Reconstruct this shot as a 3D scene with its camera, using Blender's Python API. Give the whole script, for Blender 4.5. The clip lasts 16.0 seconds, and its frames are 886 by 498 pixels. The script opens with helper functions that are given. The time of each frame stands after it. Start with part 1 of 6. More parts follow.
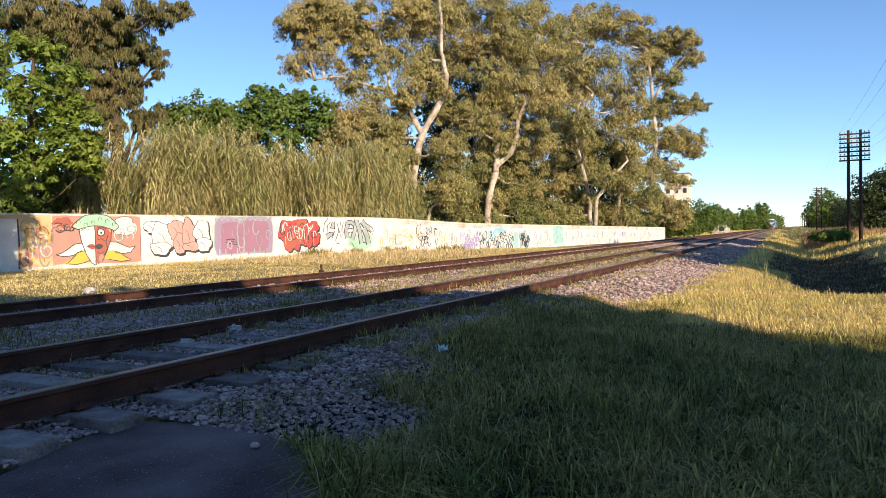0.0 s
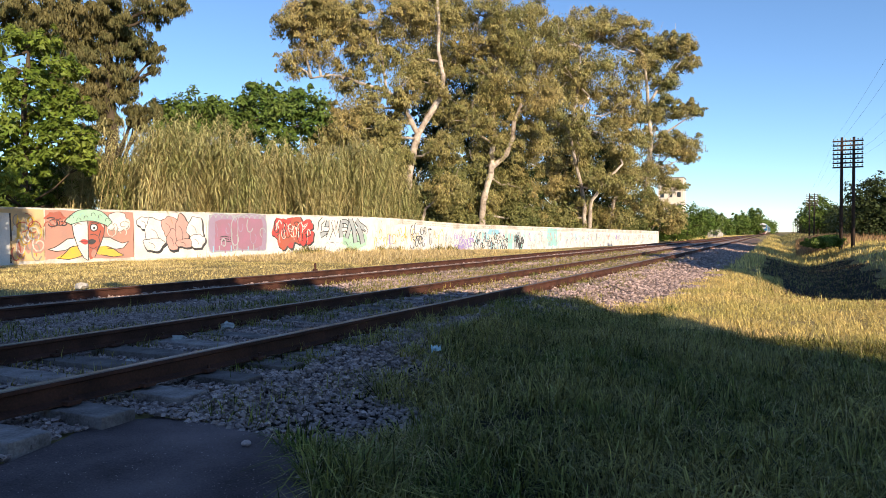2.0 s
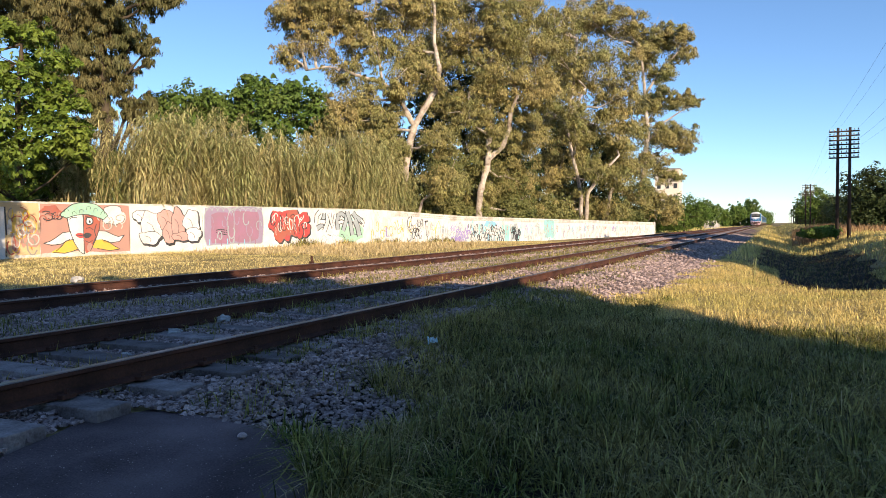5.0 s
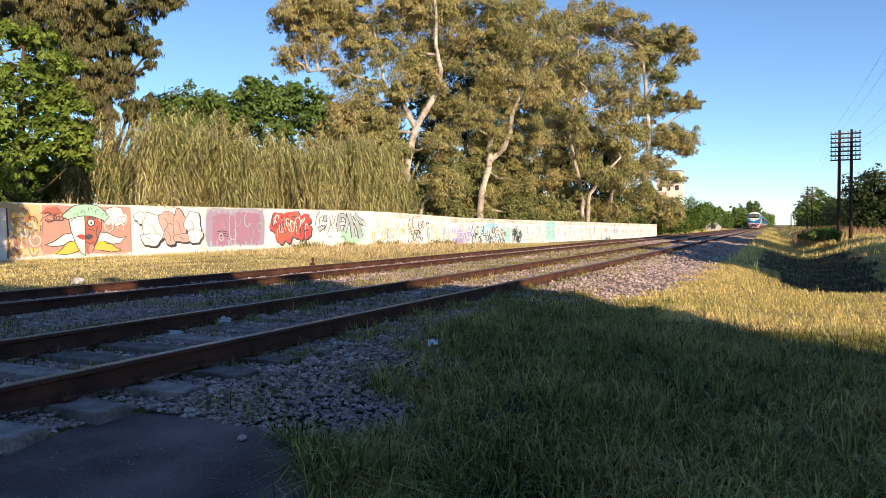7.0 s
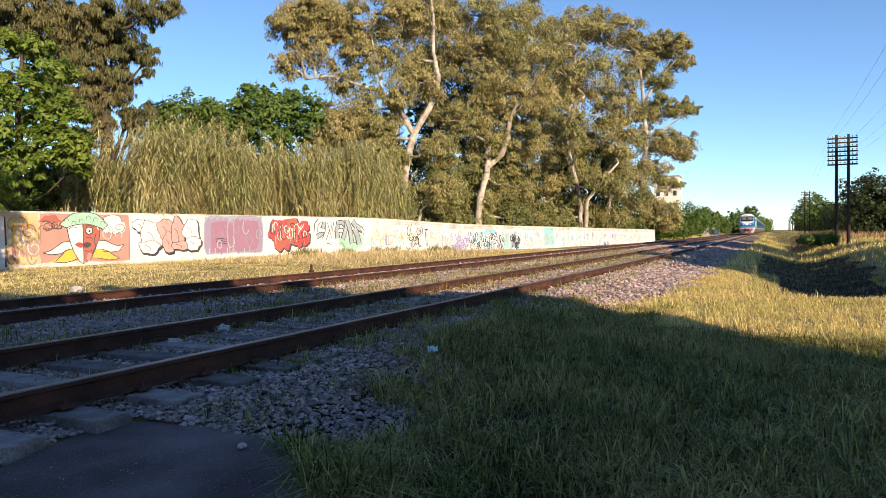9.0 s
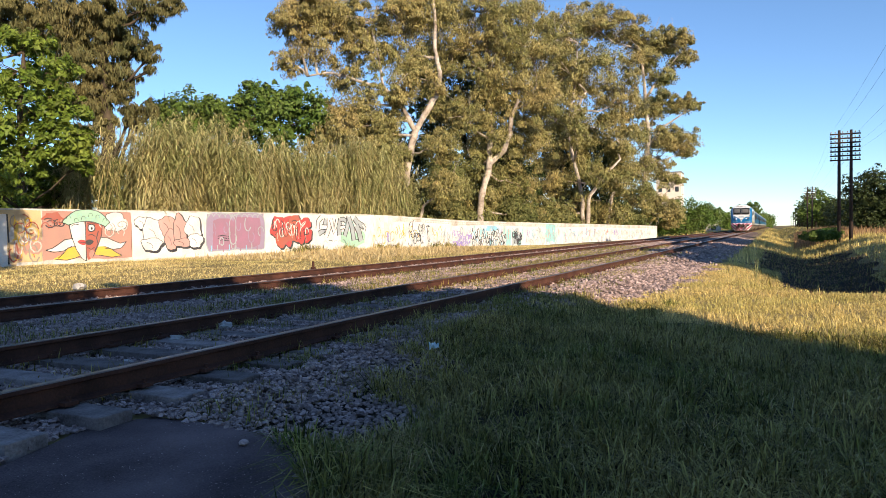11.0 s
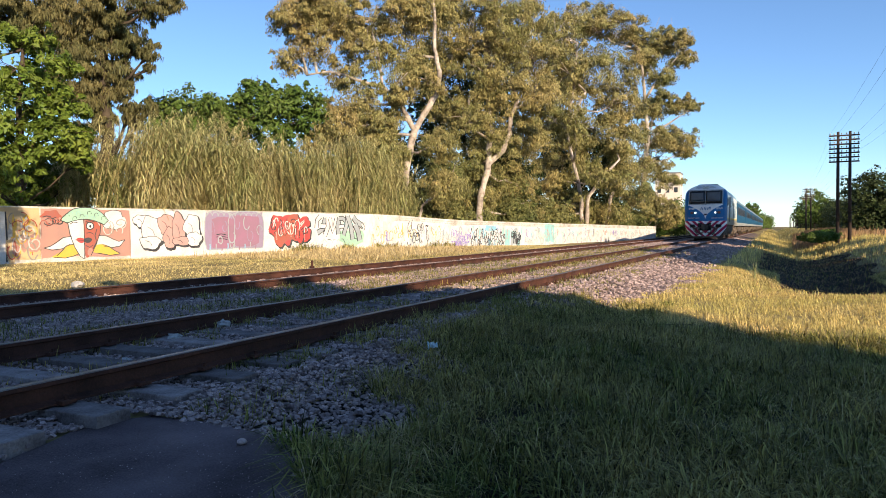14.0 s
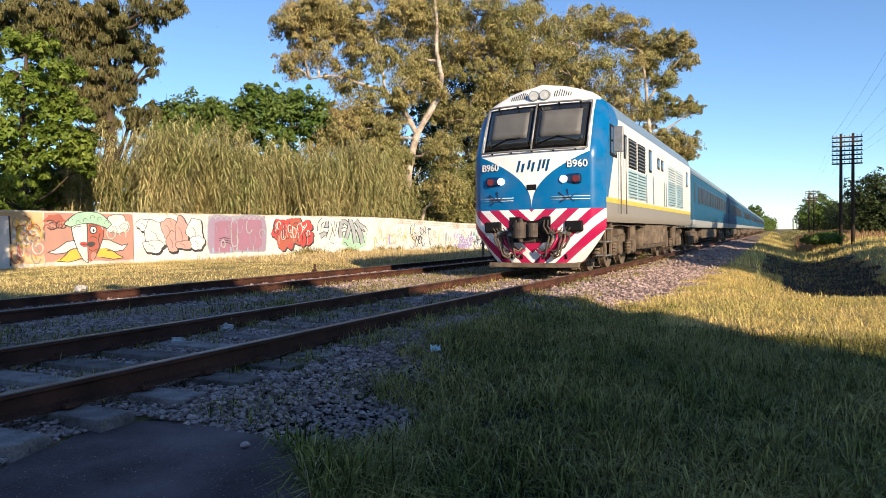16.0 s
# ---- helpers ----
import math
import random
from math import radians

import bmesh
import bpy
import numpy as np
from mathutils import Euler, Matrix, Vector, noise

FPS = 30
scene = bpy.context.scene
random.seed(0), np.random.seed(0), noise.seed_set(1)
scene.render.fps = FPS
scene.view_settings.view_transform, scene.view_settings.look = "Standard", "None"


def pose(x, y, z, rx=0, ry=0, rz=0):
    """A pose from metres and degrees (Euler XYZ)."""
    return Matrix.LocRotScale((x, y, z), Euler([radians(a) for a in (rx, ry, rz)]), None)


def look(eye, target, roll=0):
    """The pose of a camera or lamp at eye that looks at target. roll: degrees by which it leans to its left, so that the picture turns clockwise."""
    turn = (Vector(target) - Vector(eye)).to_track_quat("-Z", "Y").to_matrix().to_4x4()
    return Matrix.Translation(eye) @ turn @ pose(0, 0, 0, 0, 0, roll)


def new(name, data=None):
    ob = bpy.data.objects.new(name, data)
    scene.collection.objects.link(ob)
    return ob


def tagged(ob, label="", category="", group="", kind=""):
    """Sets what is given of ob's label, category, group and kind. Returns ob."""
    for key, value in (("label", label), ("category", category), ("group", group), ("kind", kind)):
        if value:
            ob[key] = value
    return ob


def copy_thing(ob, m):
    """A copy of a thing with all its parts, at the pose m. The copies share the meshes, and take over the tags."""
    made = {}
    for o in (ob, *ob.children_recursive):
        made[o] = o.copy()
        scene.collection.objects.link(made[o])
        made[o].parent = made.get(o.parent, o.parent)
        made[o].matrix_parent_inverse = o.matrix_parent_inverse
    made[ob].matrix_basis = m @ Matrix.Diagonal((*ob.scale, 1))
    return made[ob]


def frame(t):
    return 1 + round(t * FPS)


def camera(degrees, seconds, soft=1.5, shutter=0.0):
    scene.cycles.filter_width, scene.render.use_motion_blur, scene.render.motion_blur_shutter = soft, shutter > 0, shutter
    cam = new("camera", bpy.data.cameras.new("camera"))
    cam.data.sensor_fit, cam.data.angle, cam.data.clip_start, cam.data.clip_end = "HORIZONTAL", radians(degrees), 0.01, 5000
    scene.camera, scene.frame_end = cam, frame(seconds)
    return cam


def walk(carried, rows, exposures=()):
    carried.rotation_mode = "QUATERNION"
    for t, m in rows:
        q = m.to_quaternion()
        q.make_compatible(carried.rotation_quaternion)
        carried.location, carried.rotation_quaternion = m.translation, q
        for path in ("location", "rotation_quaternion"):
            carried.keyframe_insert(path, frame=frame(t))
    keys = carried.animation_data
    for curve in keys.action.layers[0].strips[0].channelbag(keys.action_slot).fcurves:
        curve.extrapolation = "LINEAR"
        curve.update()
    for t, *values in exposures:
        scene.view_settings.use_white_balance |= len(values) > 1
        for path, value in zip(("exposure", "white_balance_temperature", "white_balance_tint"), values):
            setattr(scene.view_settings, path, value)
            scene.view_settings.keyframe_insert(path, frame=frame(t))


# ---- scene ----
# The plan: y runs along the railway away from the camera, x to its right, z = 0 at the top of the rails.
cam = camera(66.0, 16.0, soft=0.65, shutter=0.0)
PATH = [
    (0.0, 0.000, 0.000, 0.900, 88.71, 1.21, 25.00),
    (0.5, -0.002, 0.003, 0.898, 88.99, 1.25, 24.90),
    (1.0, -0.004, 0.001, 0.900, 89.00, 1.12, 24.83),
    (1.5, 0.008, -0.004, 0.901, 89.00, 0.93, 24.66),
    (2.0, -0.002, -0.003, 0.900, 88.74, 0.34, 24.52),
    (2.5, 0.005, 0.004, 0.900, 88.62, 0.69, 24.29),
    (3.0, 0.006, 0.006, 0.902, 88.40, 0.77, 24.28),
    (3.5, 0.004, 0.008, 0.897, 88.38, 0.73, 24.05),
    (4.0, 0.002, 0.009, 0.895, 88.12, 0.78, 24.15),
    (6.5, -0.001, 0.015, 0.897, 88.07, 0.39, 24.30),
    (7.0, 0.009, 0.010, 0.900, 88.23, 0.52, 24.37),
    (7.5, -0.001, 0.014, 0.898, 88.51, 0.69, 24.39),
    (8.0, 0.005, 0.009, 0.898, 88.52, 0.57, 24.23),
    (8.5, 0.005, 0.013, 0.898, 88.45, 0.55, 24.38),
    (9.0, 0.001, 0.009, 0.900, 88.76, 0.80, 24.23),
    (11.5, 0.010, 0.010, 0.901, 88.43, 0.87, 24.45),
    (12.0, 0.008, 0.006, 0.900, 88.58, 0.59, 24.41),
    (12.5, 0.005, 0.013, 0.897, 88.33, 0.69, 24.29),
    (13.0, 0.006, 0.019, 0.896, 88.10, 0.78, 24.32),
    (13.5, 0.005, 0.017, 0.902, 88.16, 0.81, 24.35),
    (14.0, 0.005, 0.013, 0.901, 88.44, 0.65, 24.30),
    (14.5, 0.001, 0.019, 0.897, 88.33, 0.68, 24.49),
    (15.0, 0.005, 0.013, 0.897, 88.35, 0.89, 24.53),
    (15.5, 0.006, 0.016, 0.899, 88.56, 0.93, 24.69),
    (16.0, 0.007, 0.008, 0.900, 88.71, 0.80, 24.51),
]
walk(cam, [(t, pose(*row)) for t, *row in PATH])

# ---- light: a low, warm sun behind the camera and to its right, and a clear sky ----
SUN_X, SUN_Y, SUN_EL = 0.79, -0.61, radians(21)
world = bpy.data.worlds.new("sky")
scene.world = world
world.use_nodes = True
wn = world.node_tree.nodes
sky = wn.new("ShaderNodeTexSky")
sky.sky_type, sky.sun_disc = "NISHITA", False
sky.sun_elevation, sky.sun_rotation = SUN_EL, math.atan2(SUN_X, SUN_Y)
sky.air_density, sky.dust_density, sky.ozone_density = 1.0, 0.0, 4.5
sky.altitude = 1500
wn["Background"].inputs["Strength"].default_value = 0.12
world.node_tree.links.new(sky.outputs[0], wn["Background"].inputs["Color"])
sun = new("sun", bpy.data.lights.new("sun", "SUN"))
sun.data.energy, sun.data.angle, sun.data.color = 4.95, radians(0.53), (1.0, 0.80, 0.57)
sun.matrix_world = look((40, -40, 30), (40 - SUN_X, -40 - SUN_Y, 30 - math.tan(SUN_EL)))
scene.view_settings.exposure = 0.73

rng = np.random.default_rng(7)


# ---- materials ----
def mat(name, c1, c2=None, scale=4.0, rough=0.8, bump=0.0, metal=0.0, fine=60.0, island=0.0, leaf=0.0, spec=0.5, piece=0.0):
    """Two colours mixed by a broad and a fine noise, with relief; island and piece vary the brightness by part."""
    m = bpy.data.materials.new(name)
    m.use_nodes = True
    n, k = m.node_tree.nodes, m.node_tree.links.new
    b = n["Principled BSDF"]
    co = n.new("ShaderNodeTexCoord")
    big, small = n.new("ShaderNodeTexNoise"), n.new("ShaderNodeTexNoise")
    big.inputs["Scale"].default_value, small.inputs["Scale"].default_value = scale, fine
    big.inputs["Detail"].default_value, small.inputs["Detail"].default_value = 5, 3
    for q in (big, small):
        k(co.outputs["Object"], q.inputs["Vector"])
    both = n.new("ShaderNodeMath")
    both.operation = "MULTIPLY_ADD"
    k(small.outputs[0], both.inputs[0])
    both.inputs[1].default_value = 0.5
    k(big.outputs[0], both.inputs[2])
    ramp = n.new("ShaderNodeMapRange")
    ramp.inputs[1].default_value, ramp.inputs[2].default_value = 0.5, 1.0
    k(both.outputs[0], ramp.inputs[0])
    mix = n.new("ShaderNodeMix")
    mix.data_type = "RGBA"
    c2 = c2 or tuple(v * 0.7 for v in c1)
    mix.inputs[6].default_value, mix.inputs[7].default_value = (*c1, 1), (*c2, 1)
    k(ramp.outputs[0], mix.inputs[0])
    colour = mix.outputs[2]
    for amount, node, out in ((island, "ShaderNodeNewGeometry", "Random Per Island"), (piece, "ShaderNodeObjectInfo", "Random")):
        if amount:
            g, r, hs = n.new(node), n.new("ShaderNodeMapRange"), n.new("ShaderNodeHueSaturation")
            r.inputs[3].default_value, r.inputs[4].default_value = 1 - amount, 1 + amount
            k(g.outputs[out], r.inputs[0])
            k(r.outputs[0], hs.inputs["Value"])
            k(colour, hs.inputs["Color"])
            colour = hs.outputs[0]
    k(colour, b.inputs["Base Color"])
    b.inputs["Roughness"].default_value, b.inputs["Metallic"].default_value = rough, metal
    b.inputs["Specular IOR Level"].default_value = spec
    if bump:
        bp = n.new("ShaderNodeBump")
        bp.inputs["Strength"].default_value, bp.inputs["Distance"].default_value = bump, 0.02
        k(both.outputs[0], bp.inputs["Height"])
        k(bp.outputs[0], b.inputs["Normal"])
    if leaf:
        tr, ms = n.new("ShaderNodeBsdfTranslucent"), n.new("ShaderNodeMixShader")
        k(colour, tr.inputs["Color"])
        ms.inputs[0].default_value = leaf
        k(b.outputs[0], ms.inputs[1])
        k(tr.outputs[0], ms.inputs[2])
        k(ms.outputs[0], n["Material Output"].inputs[0])
    return m


def glow(name, colour, strength):
    m = mat(name, colour, colour, rough=0.2)
    b = m.node_tree.nodes["Principled BSDF"]
    b.inputs["Emission Color"].default_value, b.inputs["Emission Strength"].default_value = (*colour, 1), strength
    return m


RAIL_SIDE = mat("rusty_steel", (0.028, 0.014, 0.011), (0.115, 0.048, 0.032), 3, 0.8, 0.3, spec=0.2)
RAIL_TOP = mat("worn_steel", (0.30, 0.27, 0.25), (0.17, 0.13, 0.11), 5, 0.38, 0.1, 0.8)
SLEEPER = mat("weathered_wood", (0.36, 0.30, 0.285), (0.12, 0.094, 0.088), 6, 0.9, 0.8, piece=0.35, spec=0.2)
STONE = mat("ballast_stone", (0.51, 0.39, 0.36), (0.20, 0.148, 0.138), 9, 0.9, 0.4, island=0.38, spec=0.2)
BED = mat("packed_stone_chips", (0.26, 0.195, 0.175), (0.06, 0.044, 0.04), 14, 0.95, 1.0, fine=45, spec=0.1)
ASPHALT = mat("old_asphalt", (0.058, 0.043, 0.045), (0.25, 0.185, 0.185), 1.7, 0.9, 1.0, fine=110, spec=0.1)
EARTH = mat("earth_and_thatch", (0.36, 0.285, 0.125), (0.17, 0.135, 0.058), 0.35, 0.95, 0.5, fine=14, spec=0.2)
# Ground colour with the shade of verge and ditch put into it.
SHADE_SOIL = mat("soil_darkened_for_shade", (0.034, 0.025, 0.017), (0.015, 0.012, 0.009), 1.2, 0.95, 0.8, fine=20, spec=0.1)
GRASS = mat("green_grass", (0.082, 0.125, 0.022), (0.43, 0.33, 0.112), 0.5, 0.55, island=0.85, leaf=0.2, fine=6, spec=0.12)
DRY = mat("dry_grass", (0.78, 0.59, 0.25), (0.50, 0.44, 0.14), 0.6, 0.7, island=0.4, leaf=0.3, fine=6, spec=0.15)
STRAW = mat("straw", (0.70, 0.55, 0.30), (0.46, 0.36, 0.18), 1.0, 0.7, island=0.35, leaf=0.2, spec=0.15)
PLASTER = mat("whitewashed_masonry", (0.72, 0.70, 0.66), (0.34, 0.30, 0.25), 1.1, 0.9, 0.6, fine=14)
REED = mat("reed_leaf", (0.25, 0.28, 0.105), (0.48, 0.415, 0.205), 0.5, 0.6, island=0.4, leaf=0.2, spec=0.15)
REED_STEM = mat("reed_cane", (0.52, 0.41, 0.21), (0.32, 0.26, 0.12), 0.8, 0.7, island=0.3, spec=0.2)
EUC = mat("eucalypt_leaf", (0.163, 0.186, 0.062), (0.345, 0.262, 0.106), 0.22, 0.5, island=0.55, leaf=0.06, fine=2, spec=0.2)
STRIP = mat("short_dry_grass", (0.74, 0.58, 0.29), (0.50, 0.43, 0.16), 0.35, 0.7, island=0.35, leaf=0.3, fine=4, spec=0.15)
PINE = mat("casuarina_needles", (0.075, 0.088, 0.034), (0.20, 0.165, 0.070), 0.4, 0.6, island=0.4, leaf=0.2, fine=3, spec=0.15)
LEAFY = mat("bright_leaf", (0.085, 0.145, 0.020), (0.185, 0.225, 0.040), 0.6, 0.45, island=0.4, leaf=0.2, fine=3, spec=0.15)
DARKLEAF = mat("dark_leaf", (0.065, 0.125, 0.022), (0.12, 0.155, 0.035), 0.4, 0.5, island=0.4, leaf=0.15, fine=3, spec=0.15)
# Leaf colour with shade put into it, for foliage seen from its unlit side.
SHADED_LEAF = mat("leaf_darkened_for_shade", (0.030, 0.048, 0.016), (0.055, 0.070, 0.022), 0.4, 0.6, island=0.4, leaf=0.1, fine=3, spec=0.15)
SCRUB = mat("scrub_leaf", (0.12, 0.15, 0.05), (0.21, 0.19, 0.07), 0.3, 0.6, island=0.45, leaf=0.15, fine=3, spec=0.15)
BARK = mat("pale_bark", (0.66, 0.57, 0.48), (0.13, 0.095, 0.07), 0.9, 0.85, 0.6, fine=5, spec=0.2)
BARK_DARK = mat("dark_bark", (0.10, 0.075, 0.05), (0.05, 0.04, 0.03), 2, 0.9, 0.6, spec=0.2)
POLE = mat("tarred_pole", (0.022, 0.016, 0.014), (0.05, 0.028, 0.022), 2, 0.85, 0.3)
CERAMIC = mat("insulator_ceramic", (0.10, 0.06, 0.045), rough=0.3)


# ---- mesh helpers ----
def raw(name, verts, faces, material, parent=None, label="", smooth=False):
    me = bpy.data.meshes.new(name)
    verts, faces = np.asarray(verts, np.float32), np.asarray(faces, np.int32)
    k = faces.shape[1]
    me.vertices.add(len(verts)), me.loops.add(faces.size), me.polygons.add(len(faces))
    me.vertices.foreach_set("co", verts.ravel())
    me.loops.foreach_set("vertex_index", faces.ravel())
    me.polygons.foreach_set("loop_start", np.arange(0, faces.size, k, dtype=np.int32))
    me.polygons.foreach_set("use_smooth", np.full(len(faces), smooth))
    me.update(calc_edges=True)
    me.materials.append(material)
    ob = new(name, me)
    ob.parent = parent
    if label:
        ob["label"] = label
    return ob


def part(name, bm, material, parent=None, label="", smooth=False):
    me = bpy.data.meshes.new(name)
    bmesh.ops.recalc_face_normals(bm, faces=bm.faces)
    for fc in bm.faces:
        fc.smooth = smooth
    bm.to_mesh(me)
    bm.free()
    me.materials.append(material)
    ob = new(name, me)
    ob.parent = parent
    if label:
        ob["label"] = label
    return ob


def box(bm, x0, x1, y0, y1, z0, z1, bevel=0.0):
    r = bmesh.ops.create_cube(bm, size=1, matrix=Matrix.Translation(((x0 + x1) / 2, (y0 + y1) / 2, (z0 + z1) / 2)) @ Matrix.Diagonal((abs(x1 - x0), abs(y1 - y0), abs(z1 - z0), 1)))
    if bevel:
        edges = list({e for v in r["verts"] for e in v.link_edges})
        bmesh.ops.bevel(bm, geom=edges, offset=bevel, segments=2, affect="EDGES", profile=0.5)
    return bm


def cyl(bm, at, r, depth, axis="x", seg=16, r2=None):
    turn = {"x": pose(0, 0, 0, 0, 90, 0), "y": pose(0, 0, 0, 90, 0, 0), "z": pose(0, 0, 0)}[axis]
    bmesh.ops.create_cone(bm, cap_ends=True, segments=seg, radius1=r, radius2=r if r2 is None else r2, depth=depth, matrix=Matrix.Translation(at) @ turn)
    return bm


def tube(bm, pts, radii, seg=7):
    """A tapered round limb through pts."""
    pts = [Vector(p) for p in pts]
    rings = []
    for i, p in enumerate(pts):
        d = (pts[min(i + 1, len(pts) - 1)] - pts[max(i - 1, 0)]).normalized()
        a = d.orthogonal().normalized()
        if rings:
            a = (last - d * last.dot(d)).normalized()
        last = a
        c = d.cross(a)
        rings.append([bm.verts.new(p + (a * math.cos(2 * math.pi * j / seg) + c * math.sin(2 * math.pi * j / seg)) * radii[i]) for j in range(seg)])
    for r0, r1 in zip(rings, rings[1:]):
        for j in range(seg):
            bm.faces.new((r0[j], r0[(j + 1) % seg], r1[(j + 1) % seg], r1[j]))
    bm.faces.new(rings[0][::-1]), bm.faces.new(rings[-1])
    return bm


def thing(name, label, category, group="", kind="", m=None):
    ob = tagged(new(name), label, category, group, kind)
    if m is not None:
        ob.matrix_basis = m
    return ob


# ---- the lie of the land ----
def t1(s):
    return -4.634 + 0.026146 * s - 0.353 * np.exp(-s / 14)


def t2(s):
    return -9.606 + 0.043868 * s - 0.205 * np.exp(-s / 14) - 0.00012 * np.maximum(s - 60, 0) ** 2 * (s < 130) - (s >= 130) * 0.588


def step(a, b, v):
    k = np.clip((v - a) / (b - a), 0, 1)
    return k * k * (3 - 2 * k)


def path_edge(y):
    """The ragged right-hand edge of the paved path."""
    x = np.interp(y, (-3, -0.5, 1.0, 1.8, 2.3, 2.6, 2.85, 3.05, 3.2), (-0.4, -0.75, -1.2, -1.5, -1.70, -1.86, -2.08, -2.36, -2.9))
    return x + 0.022 * np.sin(y * 9.1) + 0.016 * np.sin(y * 23.0 + 1)


def ground_z(x, y):
    x, y = np.asarray(x, float), np.asarray(y, float)
    bed = t1(y)
    z = np.full(np.broadcast(x, y).shape, -0.236) + 0.058 * step(4.2, 6.5, y)
    right = x - bed
    z = z - 0.17 * step(1.5, 2.6, right) - 0.10 * step(3.0, 6.0, right)
    ditch = step(14, 21, y) * np.exp(-((right - 6.2) / 1.7) ** 2)
    z = z - 0.60 * ditch
    z = z + 0.50 * step(7.5, 11, right) * step(10, 25, y)
    left = t2(y) - x
    z = z + 0.10 * step(1.8, 6.0, left)
    z = z - 0.35 * step(1.5, 5.0, left) * step(30, 60, y)
    z = z + 0.03 * np.sin(x * 1.7 + y * 0.9) * np.sin(y * 1.3 - x * 0.6) * (step(2.0, 4.0, right) + step(2, 4, left))
    path = step(-3.80, -3.60, x) * (1 - step(0.05, 0.7, x - path_edge(y))) * (1 - step(3.05, 3.5, y))
    return z * (1 - path) - 0.270 * path


def axis_points(*spans):
    return np.unique(np.concatenate([np.arange(a, b + 1e-6, d) for a, b, d in spans]))


gx = axis_points((-3000, -200, 400), (-200, -40, 16), (-40, -14, 2), (-14, 14, 0.25), (14, 40, 2), (40, 200, 16), (200, 3000, 400))
gy = axis_points((-3000, -200, 400), (-200, -20, 15), (-20, -2, 2), (-2, 30, 0.25), (30, 60, 0.5), (60, 120, 1.5), (120, 400, 20), (400, 3600, 400))
GX, GY = np.meshgrid(gx, gy)
GZ = ground_z(GX, GY)
idx = np.arange(GX.size).reshape(GX.shape)
faces = np.stack([idx[:-1, :-1], idx[:-1, 1:], idx[1:, 1:], idx[1:, :-1]], -1).reshape(-1, 4)
ground = raw("ground", np.stack([GX, GY, GZ], -1).reshape(-1, 3), faces, EARTH, smooth=True)
tagged(ground, "earth with thin dry grass beside the railway", "ground", kind="structure")

# Soil sheets coloured dark for shade: under the verge grass, and along the ditch's brown floor.
for name, label, (sx0, sx1), (sy0, sy1), lane in (("verge_shade_soil", "soil under the verge grass, coloured dark as if in shade", (0.0, 1.0), (-1.8, 9.4), False), ("ditch_floor", "bare brown soil along the ditch, coloured darker for its shade", (-1.9, 1.9), (15.0, 48.0), True)):
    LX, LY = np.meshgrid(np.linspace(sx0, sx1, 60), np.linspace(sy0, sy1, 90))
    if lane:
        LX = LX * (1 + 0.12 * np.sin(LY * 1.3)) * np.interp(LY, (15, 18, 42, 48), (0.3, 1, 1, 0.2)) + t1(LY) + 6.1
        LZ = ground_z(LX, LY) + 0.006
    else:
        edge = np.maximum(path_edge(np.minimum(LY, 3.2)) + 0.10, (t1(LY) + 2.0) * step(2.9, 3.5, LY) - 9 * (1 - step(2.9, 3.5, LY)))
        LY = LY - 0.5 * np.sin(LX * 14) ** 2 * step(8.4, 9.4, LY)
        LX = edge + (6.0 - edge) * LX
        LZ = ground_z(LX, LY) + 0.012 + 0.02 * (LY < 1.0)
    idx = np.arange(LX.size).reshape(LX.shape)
    soil = raw(name, np.stack([LX, LY, LZ], -1).reshape(-1, 3), np.stack([idx[:-1, :-1], idx[:-1, 1:], idx[1:, 1:], idx[1:, :-1]], -1).reshape(-1, 4), SHADE_SOIL, smooth=True)
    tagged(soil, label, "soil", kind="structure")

# The end of a paved path at the foot of the ballast.
bm = bmesh.new()
rim = [(-3.58, 2.92), (-3.46, 3.05), (-3.28, 3.13), (-3.05, 3.17), (-2.75, 3.15)] + [(float(path_edge(s)), s) for s in np.linspace(3.05, -3.0, 90)] + [(-3.3, -3), (-3.3, -0.5), (-3.32, 1.2), (-3.38, 2.0), (-3.44, 2.25), (-3.52, 2.55), (-3.60, 2.75)]
top = [bm.verts.new((x, y, -0.243 + 0.008 * math.sin(3 * x + 2 * y))) for x, y in rim]
low = [bm.verts.new((x + (0.05 if x > -3.2 else -0.03), y + 0.03, -0.30)) for x, y in rim]
bm.faces.new(top)
for i in range(len(rim)):
    j = (i + 1) % len(rim)
    bm.faces.new((top[i], low[i], low[j], top[j]))
tagged(part("asphalt_path", bm, ASPHALT), "worn dark asphalt path ending at the ballast", "path", kind="structure")


# ---- the two railway tracks ----
PROFILE = [(-0.07, -0.155), (0.07, -0.155), (0.07, -0.143), (0.012, -0.122), (0.010, -0.042), (0.036, -0.032), (0.036, -0.006), (0.028, 0.0), (-0.028, 0.0), (-0.036, -0.006), (-0.036, -0.032), (-0.010, -0.042), (-0.012, -0.122), (-0.07, -0.143)]


def rail(parent, line, offset, stations):
    n = len(PROFILE)
    v = np.array([[line(s) + offset + px, s, pz] for s in stations for px, pz in PROFILE])
    f = [[i * n + j, i * n + (j + 1) % n, (i + 1) * n + (j + 1) % n, (i + 1) * n + j] for i in range(len(stations) - 1) for j in range(n)]
    ob = raw("rail", v, f, RAIL_SIDE, parent)
    ob.data.materials.append(RAIL_TOP)
    ob.data.polygons.foreach_set("material_index", np.array([1 if j in (6, 7, 8) else 0 for i in range(len(stations) - 1) for j in range(n)], np.int32))
    return ob


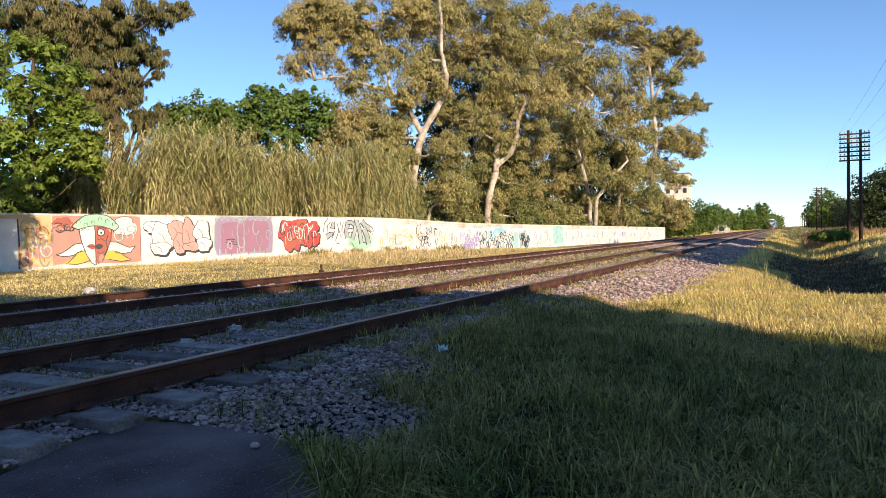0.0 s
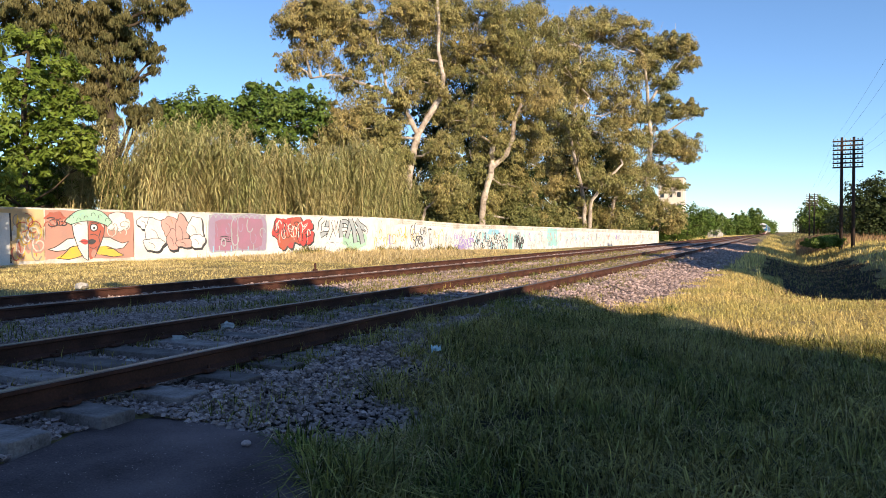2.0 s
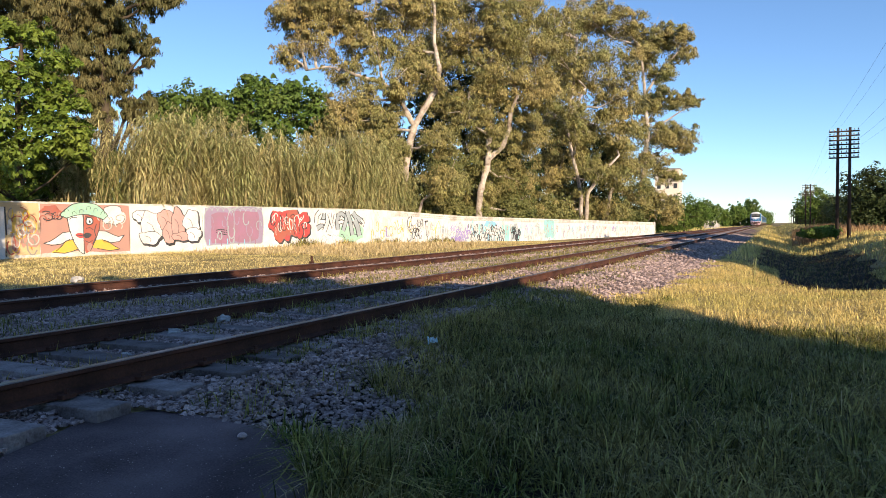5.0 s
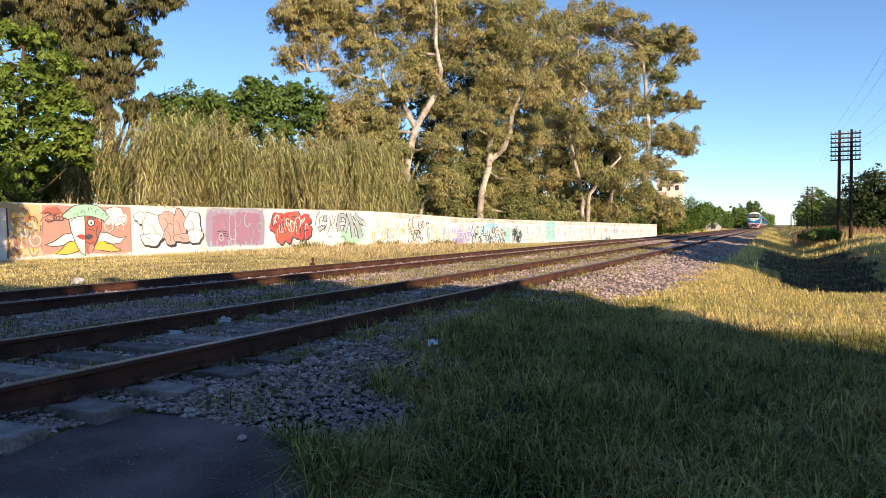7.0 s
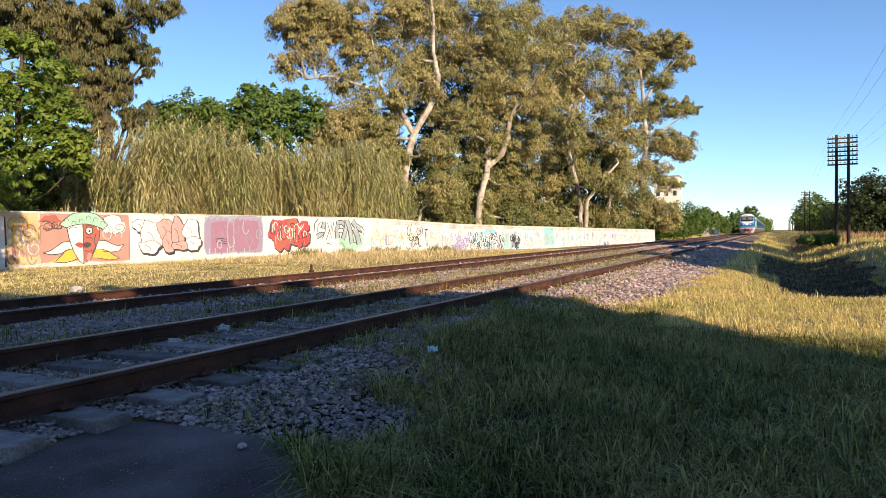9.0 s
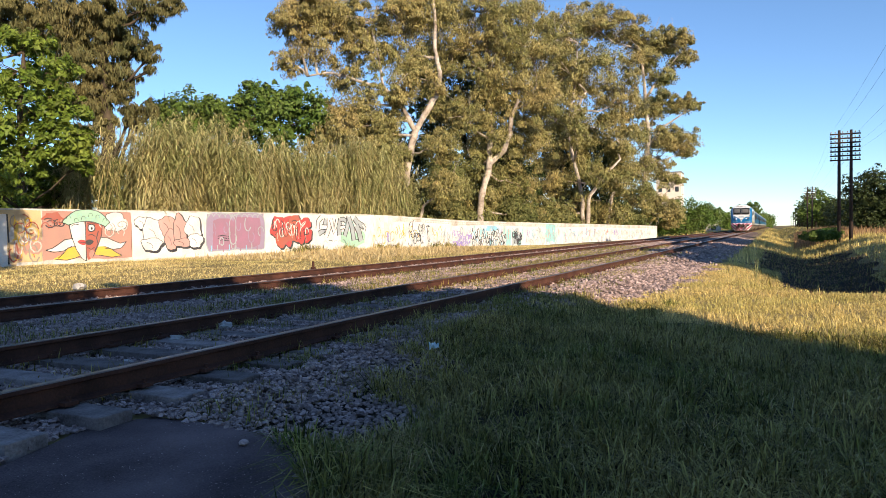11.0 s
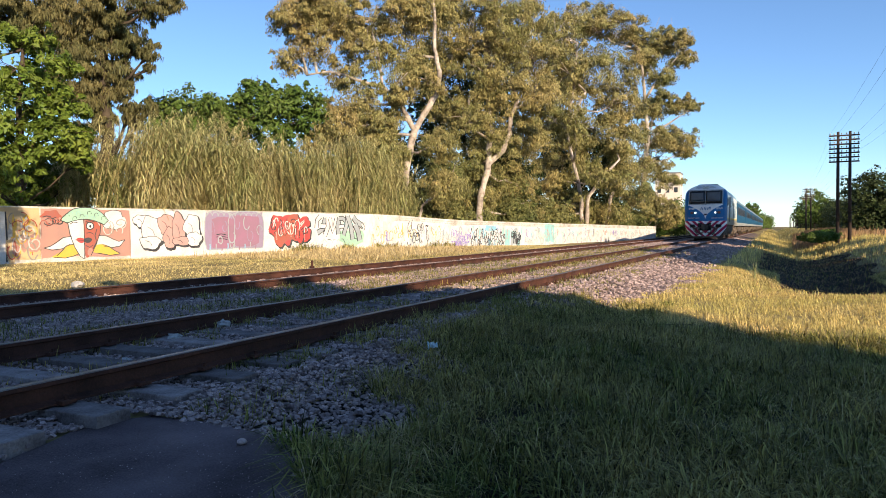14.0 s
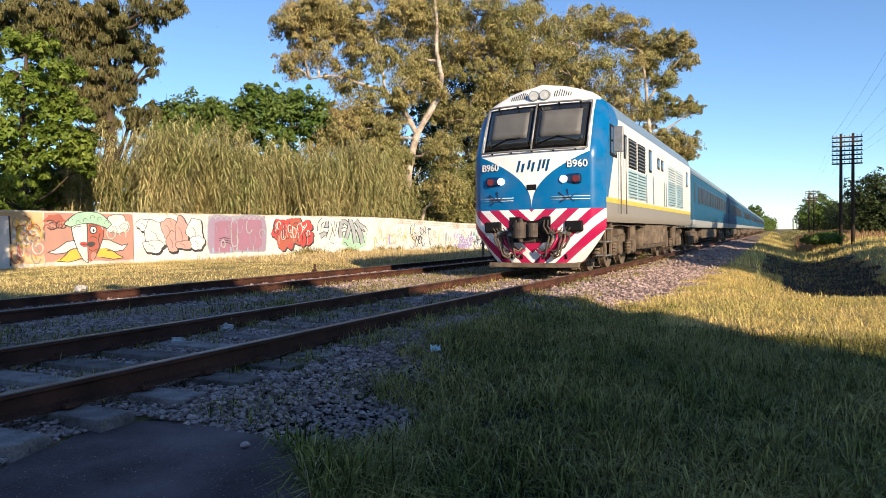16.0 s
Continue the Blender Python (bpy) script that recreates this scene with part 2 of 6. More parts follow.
def sleeper_mesh():
    b = bmesh.new()
    box(b, -1.35, 1.34, -0.12, 0.12, -0.13, 0.0, 0.006)
    for v in b.verts:
        v.co += Vector((0, 0.008 * math.sin(v.co.x * 5), 0.006 * math.sin(v.co.x * 3 + 1)))
    me = bpy.data.meshes.new("sleeper")
    b.to_mesh(me)
    b.free()
    me.materials.append(SLEEPER)
    return me


def clip_mesh():
    b = bmesh.new()
    box(b, -0.12, -0.06, -0.05, 0.05, -0.155, -0.125, 0.006)
    box(b, 0.06, 0.12, -0.05, 0.05, -0.155, -0.125, 0.006)
    cyl(b, (-0.09, 0, -0.12), 0.016, 0.05, "z", 6)
    cyl(b, (0.09, 0, -0.12), 0.016, 0.05, "z", 6)
    me = bpy.data.meshes.new("rail_clip")
    b.to_mesh(me)
    b.free()
    me.materials.append(RAIL_SIDE)
    return me


SLEEPER_ME, CLIP_ME = sleeper_mesh(), clip_mesh()
stations = axis_points((-4, 40, 1), (40, 120, 4), (120, 900, 20))
for line, label, last, depth in ((t1, "railway track with rusty rails on wooden sleepers", 130, -0.158), (t2, "overgrown second track with rusty rails", 70, -0.175)):
    track = thing("railway_track", label, "railway track", kind="structure")
    for side in (-0.838 - 0.03, 0.838 + 0.03):
        rail(track, line, side, stations)
    s = -2.755
    while s < last:
        sl = new("sleeper", SLEEPER_ME)
        sl.parent = track
        sl.matrix_basis = pose(line(s) + random.uniform(-0.05, 0.05), s, depth + random.uniform(-0.006, 0.0), random.uniform(-0.6, 0.6), random.uniform(-0.3, 0.3), random.uniform(-1.2, 1.2))
        if s < 32 and line is t1:
            for side in (-0.868, 0.868):
                cl = new("rail_clip", CLIP_ME)
                cl.parent = track
                cl.matrix_basis = pose(line(s) + side, s, 0.0)
        s += 0.565


# ---- the painted wall ----
WALL0, WALL_DIR = Vector((-22.256, 19.192, 0)), Vector((0.16098, 0.98696, 0))
WALL_TURN = math.degrees(math.atan2(-WALL_DIR.x, WALL_DIR.y))


def wall_top(u):
    return float(np.interp(u, (-60, 14.7, 17.3, 23.6, 31.8, 42.7, 70.4), (1.90, 1.90, 1.84, 1.61, 1.50, 1.39, 1.10)))


wall = thing("wall_west", "long whitewashed boundary wall covered with graffiti", "wall", kind="structure",
             m=Matrix.Translation(WALL0) @ pose(0, 0, 0, 0, 0, WALL_TURN))
# In the wall's space y runs along it and +x faces the railway.
PANEL = 3.52
u = -28.2
while u < 70.2:
    b = bmesh.new()
    r = box(b, -0.09, 0.09, u + 0.004, u + PANEL - 0.004, -1.0, 2.0, 0.008)
    for v in b.verts:
        if v.co.z > 1:
            v.co.z = wall_top(v.co.y) - (2.0 - v.co.z)
    part("wall_panel", b, PLASTER, wall)
    u += PANEL


def hex_mat(name, c, rough=0.75):
    return mat(name, c, tuple(v * 0.62 + 0.06 for v in c), 1.9, rough, 0.3, fine=22)


PINK, OCHRE, MINT, WHITE, RED = hex_mat("salmon_paint", (0.47, 0.24, 0.185)), hex_mat("ochre_paint", (0.60, 0.43, 0.22)), hex_mat("mint_paint", (0.36, 0.60, 0.43)), hex_mat("white_paint", (0.73, 0.70, 0.67)), hex_mat("red_paint", (0.50, 0.045, 0.04))
YELLOW, PURPLE, BLACK, ROSE, TEAL = hex_mat("yellow_paint", (0.74, 0.46, 0.04)), hex_mat("mauve_paint", (0.33, 0.155, 0.235)), hex_mat("black_paint", (0.02, 0.02, 0.025)), hex_mat("pale_pink_paint", (0.60, 0.33, 0.29)), hex_mat("teal_paint", (0.30, 0.60, 0.60))
GREYP, BLUEP, VIOLET, RUST, LILAC = hex_mat("grey_paint", (0.36, 0.40, 0.42)), hex_mat("sky_blue_paint", (0.25, 0.52, 0.68)), hex_mat("violet_paint", (0.30, 0.22, 0.55)), hex_mat("brick_red_paint", (0.42, 0.09, 0.05)), hex_mat("grey_mauve_paint", (0.32, 0.24, 0.35))
BEIGE = hex_mat("mortar_joint", (0.30, 0.26, 0.21))
FADED = hex_mat("faded_grey_paint", (0.62, 0.60, 0.57))


def paint(pts, material, lift, name="paint_patch"):
    """A coat of paint on the wall: a thin raised outline in (along, height), its corners rounded where it has few."""
    if 4 < len(pts) < 16:
        for _ in range(2):
            pts = [q for a, c in zip(pts, pts[1:] + pts[:1]) for q in ((a[0] * 0.78 + c[0] * 0.22, a[1] * 0.78 + c[1] * 0.22), (a[0] * 0.22 + c[0] * 0.78, a[1] * 0.22 + c[1] * 0.78))]
    b = bmesh.new()
    fr = [b.verts.new((0.09 + lift, p[0], p[1])) for p in pts]
    bk = [b.verts.new((0.088, p[0], p[1])) for p in pts]
    b.faces.new(fr)
    for i in range(len(pts)):
        j = (i + 1) % len(pts)
        b.faces.new((fr[i], bk[i], bk[j], fr[j]))
    bmesh.ops.triangulate(b, faces=b.faces[:])
    return part(name, b, material, wall)


def blob(cu, cz, ru, rz, wob=0.12, n=26, seed=0, p=2.4):
    r = random.Random(seed)
    ph = [r.uniform(0, 6.28) for _ in range(4)]
    out = []
    for i in range(n):
        a = 2 * math.pi * i / n
        k = 1 + wob * (math.sin(3 * a + ph[0]) * 0.6 + math.sin(5 * a + ph[1]) * 0.5 + math.sin(8 * a + ph[2]) * 0.3)
        c, s = math.cos(a), math.sin(a)
        out.append((cu + ru * k * math.copysign(abs(c) ** (2 / p), c), cz + rz * k * math.copysign(abs(s) ** (2 / p), s)))
    return out


def stroke(pts, width, material, lift):
    """A brush line of even width through pts."""
    l, r = [], []
    for i, p in enumerate(pts):
        a, c = pts[max(i - 1, 0)], pts[min(i + 1, len(pts) - 1)]
        d = math.hypot(c[0] - a[0], c[1] - a[1]) or 1
        nx, nz = -(c[1] - a[1]) / d * width / 2, (c[0] - a[0]) / d * width / 2
        l.append((p[0] + nx, p[1] + nz)), r.append((p[0] - nx, p[1] - nz))
    b = bmesh.new()
    rows = [[b.verts.new((0.09 + lift, *p)) for p in side] for side in (l, r)] + [[b.verts.new((0.089, *p)) for p in side] for side in (r, l)]
    for i in range(len(pts) - 1):
        for j in range(4):
            if j != 2:
                k = (j + 1) % 4
                b.faces.new((rows[j][i], rows[k][i], rows[k][i + 1], rows[j][i + 1]))
    return part("brush_stroke", b, material, wall)


def ring(pts, width, material, lift):
    for i in range(0, len(pts), 6):
        stroke([pts[(i + j) % len(pts)] for j in range(7)], width, material, lift)


def slab(u0, u1, z0, z1, seed=0, wob=0.03):
    r = random.Random(seed)
    w = lambda: r.uniform(-wob, wob)
    n = 7
    return ([(u0 + (u1 - u0) * i / n, z0 + w()) for i in range(n)] + [(u1 + w(), z0 + (z1 - z0) * i / 4) for i in range(4)]
            + [(u1 - (u1 - u0) * i / n, z1 + w()) for i in range(n)] + [(u0 + w(), z1 - (z1 - z0) * i / 4) for i in range(4)])


def swirls(u0, u1, z0, z1, count, fill, edge, width, seed, lift):
    """Crowded, curling painted lines round pale fills."""
    r = random.Random(seed)
    for i in range(count):
        cu, cz = u0 + (u1 - u0) * (i + r.uniform(0.2, 0.8)) / count, r.uniform(z0 + 0.15, z1 - 0.15)
        ru, rz = r.uniform(0.5, 1.0) * max((u1 - u0) / count, 0.25), r.uniform(0.14, 0.36) * (z1 - z0)
        if fill and i % 3 == 0:
            paint(blob(cu, cz, ru, rz, 0.15, 18, seed * 7 + i), fill[i % len(fill)], lift + 0.0002 * i)
        a0, turn, n = r.uniform(0, 6.28), r.choice((-1, 1)) * r.uniform(3.4, 6.6), 9
        pts = [(cu + ru * (1 - 0.05 * j) * math.cos(a0 + turn * j / n), cz + rz * (1 - 0.07 * j) * math.sin(a0 + turn * j / n)) for j in range(n + 1)]
        stroke(pts, width * r.uniform(0.55, 0.95), edge[i % len(edge)], lift + 0.008 + 0.0002 * i)


# Ochre panel, then the salmon field with the two-coloured oval, its green cap and yellow-and-white wings.
paint(slab(-9.5, -3.25, 0.05, 1.84, 1), OCHRE, 0.004)
paint(slab(-9.5, -4.36, -0.1, 1.72, 2), WHITE, 0.007)
stroke([(-4.33, 0.0), (-4.31, 0.8), (-4.34, 1.7)], 0.05, BLACK, 0.0085)
for i in range(7):
    uu = -4.2 + i * 0.13
    paint(blob(uu, 0.9 + 0.3 * math.sin(i * 2.1), 0.07, 0.42, 0.3, seed=i), (PLASTER, YELLOW, RUST, PLASTER)[i % 4], 0.0055 + 0.0004 * i)
stroke([(-4.0, 0.2), (-3.8, 0.9), (-3.72, 1.2), (-3.62, 0.8), (-3.5, 0.2)], 0.03, RUST, 0.009)
paint(slab(-3.2, 0.12, -0.02, 1.82, 3), PINK, 0.004)
paint(slab(-3.2, 0.12, -0.2, 0.08, 4, 0.05), PLASTER, 0.006)
paint([(-3.12, 0.44), (-2.85, 0.38), (-2.5, 0.40), (-2.2, 0.30), (-1.95, 0.35), (-1.95, 0.74), (-2.15, 0.84), (-2.45, 0.80), (-2.7, 0.60), (-2.9, 0.50)], WHITE, 0.008)
paint([(-2.9, 0.10), (-2.55, 0.06), (-2.15, 0.10), (-1.9, 0.16), (-1.85, 0.46), (-2.1, 0.56), (-2.35, 0.50), (-2.5, 0.32), (-2.7, 0.20)], YELLOW, 0.010)
paint([(-1.3, 0.42), (-0.95, 0.38), (-0.6, 0.42), (-0.3, 0.40), (-0.06, 0.70), (-0.35, 0.62), (-0.6, 0.72), (-0.85, 0.86), (-1.15, 0.86), (-1.3, 0.76)], WHITE, 0.008)
paint([(-1.4, 0.24), (-1.1, 0.16), (-0.7, 0.10), (-0.28, 0.14), (-0.5, 0.26), (-0.75, 0.46), (-1.0, 0.54), (-1.3, 0.50)], YELLOW, 0.010)
paint([(-2.28, 1.40), (-2.2, 0.90), (-2.05, 0.45), (-1.85, 0.06), (-1.68, 0.0), (-1.68, 1.52), (-1.95, 1.50)], WHITE, 0.012)
paint([(-1.68, 0.0), (-1.45, 0.10), (-1.25, 0.50), (-1.08, 0.95), (-1.04, 1.36), (-1.3, 1.48), (-1.68, 1.52)], RUST, 0.0125)
stroke([(-1.68, 0.0), (-1.685, 0.7), (-1.68, 1.5)], 0.03, BLACK, 0.0150)
paint([(-2.02, 0.72), (-1.86, 0.80), (-1.69, 0.76), (-1.69, 0.60), (-1.84, 0.58)], RED, 0.0145)
paint([(-1.67, 0.76), (-1.52, 0.80), (-1.36, 0.72), (-1.50, 0.58), (-1.67, 0.60)], BLACK, 0.0145)
stroke([(-2.02, 0.71), (-1.86, 0.69), (-1.69, 0.69)], 0.02, BLACK, 0.0165)
stroke([(-2.2, 1.28), (-2.08, 1.36), (-1.92, 1.34)], 0.025, BLACK, 0.0145)
paint(blob(-1.46, 1.22, 0.15, 0.15, 0.05, 18, 3), BLACK, 0.0148)
paint(blob(-1.46, 1.22, 0.11, 0.11, 0.05, 18, 3), WHITE, 0.0160)
paint(blob(-1.45, 1.20, 0.04, 0.05, 0.05, 12, 3), BLACK, 0.0172)
paint(blob(-1.47, 0.24, 0.10, 0.16, 0.1, 16, 5), PINK, 0.0160)
stroke([(-1.20, 1.1), (-1.28, 0.85), (-1.22, 0.62), (-1.36, 0.36)], 0.03, BLACK, 0.0162)
stroke([(-1.6, 0.95), (-1.45, 0.98), (-1.32, 0.9)], 0.025, BLACK, 0.0166)
cap = [(-2.55, 1.42), (-2.35, 1.62), (-2.05, 1.84), (-1.6, 1.90), (-1.2, 1.84), (-0.95, 1.66), (-0.74, 1.42), (-0.92, 1.26), (-1.15, 1.36), (-1.5, 1.46), (-1.9, 1.44), (-2.3, 1.32)]
paint(cap, MINT, 0.018)
for a, c in zip(cap, cap[1:] + cap[:1]):
    stroke([a, ((a[0] + c[0]) / 2, (a[1] + c[1]) / 2 + 0.015), c], 0.025, BLACK, 0.020)
for i in range(11):
    cu, cz = -2.3 + 0.135 * i, 1.60 + 0.10 * math.sin(i * 2.4)
    stroke([(cu - 0.07, cz - 0.06), (cu - 0.05, cz + 0.04), (cu + 0.01, cz + 0.07), (cu + 0.07, cz + 0.04), (cu + 0.09, cz - 0.03)], 0.016, (BLACK, TEAL)[i % 2], 0.0205 + 0.0003 * i)
paint(blob(-0.52, 1.44, 0.44, 0.36, 0.12, seed=9), WHITE, 0.008)
paint(blob(-2.85, 1.62, 0.32, 0.14, 0.3, 26, 10), RUST, 0.007)
# Thin dark outlines of the wings and the face.
for line in ([(-3.12, 0.44), (-2.9, 0.50), (-2.7, 0.62), (-2.45, 0.80), (-2.15, 0.84)], [(-3.12, 0.44), (-2.85, 0.36), (-2.5, 0.40), (-2.2, 0.56)], [(-2.7, 0.14), (-2.5, 0.32), (-2.35, 0.50), (-2.05, 0.56)], [(-2.8, 0.11), (-2.4, 0.06), (-2.1, 0.12), (-1.9, 0.20)],
             [(-1.15, 0.86), (-0.85, 0.84), (-0.6, 0.72), (-0.35, 0.62), (-0.1, 0.68)], [(-0.1, 0.68), (-0.3, 0.44), (-0.6, 0.40), (-0.95, 0.44)], [(-1.0, 0.52), (-0.75, 0.44), (-0.5, 0.26), (-0.3, 0.16)], [(-1.2, 0.20), (-0.7, 0.10), (-0.32, 0.14)],
             [(-2.28, 1.36), (-2.2, 0.90), (-2.05, 0.45), (-1.85, 0.10), (-1.7, 0.0)], [(-1.04, 1.34), (-1.08, 0.95), (-1.25, 0.50), (-1.45, 0.12)], [(-1.62, 1.38), (-1.45, 1.42), (-1.28, 1.36)], [(-1.64, 0.5), (-1.5, 0.42), (-1.36, 0.5)]):
    stroke(line, 0.022, BLACK, 0.0225)
ring(blob(-0.52, 1.44, 0.44, 0.36, 0.12, 30, 9), 0.02, BLACK, 0.0105)


swirls(-4.2, -3.4, 0.1, 1.6, 16, (OCHRE, PINK), (RUST, BEIGE, YELLOW, PLASTER), 0.05, 31, 0.0085)
swirls(-3.1, -2.5, 1.0, 1.7, 8, (), (RUST, BLACK), 0.04, 32, 0.009)
swirls(-1.0, -0.1, 0.9, 1.7, 9, (), (FADED, BEIGE), 0.035, 33, 0.009)
# Bubble letters, white and pale pink, on a cream ground.
for i, (cu, cz, ru, rz, m_) in enumerate(((0.62, 1.42, 0.34, 0.24, WHITE), (1.15, 1.0, 0.55, 0.60, WHITE), (1.0, 0.55, 0.45, 0.26, WHITE), (1.72, 1.28, 0.36, 0.42, ROSE), (1.85, 0.72, 0.26, 0.44, ROSE), (2.3, 1.12, 0.32, 0.62, ROSE), (2.42, 0.58, 0.42, 0.18, ROSE), (2.95, 1.2, 0.40, 0.48, WHITE), (3.05, 0.66, 0.36, 0.30, WHITE))):
    paint(blob(cu + 0.05, cz - 0.06, ru * 1.08, rz * 1.10, 0.14, 30, seed=20 + i, p=2.3), BLACK, 0.005 + 0.0006 * i)
    paint(blob(cu, cz, ru, rz, 0.14, 30, seed=20 + i, p=2.3), m_, 0.0090 + 0.0016 * i)
    ring(blob(cu, cz, ru, rz, 0.14, 30, seed=20 + i, p=2.3), 0.022, BLACK, 0.0097 + 0.0016 * i)
    stroke([(cu - ru * 0.5, cz + rz * 0.3), (cu - ru * 0.1, cz + rz * 0.1), (cu + ru * 0.1, cz - rz * 0.3), (cu + ru * 0.02, cz - rz * 0.6)], 0.02, BLACK, 0.0099 + 0.0016 * i)
# A coat of white under the lettered pieces, in lengths of uneven height.
coat = random.Random(12)
cu, lay = 0.16, 0
while cu < 69.0:
    ln = coat.uniform(2.2, 4.6)
    head = 0.07 if cu < 14 else coat.uniform(0.28, 0.42)
    paint(slab(cu, min(cu + ln, 69.8), -0.75 if cu > 12 else 0.0, wall_top(cu) - head, 200 + lay, 0.03), WHITE, 0.0014 + 0.0004 * (lay % 2))
    cu, lay = cu + ln + coat.uniform(-0.02, 0.08), lay + 1
# The mauve panels.
paint(slab(3.66, 6.85, 0.22, 1.80, 47, 0.06), LILAC, 0.004)
paint(blob(4.4, 0.98, 0.78, 0.82, 0.05, 34, 40, 5), LILAC, 0.005)
paint(blob(4.55, 0.9, 0.62, 0.68, 0.06, 34, 41, 5), PURPLE, 0.009)
paint(blob(5.9, 1.0, 1.0, 0.83, 0.05, 34, 42, 5), LILAC, 0.006)
paint(blob(5.85, 1.0, 0.80, 0.70, 0.05, 34, 43, 5), PURPLE, 0.011)
ring(blob(5.9, 1.0, 1.02, 0.84, 0.05, 36, 42, 5), 0.04, GREYP, 0.013)
ring(blob(4.4, 0.98, 0.80, 0.84, 0.05, 36, 40, 5), 0.04, GREYP, 0.0115)
for i in range(9):
    stroke([(3.85 + 0.32 * i, 0.42 + 0.05 * math.sin(3 * i)), (3.86 + 0.32 * i, 0.30), (3.84 + 0.32 * i, 0.16 + 0.06 * math.sin(2 * i))], 0.05, (BLUEP, GREYP, PURPLE)[i % 3], 0.0145)
for i in range(3):
    stroke([(4.2, 0.82 - 0.1 * i), (4.45, 0.86 - 0.1 * i), (4.8, 0.8 - 0.1 * i)], 0.035, BLACK, 0.014)
def limb(pts, width, fill, edge, at):
    """A fat painted bar with a dark outline."""
    stroke(pts, width + 0.09, edge, at)
    stroke(pts, width, fill, at + 0.0012)


# A scalloped upper rim on the mauve panels.
for i in range(10):
    cu = 3.85 + 0.31 * i
    stroke([(cu - 0.17, 1.66), (cu - 0.10, 1.78), (cu, 1.82), (cu + 0.10, 1.78), (cu + 0.17, 1.66)], 0.035, GREYP, 0.0165 + 0.0002 * i)
swirls(3.75, 6.75, 0.3, 1.7, 12, (), (LILAC, PURPLE, GREYP), 0.06, 34, 0.006)
# The red piece: one ragged red mass with dark shade, crowded by pale and dark inner lines.
r8 = random.Random(8)
for cu, cz, ru, rz, sd in ((7.75, 1.2, 0.48, 0.5, 1), (8.3, 1.05, 0.5, 0.72, 2), (8.85, 1.1, 0.5, 0.66, 3), (9.35, 0.95, 0.42, 0.6, 4), (9.62, 1.38, 0.32, 0.30, 5), (7.95, 0.62, 0.4, 0.38, 6), (9.7, 0.8, 0.3, 0.36, 7)):
    paint(blob(cu + 0.06, cz - 0.05, ru * 1.1, rz * 1.08, 0.16, seed=60 + sd), BLACK, 0.0046 + 0.0003 * sd)
    paint(blob(cu, cz, ru, rz, 0.16, seed=60 + sd), RED if sd % 3 else RUST, 0.0080 + 0.0006 * sd)
for i in range(26):
    cu, cz, h = 7.45 + i * 0.092 + r8.uniform(-0.06, 0.06), 1.02 + r8.uniform(-0.3, 0.3), r8.uniform(0.14, 0.34)
    k = r8.uniform(-0.14, 0.14)
    stroke([(cu - k, cz - h), (cu + k * 0.6, cz - h * 0.2), (cu - k * 0.5, cz + h * 0.4), (cu + k, cz + h)], r8.uniform(0.03, 0.06), (BLACK, WHITE, BLACK, ROSE, RUST)[i % 5], 0.0135 + 0.0003 * i)
swirls(7.45, 9.8, 0.45, 1.65, 14, (), (BLACK, WHITE, RUST, WHITE), 0.05, 35, 0.014)
# The grey piece: angular crossing bars over a mint cloud.
paint(blob(11.3, 0.6, 0.9, 0.36, 0.2, seed=71, p=3), WHITE, 0.005)
paint(blob(13.2, 0.55, 1.0, 0.42, 0.2, seed=72, p=3), MINT, 0.006)
paint(blob(12.9, 1.35, 0.36, 0.26, 0.2, seed=73), TEAL, 0.007)
for i, (pts, w, fill) in enumerate((
        ([(10.45, 1.1), (10.5, 1.5), (10.75, 1.72)], 0.16, WHITE), ([(10.5, 0.85), (10.85, 1.0), (11.1, 1.6)], 0.17, GREYP), ([(10.75, 1.2), (11.15, 1.18), (11.5, 1.3)], 0.15, WHITE),
        ([(11.05, 0.7), (11.3, 1.15), (11.3, 1.66)], 0.18, WHITE), ([(11.45, 1.62), (11.65, 0.95), (11.95, 1.55)], 0.18, WHITE), ([(12.1, 0.75), (12.05, 1.2), (12.2, 1.62)], 0.2, GREYP),
        ([(12.15, 1.6), (12.45, 1.62), (12.65, 1.5)], 0.14, GREYP), ([(12.15, 1.15), (12.4, 1.2), (12.55, 1.15)], 0.12, WHITE), ([(12.5, 0.7), (12.75, 1.25), (12.85, 1.75)], 0.18, GREYP),
        ([(12.85, 1.72), (13.1, 1.2), (13.25, 0.45)], 0.2, GREYP), ([(13.3, 1.7), (13.55, 1.45), (14.1, 1.2)], 0.2, GREYP), ([(13.45, 1.3), (13.7, 0.9), (13.85, 0.4)], 0.24, GREYP), ([(14.0, 1.3), (14.2, 1.12), (14.1, 0.98)], 0.12, WHITE))):
    limb(pts, w * 1.3, fill, BLACK, 0.009 + 0.0018 * i)
for i in range(9):
    cu = 10.9 + i * 0.36
    stroke([(cu, 0.4 + 0.1 * math.sin(2 * i)), (cu + 0.12, 0.5), (cu + 0.3, 0.36 + 0.1 * math.sin(i))], 0.04, (MINT, BLACK, GREYP)[i % 3], 0.0075 + 0.0003 * i)


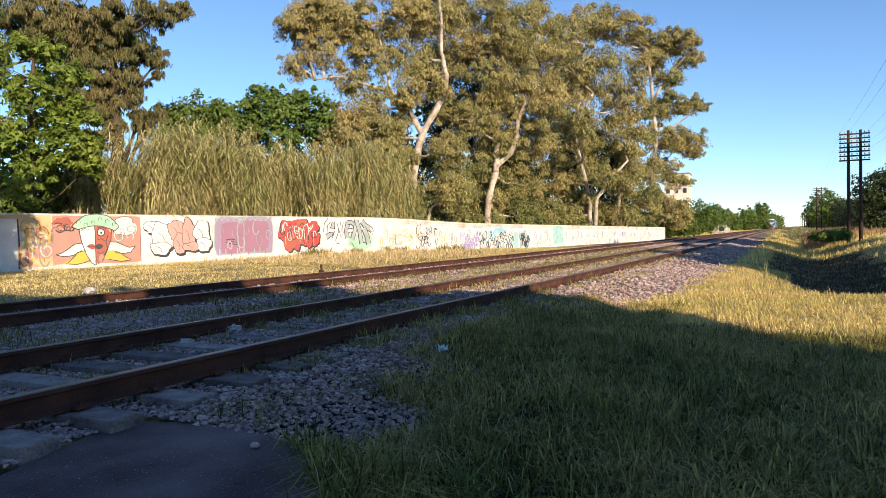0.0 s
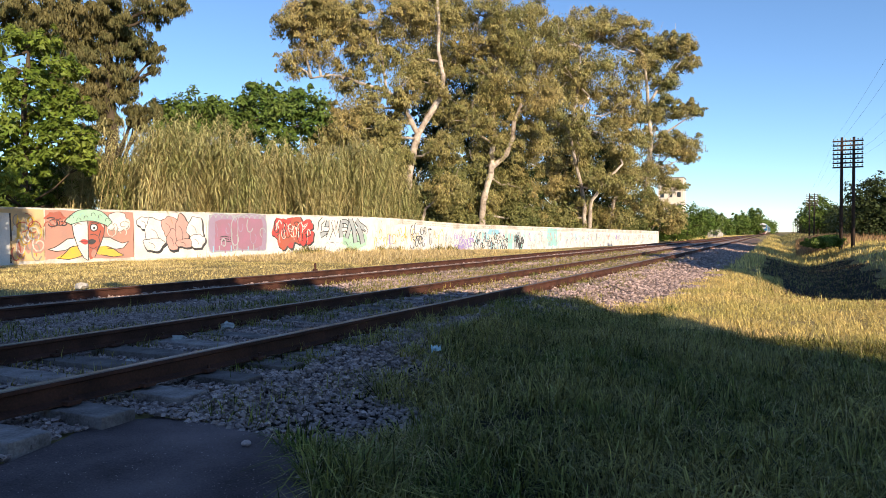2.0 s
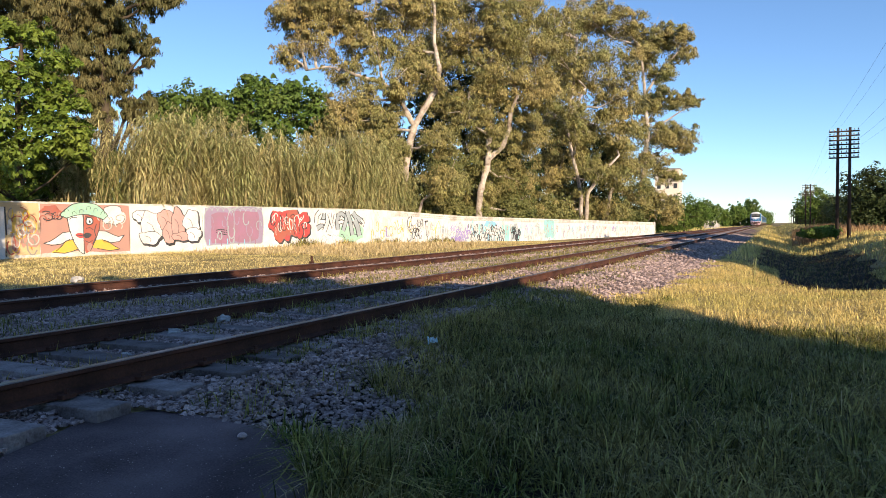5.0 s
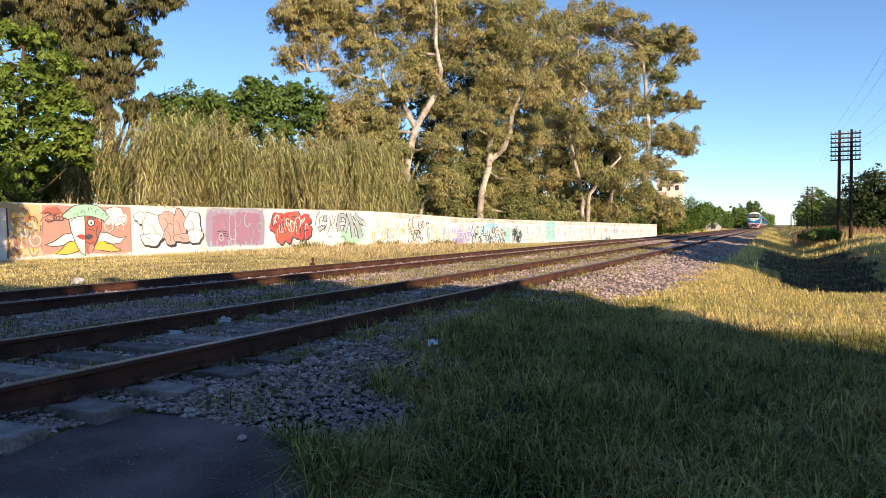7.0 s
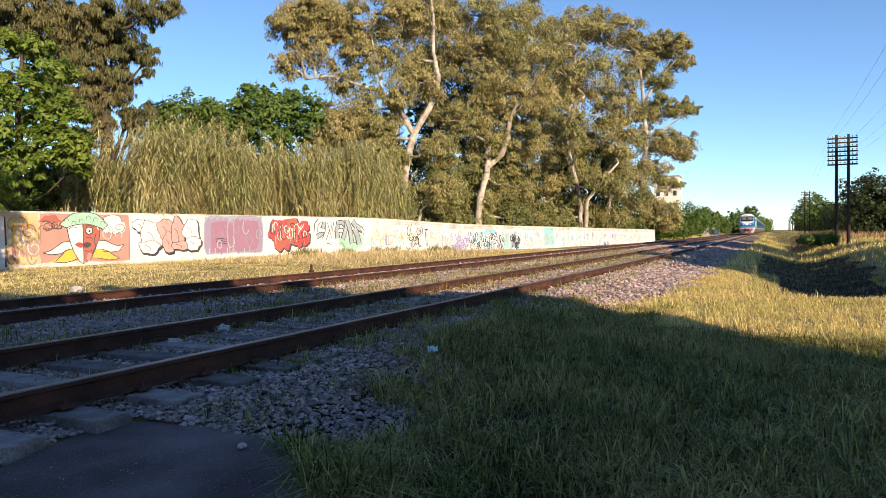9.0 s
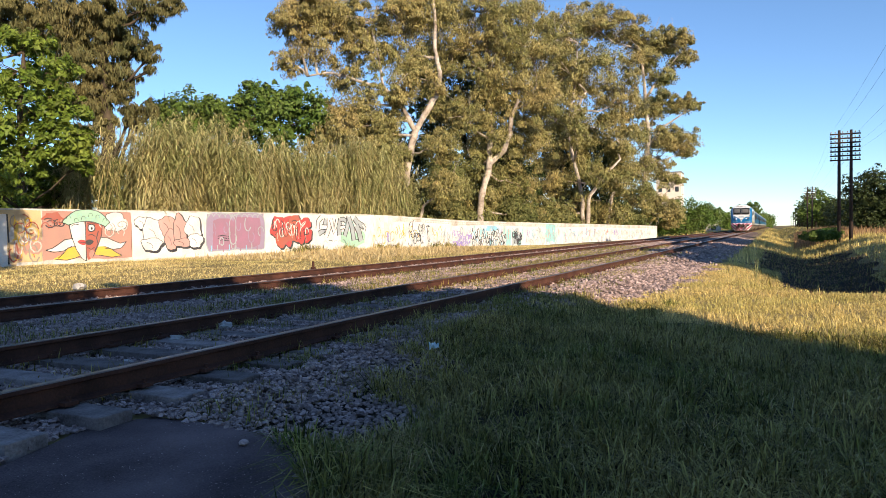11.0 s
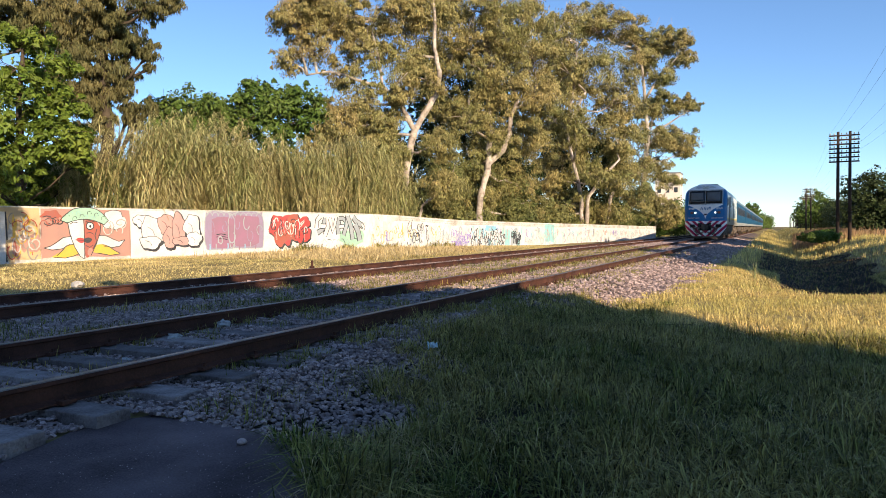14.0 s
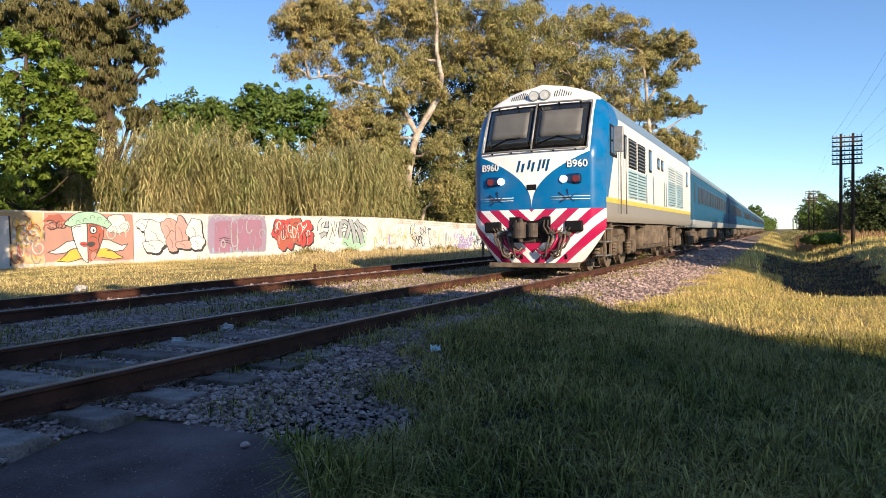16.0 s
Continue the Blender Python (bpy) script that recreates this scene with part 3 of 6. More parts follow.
swirls(14.8, 17.9, 0.1, 1.5, 22, (WHITE, FADED), (FADED, YELLOW, GREYP), 0.05, 13, 0.004)
swirls(18.4, 20.0, 0.0, 1.35, 22, (WHITE, FADED), (BLACK, GREYP), 0.07, 15, 0.004)
swirls(20.6, 23.2, -0.1, 1.15, 26, (WHITE,), (GREYP, FADED, FADED), 0.06, 16, 0.004)
swirls(23.3, 25.7, -0.2, 1.0, 28, (WHITE, FADED), (VIOLET, GREYP, VIOLET), 0.07, 17, 0.004)
paint(blob(24.4, 0.02, 1.0, 0.20, 0.2, 24, 91, 3), VIOLET, 0.0032)
swirls(25.9, 30.8, -0.45, 1.0, 66, (WHITE, BLUEP, WHITE, TEAL), (BLACK, GREYP, BLACK, FADED), 0.10, 18, 0.004)
paint(blob(28.7, 1.02, 0.9, 0.20, 0.2, 24, 92, 3), BLUEP, 0.0034)
paint(slab(30.9, 31.7, -0.5, 0.9, 93, 0.08), TEAL, 0.0032)
paint(blob(32.6, 0.25, 0.75, 0.62, 0.25, 26, 94, 3), GREYP, 0.0040)
swirls(32.0, 33.4, -0.3, 0.85, 15, (TEAL,), (BLACK,), 0.13, 19, 0.005)
paint(slab(38.0, 40.0, -0.2, 1.3, 95, 0.12), TEAL, 0.0022)
swirls(38.0, 40.3, -0.6, 0.9, 17, (), (TEAL, GREYP), 0.10, 21, 0.004)
swirls(34.3, 37.6, -0.6, 0.9, 22, (WHITE,), (FADED, GREYP), 0.09, 20, 0.004)
swirls(41.5, 52.0, -0.6, 0.8, 52, (WHITE,), (FADED, FADED, GREYP, LILAC, FADED), 0.09, 22, 0.004)
swirls(53.0, 68.0, -0.5, 0.7, 44, (WHITE,), (FADED, GREYP), 0.12, 23, 0.004)
# Fading tags towards the far end.
tag = random.Random(5)
for i in range(60):
    uu = 15.5 + 50 * (i / 60) ** 1.1
    hi = wall_top(uu) - 0.45
    material = tag.choice((BLACK, GREYP, FADED, VIOLET, FADED, YELLOW, BLACK, GREYP)) if uu < 26 else tag.choice((FADED, BLUEP, VIOLET, FADED, ROSE, TEAL, GREYP))
    pts = [(uu, hi - 0.1)]
    for j in range(7):
        pts.append((pts[-1][0] + tag.uniform(-0.18, 0.32), tag.uniform(-0.1, 1) * (hi - 0.2) + 0.2))
    for a, c in zip(pts, pts[1:]):
        stroke([a, ((a[0] + c[0]) / 2 + tag.uniform(-0.15, 0.15), (a[1] + c[1]) / 2), c], tag.uniform(0.03, 0.07), material, 0.0055 + 0.0002 * i)
# Courses of bare block showing along the top of the wall.
for i in range(58):
    cu = 18.0 + 0.88 * i
    for row in (0.13, 0.27):
        stroke([(cu, wall_top(cu) - row), (cu + 0.8, wall_top(cu + 0.8) - row)], 0.018, BEIGE, 0.0032)
    stroke([(cu + 0.4, wall_top(cu) - 0.27), (cu + 0.41, wall_top(cu) - 0.13)], 0.018, BEIGE, 0.0034)


# ---- trees ----
def leaves(c, nrm, size, width, droop, rg):
    """Pointed leaves at the points c, that face roughly along nrm and hang by droop."""
    n = len(c)
    nrm = nrm + rg.normal(size=(n, 3)) * 0.52
    nrm /= np.linalg.norm(nrm, axis=1)[:, None] + 1e-9
    d = rg.normal(size=(n, 3)) * (1.1 - droop) + np.array([0, 0, -2.0 * droop])
    d -= nrm * (d * nrm).sum(1)[:, None]
    d /= np.linalg.norm(d, axis=1)[:, None] + 1e-9
    w = np.cross(d, nrm)
    k = size * rg.uniform(0.55, 1.35, n)[:, None]
    if width < 0.45:
        v = np.stack([c - d * k / 2 - w * k * width / 2, c - d * k / 2 + w * k * width / 2, c + d * k / 2], 1)
        return v.reshape(-1, 3), np.arange(3 * n).reshape(n, 3)
    v = np.stack([c - d * k / 2, c + w * k * width / 2, c + d * k / 2, c - w * k * width / 2], 1)
    return v.reshape(-1, 3), np.arange(4 * n).reshape(n, 4)


def crown_points(clumps, n, rg, flat=0.8, sub=22, tuft=0.22):
    """Points in hanging tufts on and in the clumps, uneven, with gaps and with stray tufts beyond the outline, and the way that each faces."""
    r3 = np.array([c[3] ** 2 for c in clumps])
    pts, face = [], []
    for c, share in zip(clumps, r3 / r3.sum()):
        k = int(sub * 1.5)
        d = rg.normal(size=(k, 3))
        d /= np.linalg.norm(d, axis=1)[:, None]
        reach = np.where(rg.uniform(size=(k, 1)) < 0.14, rg.uniform(1.05, 1.38, (k, 1)), rg.uniform(0.50, 1.06, (k, 1)))
        mid = np.array(c[:3]) + d * c[3] * np.array([1, 1, flat]) * reach
        m = max(int(n * share / k), 4)
        rad = c[3] * tuft * rg.uniform(0.40, 1.45, (k, 1, 1)) * np.where(reach > 1.05, 0.62, 1.0)[:, :, None]
        q = rg.normal(size=(k, m, 3))
        q *= np.minimum(1, 1.75 / np.linalg.norm(q, axis=2))[:, :, None] * np.array([1.1, 1.1, 0.62])
        pts.append((mid[:, None] + q * rad - np.array([0, 0, 1]) * rad * 0.42 * (q[:, :, :1] ** 2 + q[:, :, 1:2] ** 2)).reshape(-1, 3))
        o = q / (np.linalg.norm(q, axis=2)[:, :, None] + 1e-6) * 0.75 + d[:, None] * 0.5 + np.array([0, 0, 0.3])
        face.append(o.reshape(-1, 3))
    return np.concatenate(pts), np.concatenate(face)


def tree(name, label, limbs, clumps, n, size, width, droop, leaf, bark, foot, seed, sub=22, tuft=0.22, boughs=True, thick=0.11, flat=0.8):
    rg = np.random.default_rng(seed)
    base = Vector(limbs[0][0][0])
    base.z = float(ground_z(base.x, base.y)) - 0.15
    t = thing(name, label, "tree" if "bush" not in name else "bush", m=Matrix.Translation(base))
    b = bmesh.new()
    nodes = []
    for pts, r0, r1 in limbs:
        pts = [Vector(p) - base for p in pts]
        if (pts[0]).length < 6 and pts[0].z < 3:
            pts = [Vector((pts[0].x, pts[0].y, 0.0))] + pts
        fine, rad = [], []
        for i in range(len(pts) - 1):
            for q in range(4):
                k = (i + q / 4) / (len(pts) - 1)
                r = r0 + (r1 - r0) * k
                fine.append(pts[i].lerp(pts[i + 1], q / 4) + Vector(rg.normal(size=3)) * r * 0.16 * (i + q > 0))
                rad.append(r * (1 + 0.07 * rg.normal()))
        tube(b, fine + [pts[-1]], [max(q, 0.02) for q in rad] + [r1], 10)
        nodes += [((pts[i] + pts[i + 1]) / 2) for i in range(len(pts) - 1)] + [pts[-1]]
    if boughs:
        for c in clumps:
            e = Vector(c[:3]) - base
            low = [q for q in nodes if q.z < e.z + 0.3] or nodes[:1]
            a = min(low, key=lambda q: (q - e).length)
            mid = a.lerp(e, 0.5) + Vector(rg.normal(size=3) * 0.25) + Vector((0, 0, -0.06 * (e - a).length))
            tube(b, [a, mid, e], [thick, thick * 0.7, thick * 0.25], 6)
            for q in range(6):
                tip = e + Vector(rg.normal(size=3)).normalized() * c[3] * rg.uniform(0.8, 1.25)
                tube(b, [mid.lerp(e, 0.5), e.lerp(tip, 0.4), tip], [thick * 0.4, thick * 0.25, thick * 0.08], 4)
    part("trunk", b, bark, t, smooth=True)
    p, way = crown_points(clumps, n, rg, flat, sub, tuft)
    p = p - np.array(base)
    keep = p[:, 2] > 0.2
    v, f = leaves(p[keep], way[keep], size, width, droop, rg)
    raw("crown", v, f, leaf, t)
    return t


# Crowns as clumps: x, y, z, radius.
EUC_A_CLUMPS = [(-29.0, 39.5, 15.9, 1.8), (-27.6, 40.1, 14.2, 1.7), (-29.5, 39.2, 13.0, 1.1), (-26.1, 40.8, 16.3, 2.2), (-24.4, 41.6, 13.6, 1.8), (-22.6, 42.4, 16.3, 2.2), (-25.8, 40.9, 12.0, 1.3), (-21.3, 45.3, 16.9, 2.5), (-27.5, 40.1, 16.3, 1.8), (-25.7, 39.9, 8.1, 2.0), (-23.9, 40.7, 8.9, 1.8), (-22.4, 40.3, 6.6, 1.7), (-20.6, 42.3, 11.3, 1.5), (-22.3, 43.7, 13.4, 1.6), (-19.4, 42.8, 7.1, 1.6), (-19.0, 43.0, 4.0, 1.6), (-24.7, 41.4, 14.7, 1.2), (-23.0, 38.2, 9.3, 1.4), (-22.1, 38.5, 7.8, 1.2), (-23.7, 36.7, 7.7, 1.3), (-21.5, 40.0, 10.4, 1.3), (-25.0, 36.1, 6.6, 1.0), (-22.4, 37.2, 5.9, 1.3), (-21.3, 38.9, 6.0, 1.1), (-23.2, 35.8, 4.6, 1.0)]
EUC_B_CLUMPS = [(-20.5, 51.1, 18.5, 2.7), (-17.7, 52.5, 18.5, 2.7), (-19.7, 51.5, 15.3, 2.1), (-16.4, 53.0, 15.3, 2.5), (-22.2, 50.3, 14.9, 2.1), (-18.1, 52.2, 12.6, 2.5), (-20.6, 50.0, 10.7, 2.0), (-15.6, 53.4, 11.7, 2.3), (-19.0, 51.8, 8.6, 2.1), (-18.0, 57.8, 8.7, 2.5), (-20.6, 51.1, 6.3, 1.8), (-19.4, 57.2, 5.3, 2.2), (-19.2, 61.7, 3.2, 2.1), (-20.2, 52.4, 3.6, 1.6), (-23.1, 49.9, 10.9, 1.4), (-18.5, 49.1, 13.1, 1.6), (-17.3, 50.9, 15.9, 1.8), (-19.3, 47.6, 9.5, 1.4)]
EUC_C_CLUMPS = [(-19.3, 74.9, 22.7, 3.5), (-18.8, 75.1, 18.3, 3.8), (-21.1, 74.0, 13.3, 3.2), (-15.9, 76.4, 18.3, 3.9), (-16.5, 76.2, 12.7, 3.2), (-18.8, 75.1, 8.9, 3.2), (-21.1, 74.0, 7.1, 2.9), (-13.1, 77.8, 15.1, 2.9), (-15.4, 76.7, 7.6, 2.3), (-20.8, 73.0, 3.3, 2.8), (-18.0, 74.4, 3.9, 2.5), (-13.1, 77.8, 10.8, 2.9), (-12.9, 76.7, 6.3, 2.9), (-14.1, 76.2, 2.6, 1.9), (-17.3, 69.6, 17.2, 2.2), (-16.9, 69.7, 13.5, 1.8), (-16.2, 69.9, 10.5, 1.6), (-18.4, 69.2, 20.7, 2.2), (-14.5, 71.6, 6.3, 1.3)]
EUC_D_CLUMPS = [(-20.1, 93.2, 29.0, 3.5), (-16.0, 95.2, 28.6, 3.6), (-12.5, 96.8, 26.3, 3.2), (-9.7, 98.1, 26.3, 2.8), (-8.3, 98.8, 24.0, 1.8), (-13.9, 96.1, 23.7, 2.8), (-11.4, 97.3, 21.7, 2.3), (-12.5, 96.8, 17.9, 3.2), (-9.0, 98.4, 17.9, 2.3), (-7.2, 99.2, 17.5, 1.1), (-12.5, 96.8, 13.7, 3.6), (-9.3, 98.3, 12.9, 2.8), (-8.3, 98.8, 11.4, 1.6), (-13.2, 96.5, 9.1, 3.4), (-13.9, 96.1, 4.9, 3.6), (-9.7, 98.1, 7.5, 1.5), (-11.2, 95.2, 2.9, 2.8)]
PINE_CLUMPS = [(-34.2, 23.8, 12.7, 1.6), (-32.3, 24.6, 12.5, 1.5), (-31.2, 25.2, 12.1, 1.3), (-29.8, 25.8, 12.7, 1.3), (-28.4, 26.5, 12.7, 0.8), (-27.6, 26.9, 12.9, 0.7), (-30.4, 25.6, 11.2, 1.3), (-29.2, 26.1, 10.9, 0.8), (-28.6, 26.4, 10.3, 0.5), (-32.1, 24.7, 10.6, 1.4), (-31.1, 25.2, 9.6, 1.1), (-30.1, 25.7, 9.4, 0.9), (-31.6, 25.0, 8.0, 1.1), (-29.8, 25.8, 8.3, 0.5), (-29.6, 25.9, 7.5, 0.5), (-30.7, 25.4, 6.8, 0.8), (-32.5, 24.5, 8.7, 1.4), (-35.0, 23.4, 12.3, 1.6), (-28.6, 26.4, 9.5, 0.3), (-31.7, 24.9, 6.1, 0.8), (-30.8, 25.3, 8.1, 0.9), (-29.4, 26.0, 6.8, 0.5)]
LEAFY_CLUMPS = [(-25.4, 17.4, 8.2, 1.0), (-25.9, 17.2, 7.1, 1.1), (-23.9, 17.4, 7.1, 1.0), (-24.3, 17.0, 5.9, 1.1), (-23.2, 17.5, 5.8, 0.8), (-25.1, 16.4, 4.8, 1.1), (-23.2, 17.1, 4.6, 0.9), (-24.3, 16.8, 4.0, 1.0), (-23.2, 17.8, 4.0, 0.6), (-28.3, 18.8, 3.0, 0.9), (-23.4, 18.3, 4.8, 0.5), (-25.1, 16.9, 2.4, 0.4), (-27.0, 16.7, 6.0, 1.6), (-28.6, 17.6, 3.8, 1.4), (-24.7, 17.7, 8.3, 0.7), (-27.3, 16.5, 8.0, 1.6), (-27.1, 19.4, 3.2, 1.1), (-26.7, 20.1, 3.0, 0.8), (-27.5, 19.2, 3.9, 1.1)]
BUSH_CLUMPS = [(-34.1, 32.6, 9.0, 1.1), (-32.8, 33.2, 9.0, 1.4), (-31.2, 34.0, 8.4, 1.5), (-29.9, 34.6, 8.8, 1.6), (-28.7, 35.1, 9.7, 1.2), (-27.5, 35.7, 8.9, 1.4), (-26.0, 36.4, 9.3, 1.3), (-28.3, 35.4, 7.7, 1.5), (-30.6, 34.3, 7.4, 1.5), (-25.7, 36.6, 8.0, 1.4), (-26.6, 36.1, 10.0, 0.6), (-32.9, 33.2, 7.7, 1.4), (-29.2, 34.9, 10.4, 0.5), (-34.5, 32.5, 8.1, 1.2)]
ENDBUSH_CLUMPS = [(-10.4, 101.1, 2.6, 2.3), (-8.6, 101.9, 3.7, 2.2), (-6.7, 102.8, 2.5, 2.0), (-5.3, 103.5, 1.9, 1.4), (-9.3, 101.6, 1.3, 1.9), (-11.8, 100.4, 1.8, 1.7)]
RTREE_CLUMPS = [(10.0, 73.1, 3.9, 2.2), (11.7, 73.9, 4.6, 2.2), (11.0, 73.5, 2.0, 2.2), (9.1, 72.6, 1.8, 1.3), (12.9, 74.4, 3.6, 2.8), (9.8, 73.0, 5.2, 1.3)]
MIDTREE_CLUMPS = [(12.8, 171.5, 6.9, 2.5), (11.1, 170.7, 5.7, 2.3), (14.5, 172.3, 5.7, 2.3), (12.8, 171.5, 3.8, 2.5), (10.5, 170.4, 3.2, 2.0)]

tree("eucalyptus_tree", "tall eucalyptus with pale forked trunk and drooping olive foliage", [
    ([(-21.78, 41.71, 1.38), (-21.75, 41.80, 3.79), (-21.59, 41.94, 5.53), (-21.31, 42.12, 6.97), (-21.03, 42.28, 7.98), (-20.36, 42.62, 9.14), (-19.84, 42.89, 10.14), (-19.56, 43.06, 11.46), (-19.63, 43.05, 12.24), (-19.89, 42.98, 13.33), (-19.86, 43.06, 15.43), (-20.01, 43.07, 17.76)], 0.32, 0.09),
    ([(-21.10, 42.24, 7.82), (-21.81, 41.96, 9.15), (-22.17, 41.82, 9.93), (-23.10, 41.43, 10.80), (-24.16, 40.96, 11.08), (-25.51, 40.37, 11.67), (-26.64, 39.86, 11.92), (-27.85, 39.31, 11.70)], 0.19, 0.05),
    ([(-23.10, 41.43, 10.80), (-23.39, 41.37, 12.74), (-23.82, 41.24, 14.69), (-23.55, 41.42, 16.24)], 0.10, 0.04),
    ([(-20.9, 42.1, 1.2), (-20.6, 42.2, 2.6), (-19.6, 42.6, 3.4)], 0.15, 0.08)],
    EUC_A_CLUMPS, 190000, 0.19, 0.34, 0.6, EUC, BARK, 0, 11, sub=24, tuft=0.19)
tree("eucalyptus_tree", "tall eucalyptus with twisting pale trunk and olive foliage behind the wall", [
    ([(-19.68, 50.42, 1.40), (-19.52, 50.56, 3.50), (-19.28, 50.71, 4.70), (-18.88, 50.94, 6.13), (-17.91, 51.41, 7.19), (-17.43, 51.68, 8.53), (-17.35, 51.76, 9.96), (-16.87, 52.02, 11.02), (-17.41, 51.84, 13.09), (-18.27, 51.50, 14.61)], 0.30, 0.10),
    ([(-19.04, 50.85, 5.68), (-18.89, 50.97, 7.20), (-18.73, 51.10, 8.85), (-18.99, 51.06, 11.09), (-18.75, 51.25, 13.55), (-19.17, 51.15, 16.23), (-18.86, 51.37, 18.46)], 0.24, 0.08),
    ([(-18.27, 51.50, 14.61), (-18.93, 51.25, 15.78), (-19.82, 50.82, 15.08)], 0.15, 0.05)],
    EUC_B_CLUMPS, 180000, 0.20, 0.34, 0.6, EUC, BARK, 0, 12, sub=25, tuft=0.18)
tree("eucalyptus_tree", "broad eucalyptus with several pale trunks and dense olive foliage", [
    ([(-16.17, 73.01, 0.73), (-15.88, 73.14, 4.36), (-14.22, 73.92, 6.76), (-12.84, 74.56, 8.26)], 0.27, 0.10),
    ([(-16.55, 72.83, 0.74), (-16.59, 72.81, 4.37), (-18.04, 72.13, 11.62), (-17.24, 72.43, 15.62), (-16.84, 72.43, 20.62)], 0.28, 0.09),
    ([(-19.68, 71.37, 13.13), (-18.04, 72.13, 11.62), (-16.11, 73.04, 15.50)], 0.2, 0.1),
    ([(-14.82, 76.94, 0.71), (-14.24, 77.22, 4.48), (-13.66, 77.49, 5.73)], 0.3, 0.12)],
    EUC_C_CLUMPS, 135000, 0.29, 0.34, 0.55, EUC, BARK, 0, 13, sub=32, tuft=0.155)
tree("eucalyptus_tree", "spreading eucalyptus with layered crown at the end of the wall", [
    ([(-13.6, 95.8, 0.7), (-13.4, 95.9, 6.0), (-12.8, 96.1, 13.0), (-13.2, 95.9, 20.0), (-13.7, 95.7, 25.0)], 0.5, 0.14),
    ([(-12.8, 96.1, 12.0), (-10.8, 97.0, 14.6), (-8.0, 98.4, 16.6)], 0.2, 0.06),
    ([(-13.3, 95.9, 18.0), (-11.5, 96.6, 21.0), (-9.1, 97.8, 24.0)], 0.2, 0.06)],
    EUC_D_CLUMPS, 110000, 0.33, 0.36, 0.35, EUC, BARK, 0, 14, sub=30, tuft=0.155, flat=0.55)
# Thicket behind the eucalyptus trunks; the crowns' shade is put into its leaf colour.
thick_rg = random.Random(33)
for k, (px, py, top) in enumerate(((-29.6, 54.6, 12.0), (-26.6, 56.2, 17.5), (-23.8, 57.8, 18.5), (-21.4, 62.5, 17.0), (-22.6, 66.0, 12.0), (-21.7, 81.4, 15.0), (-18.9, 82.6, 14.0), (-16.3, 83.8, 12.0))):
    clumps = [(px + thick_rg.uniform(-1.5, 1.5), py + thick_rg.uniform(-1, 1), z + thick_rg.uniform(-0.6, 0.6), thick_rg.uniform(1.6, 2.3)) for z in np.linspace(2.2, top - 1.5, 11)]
    tree("broadleaf_tree", "dense thicket tree behind the eucalyptus, leaves coloured dark as if shaded", [([(px, py, 0.7), (px + 0.2, py, 3.0), (px - 0.1, py, top * 0.7)], 0.22, 0.07)],
        clumps, 11000, 0.36, 0.44, 0.4, SHADED_LEAF, BARK_DARK, 0, 140 + k)
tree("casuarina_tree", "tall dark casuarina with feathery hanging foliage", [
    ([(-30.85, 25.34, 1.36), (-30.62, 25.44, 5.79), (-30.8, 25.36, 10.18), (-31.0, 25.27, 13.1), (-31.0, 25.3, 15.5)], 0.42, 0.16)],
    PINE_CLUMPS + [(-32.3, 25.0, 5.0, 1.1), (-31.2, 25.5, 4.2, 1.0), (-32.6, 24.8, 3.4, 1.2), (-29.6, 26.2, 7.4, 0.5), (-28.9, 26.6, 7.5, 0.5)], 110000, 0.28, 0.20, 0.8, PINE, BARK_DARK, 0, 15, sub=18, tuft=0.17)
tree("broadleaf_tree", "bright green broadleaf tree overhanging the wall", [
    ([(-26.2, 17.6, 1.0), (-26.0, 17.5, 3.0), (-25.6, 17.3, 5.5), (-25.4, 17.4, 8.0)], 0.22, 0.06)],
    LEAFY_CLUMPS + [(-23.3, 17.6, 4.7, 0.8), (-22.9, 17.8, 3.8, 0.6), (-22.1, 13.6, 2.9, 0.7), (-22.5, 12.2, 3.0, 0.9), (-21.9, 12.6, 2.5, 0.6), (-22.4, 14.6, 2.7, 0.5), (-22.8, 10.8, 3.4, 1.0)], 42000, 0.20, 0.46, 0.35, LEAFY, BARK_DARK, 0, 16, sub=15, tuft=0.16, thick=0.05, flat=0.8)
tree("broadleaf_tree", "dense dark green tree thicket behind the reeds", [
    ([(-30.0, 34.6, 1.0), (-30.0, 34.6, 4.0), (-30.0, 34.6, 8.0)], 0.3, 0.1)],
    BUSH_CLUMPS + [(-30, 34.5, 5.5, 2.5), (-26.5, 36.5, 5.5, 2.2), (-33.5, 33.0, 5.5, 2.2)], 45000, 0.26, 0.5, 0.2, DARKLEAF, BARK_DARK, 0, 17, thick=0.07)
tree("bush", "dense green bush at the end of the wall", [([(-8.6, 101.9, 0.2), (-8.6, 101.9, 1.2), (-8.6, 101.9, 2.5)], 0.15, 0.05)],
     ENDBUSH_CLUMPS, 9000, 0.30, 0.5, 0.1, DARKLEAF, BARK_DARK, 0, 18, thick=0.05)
# The shaded side of this tree is put into its dark leaf colour.
tree("broadleaf_tree", "round tree beside the telegraph line, leaves darkened as its shaded side", [([(11.2, 73.7, 0.2), (11.2, 73.7, 1.5), (11.2, 73.7, 4.0)], 0.25, 0.08)],
     RTREE_CLUMPS + [(10.6, 73.3, 0.9, 1.6), (12.6, 74.2, 1.0, 1.8)], 16000, 0.28, 0.5, 0.1, SHADED_LEAF, BARK_DARK, 0, 19, thick=0.06)
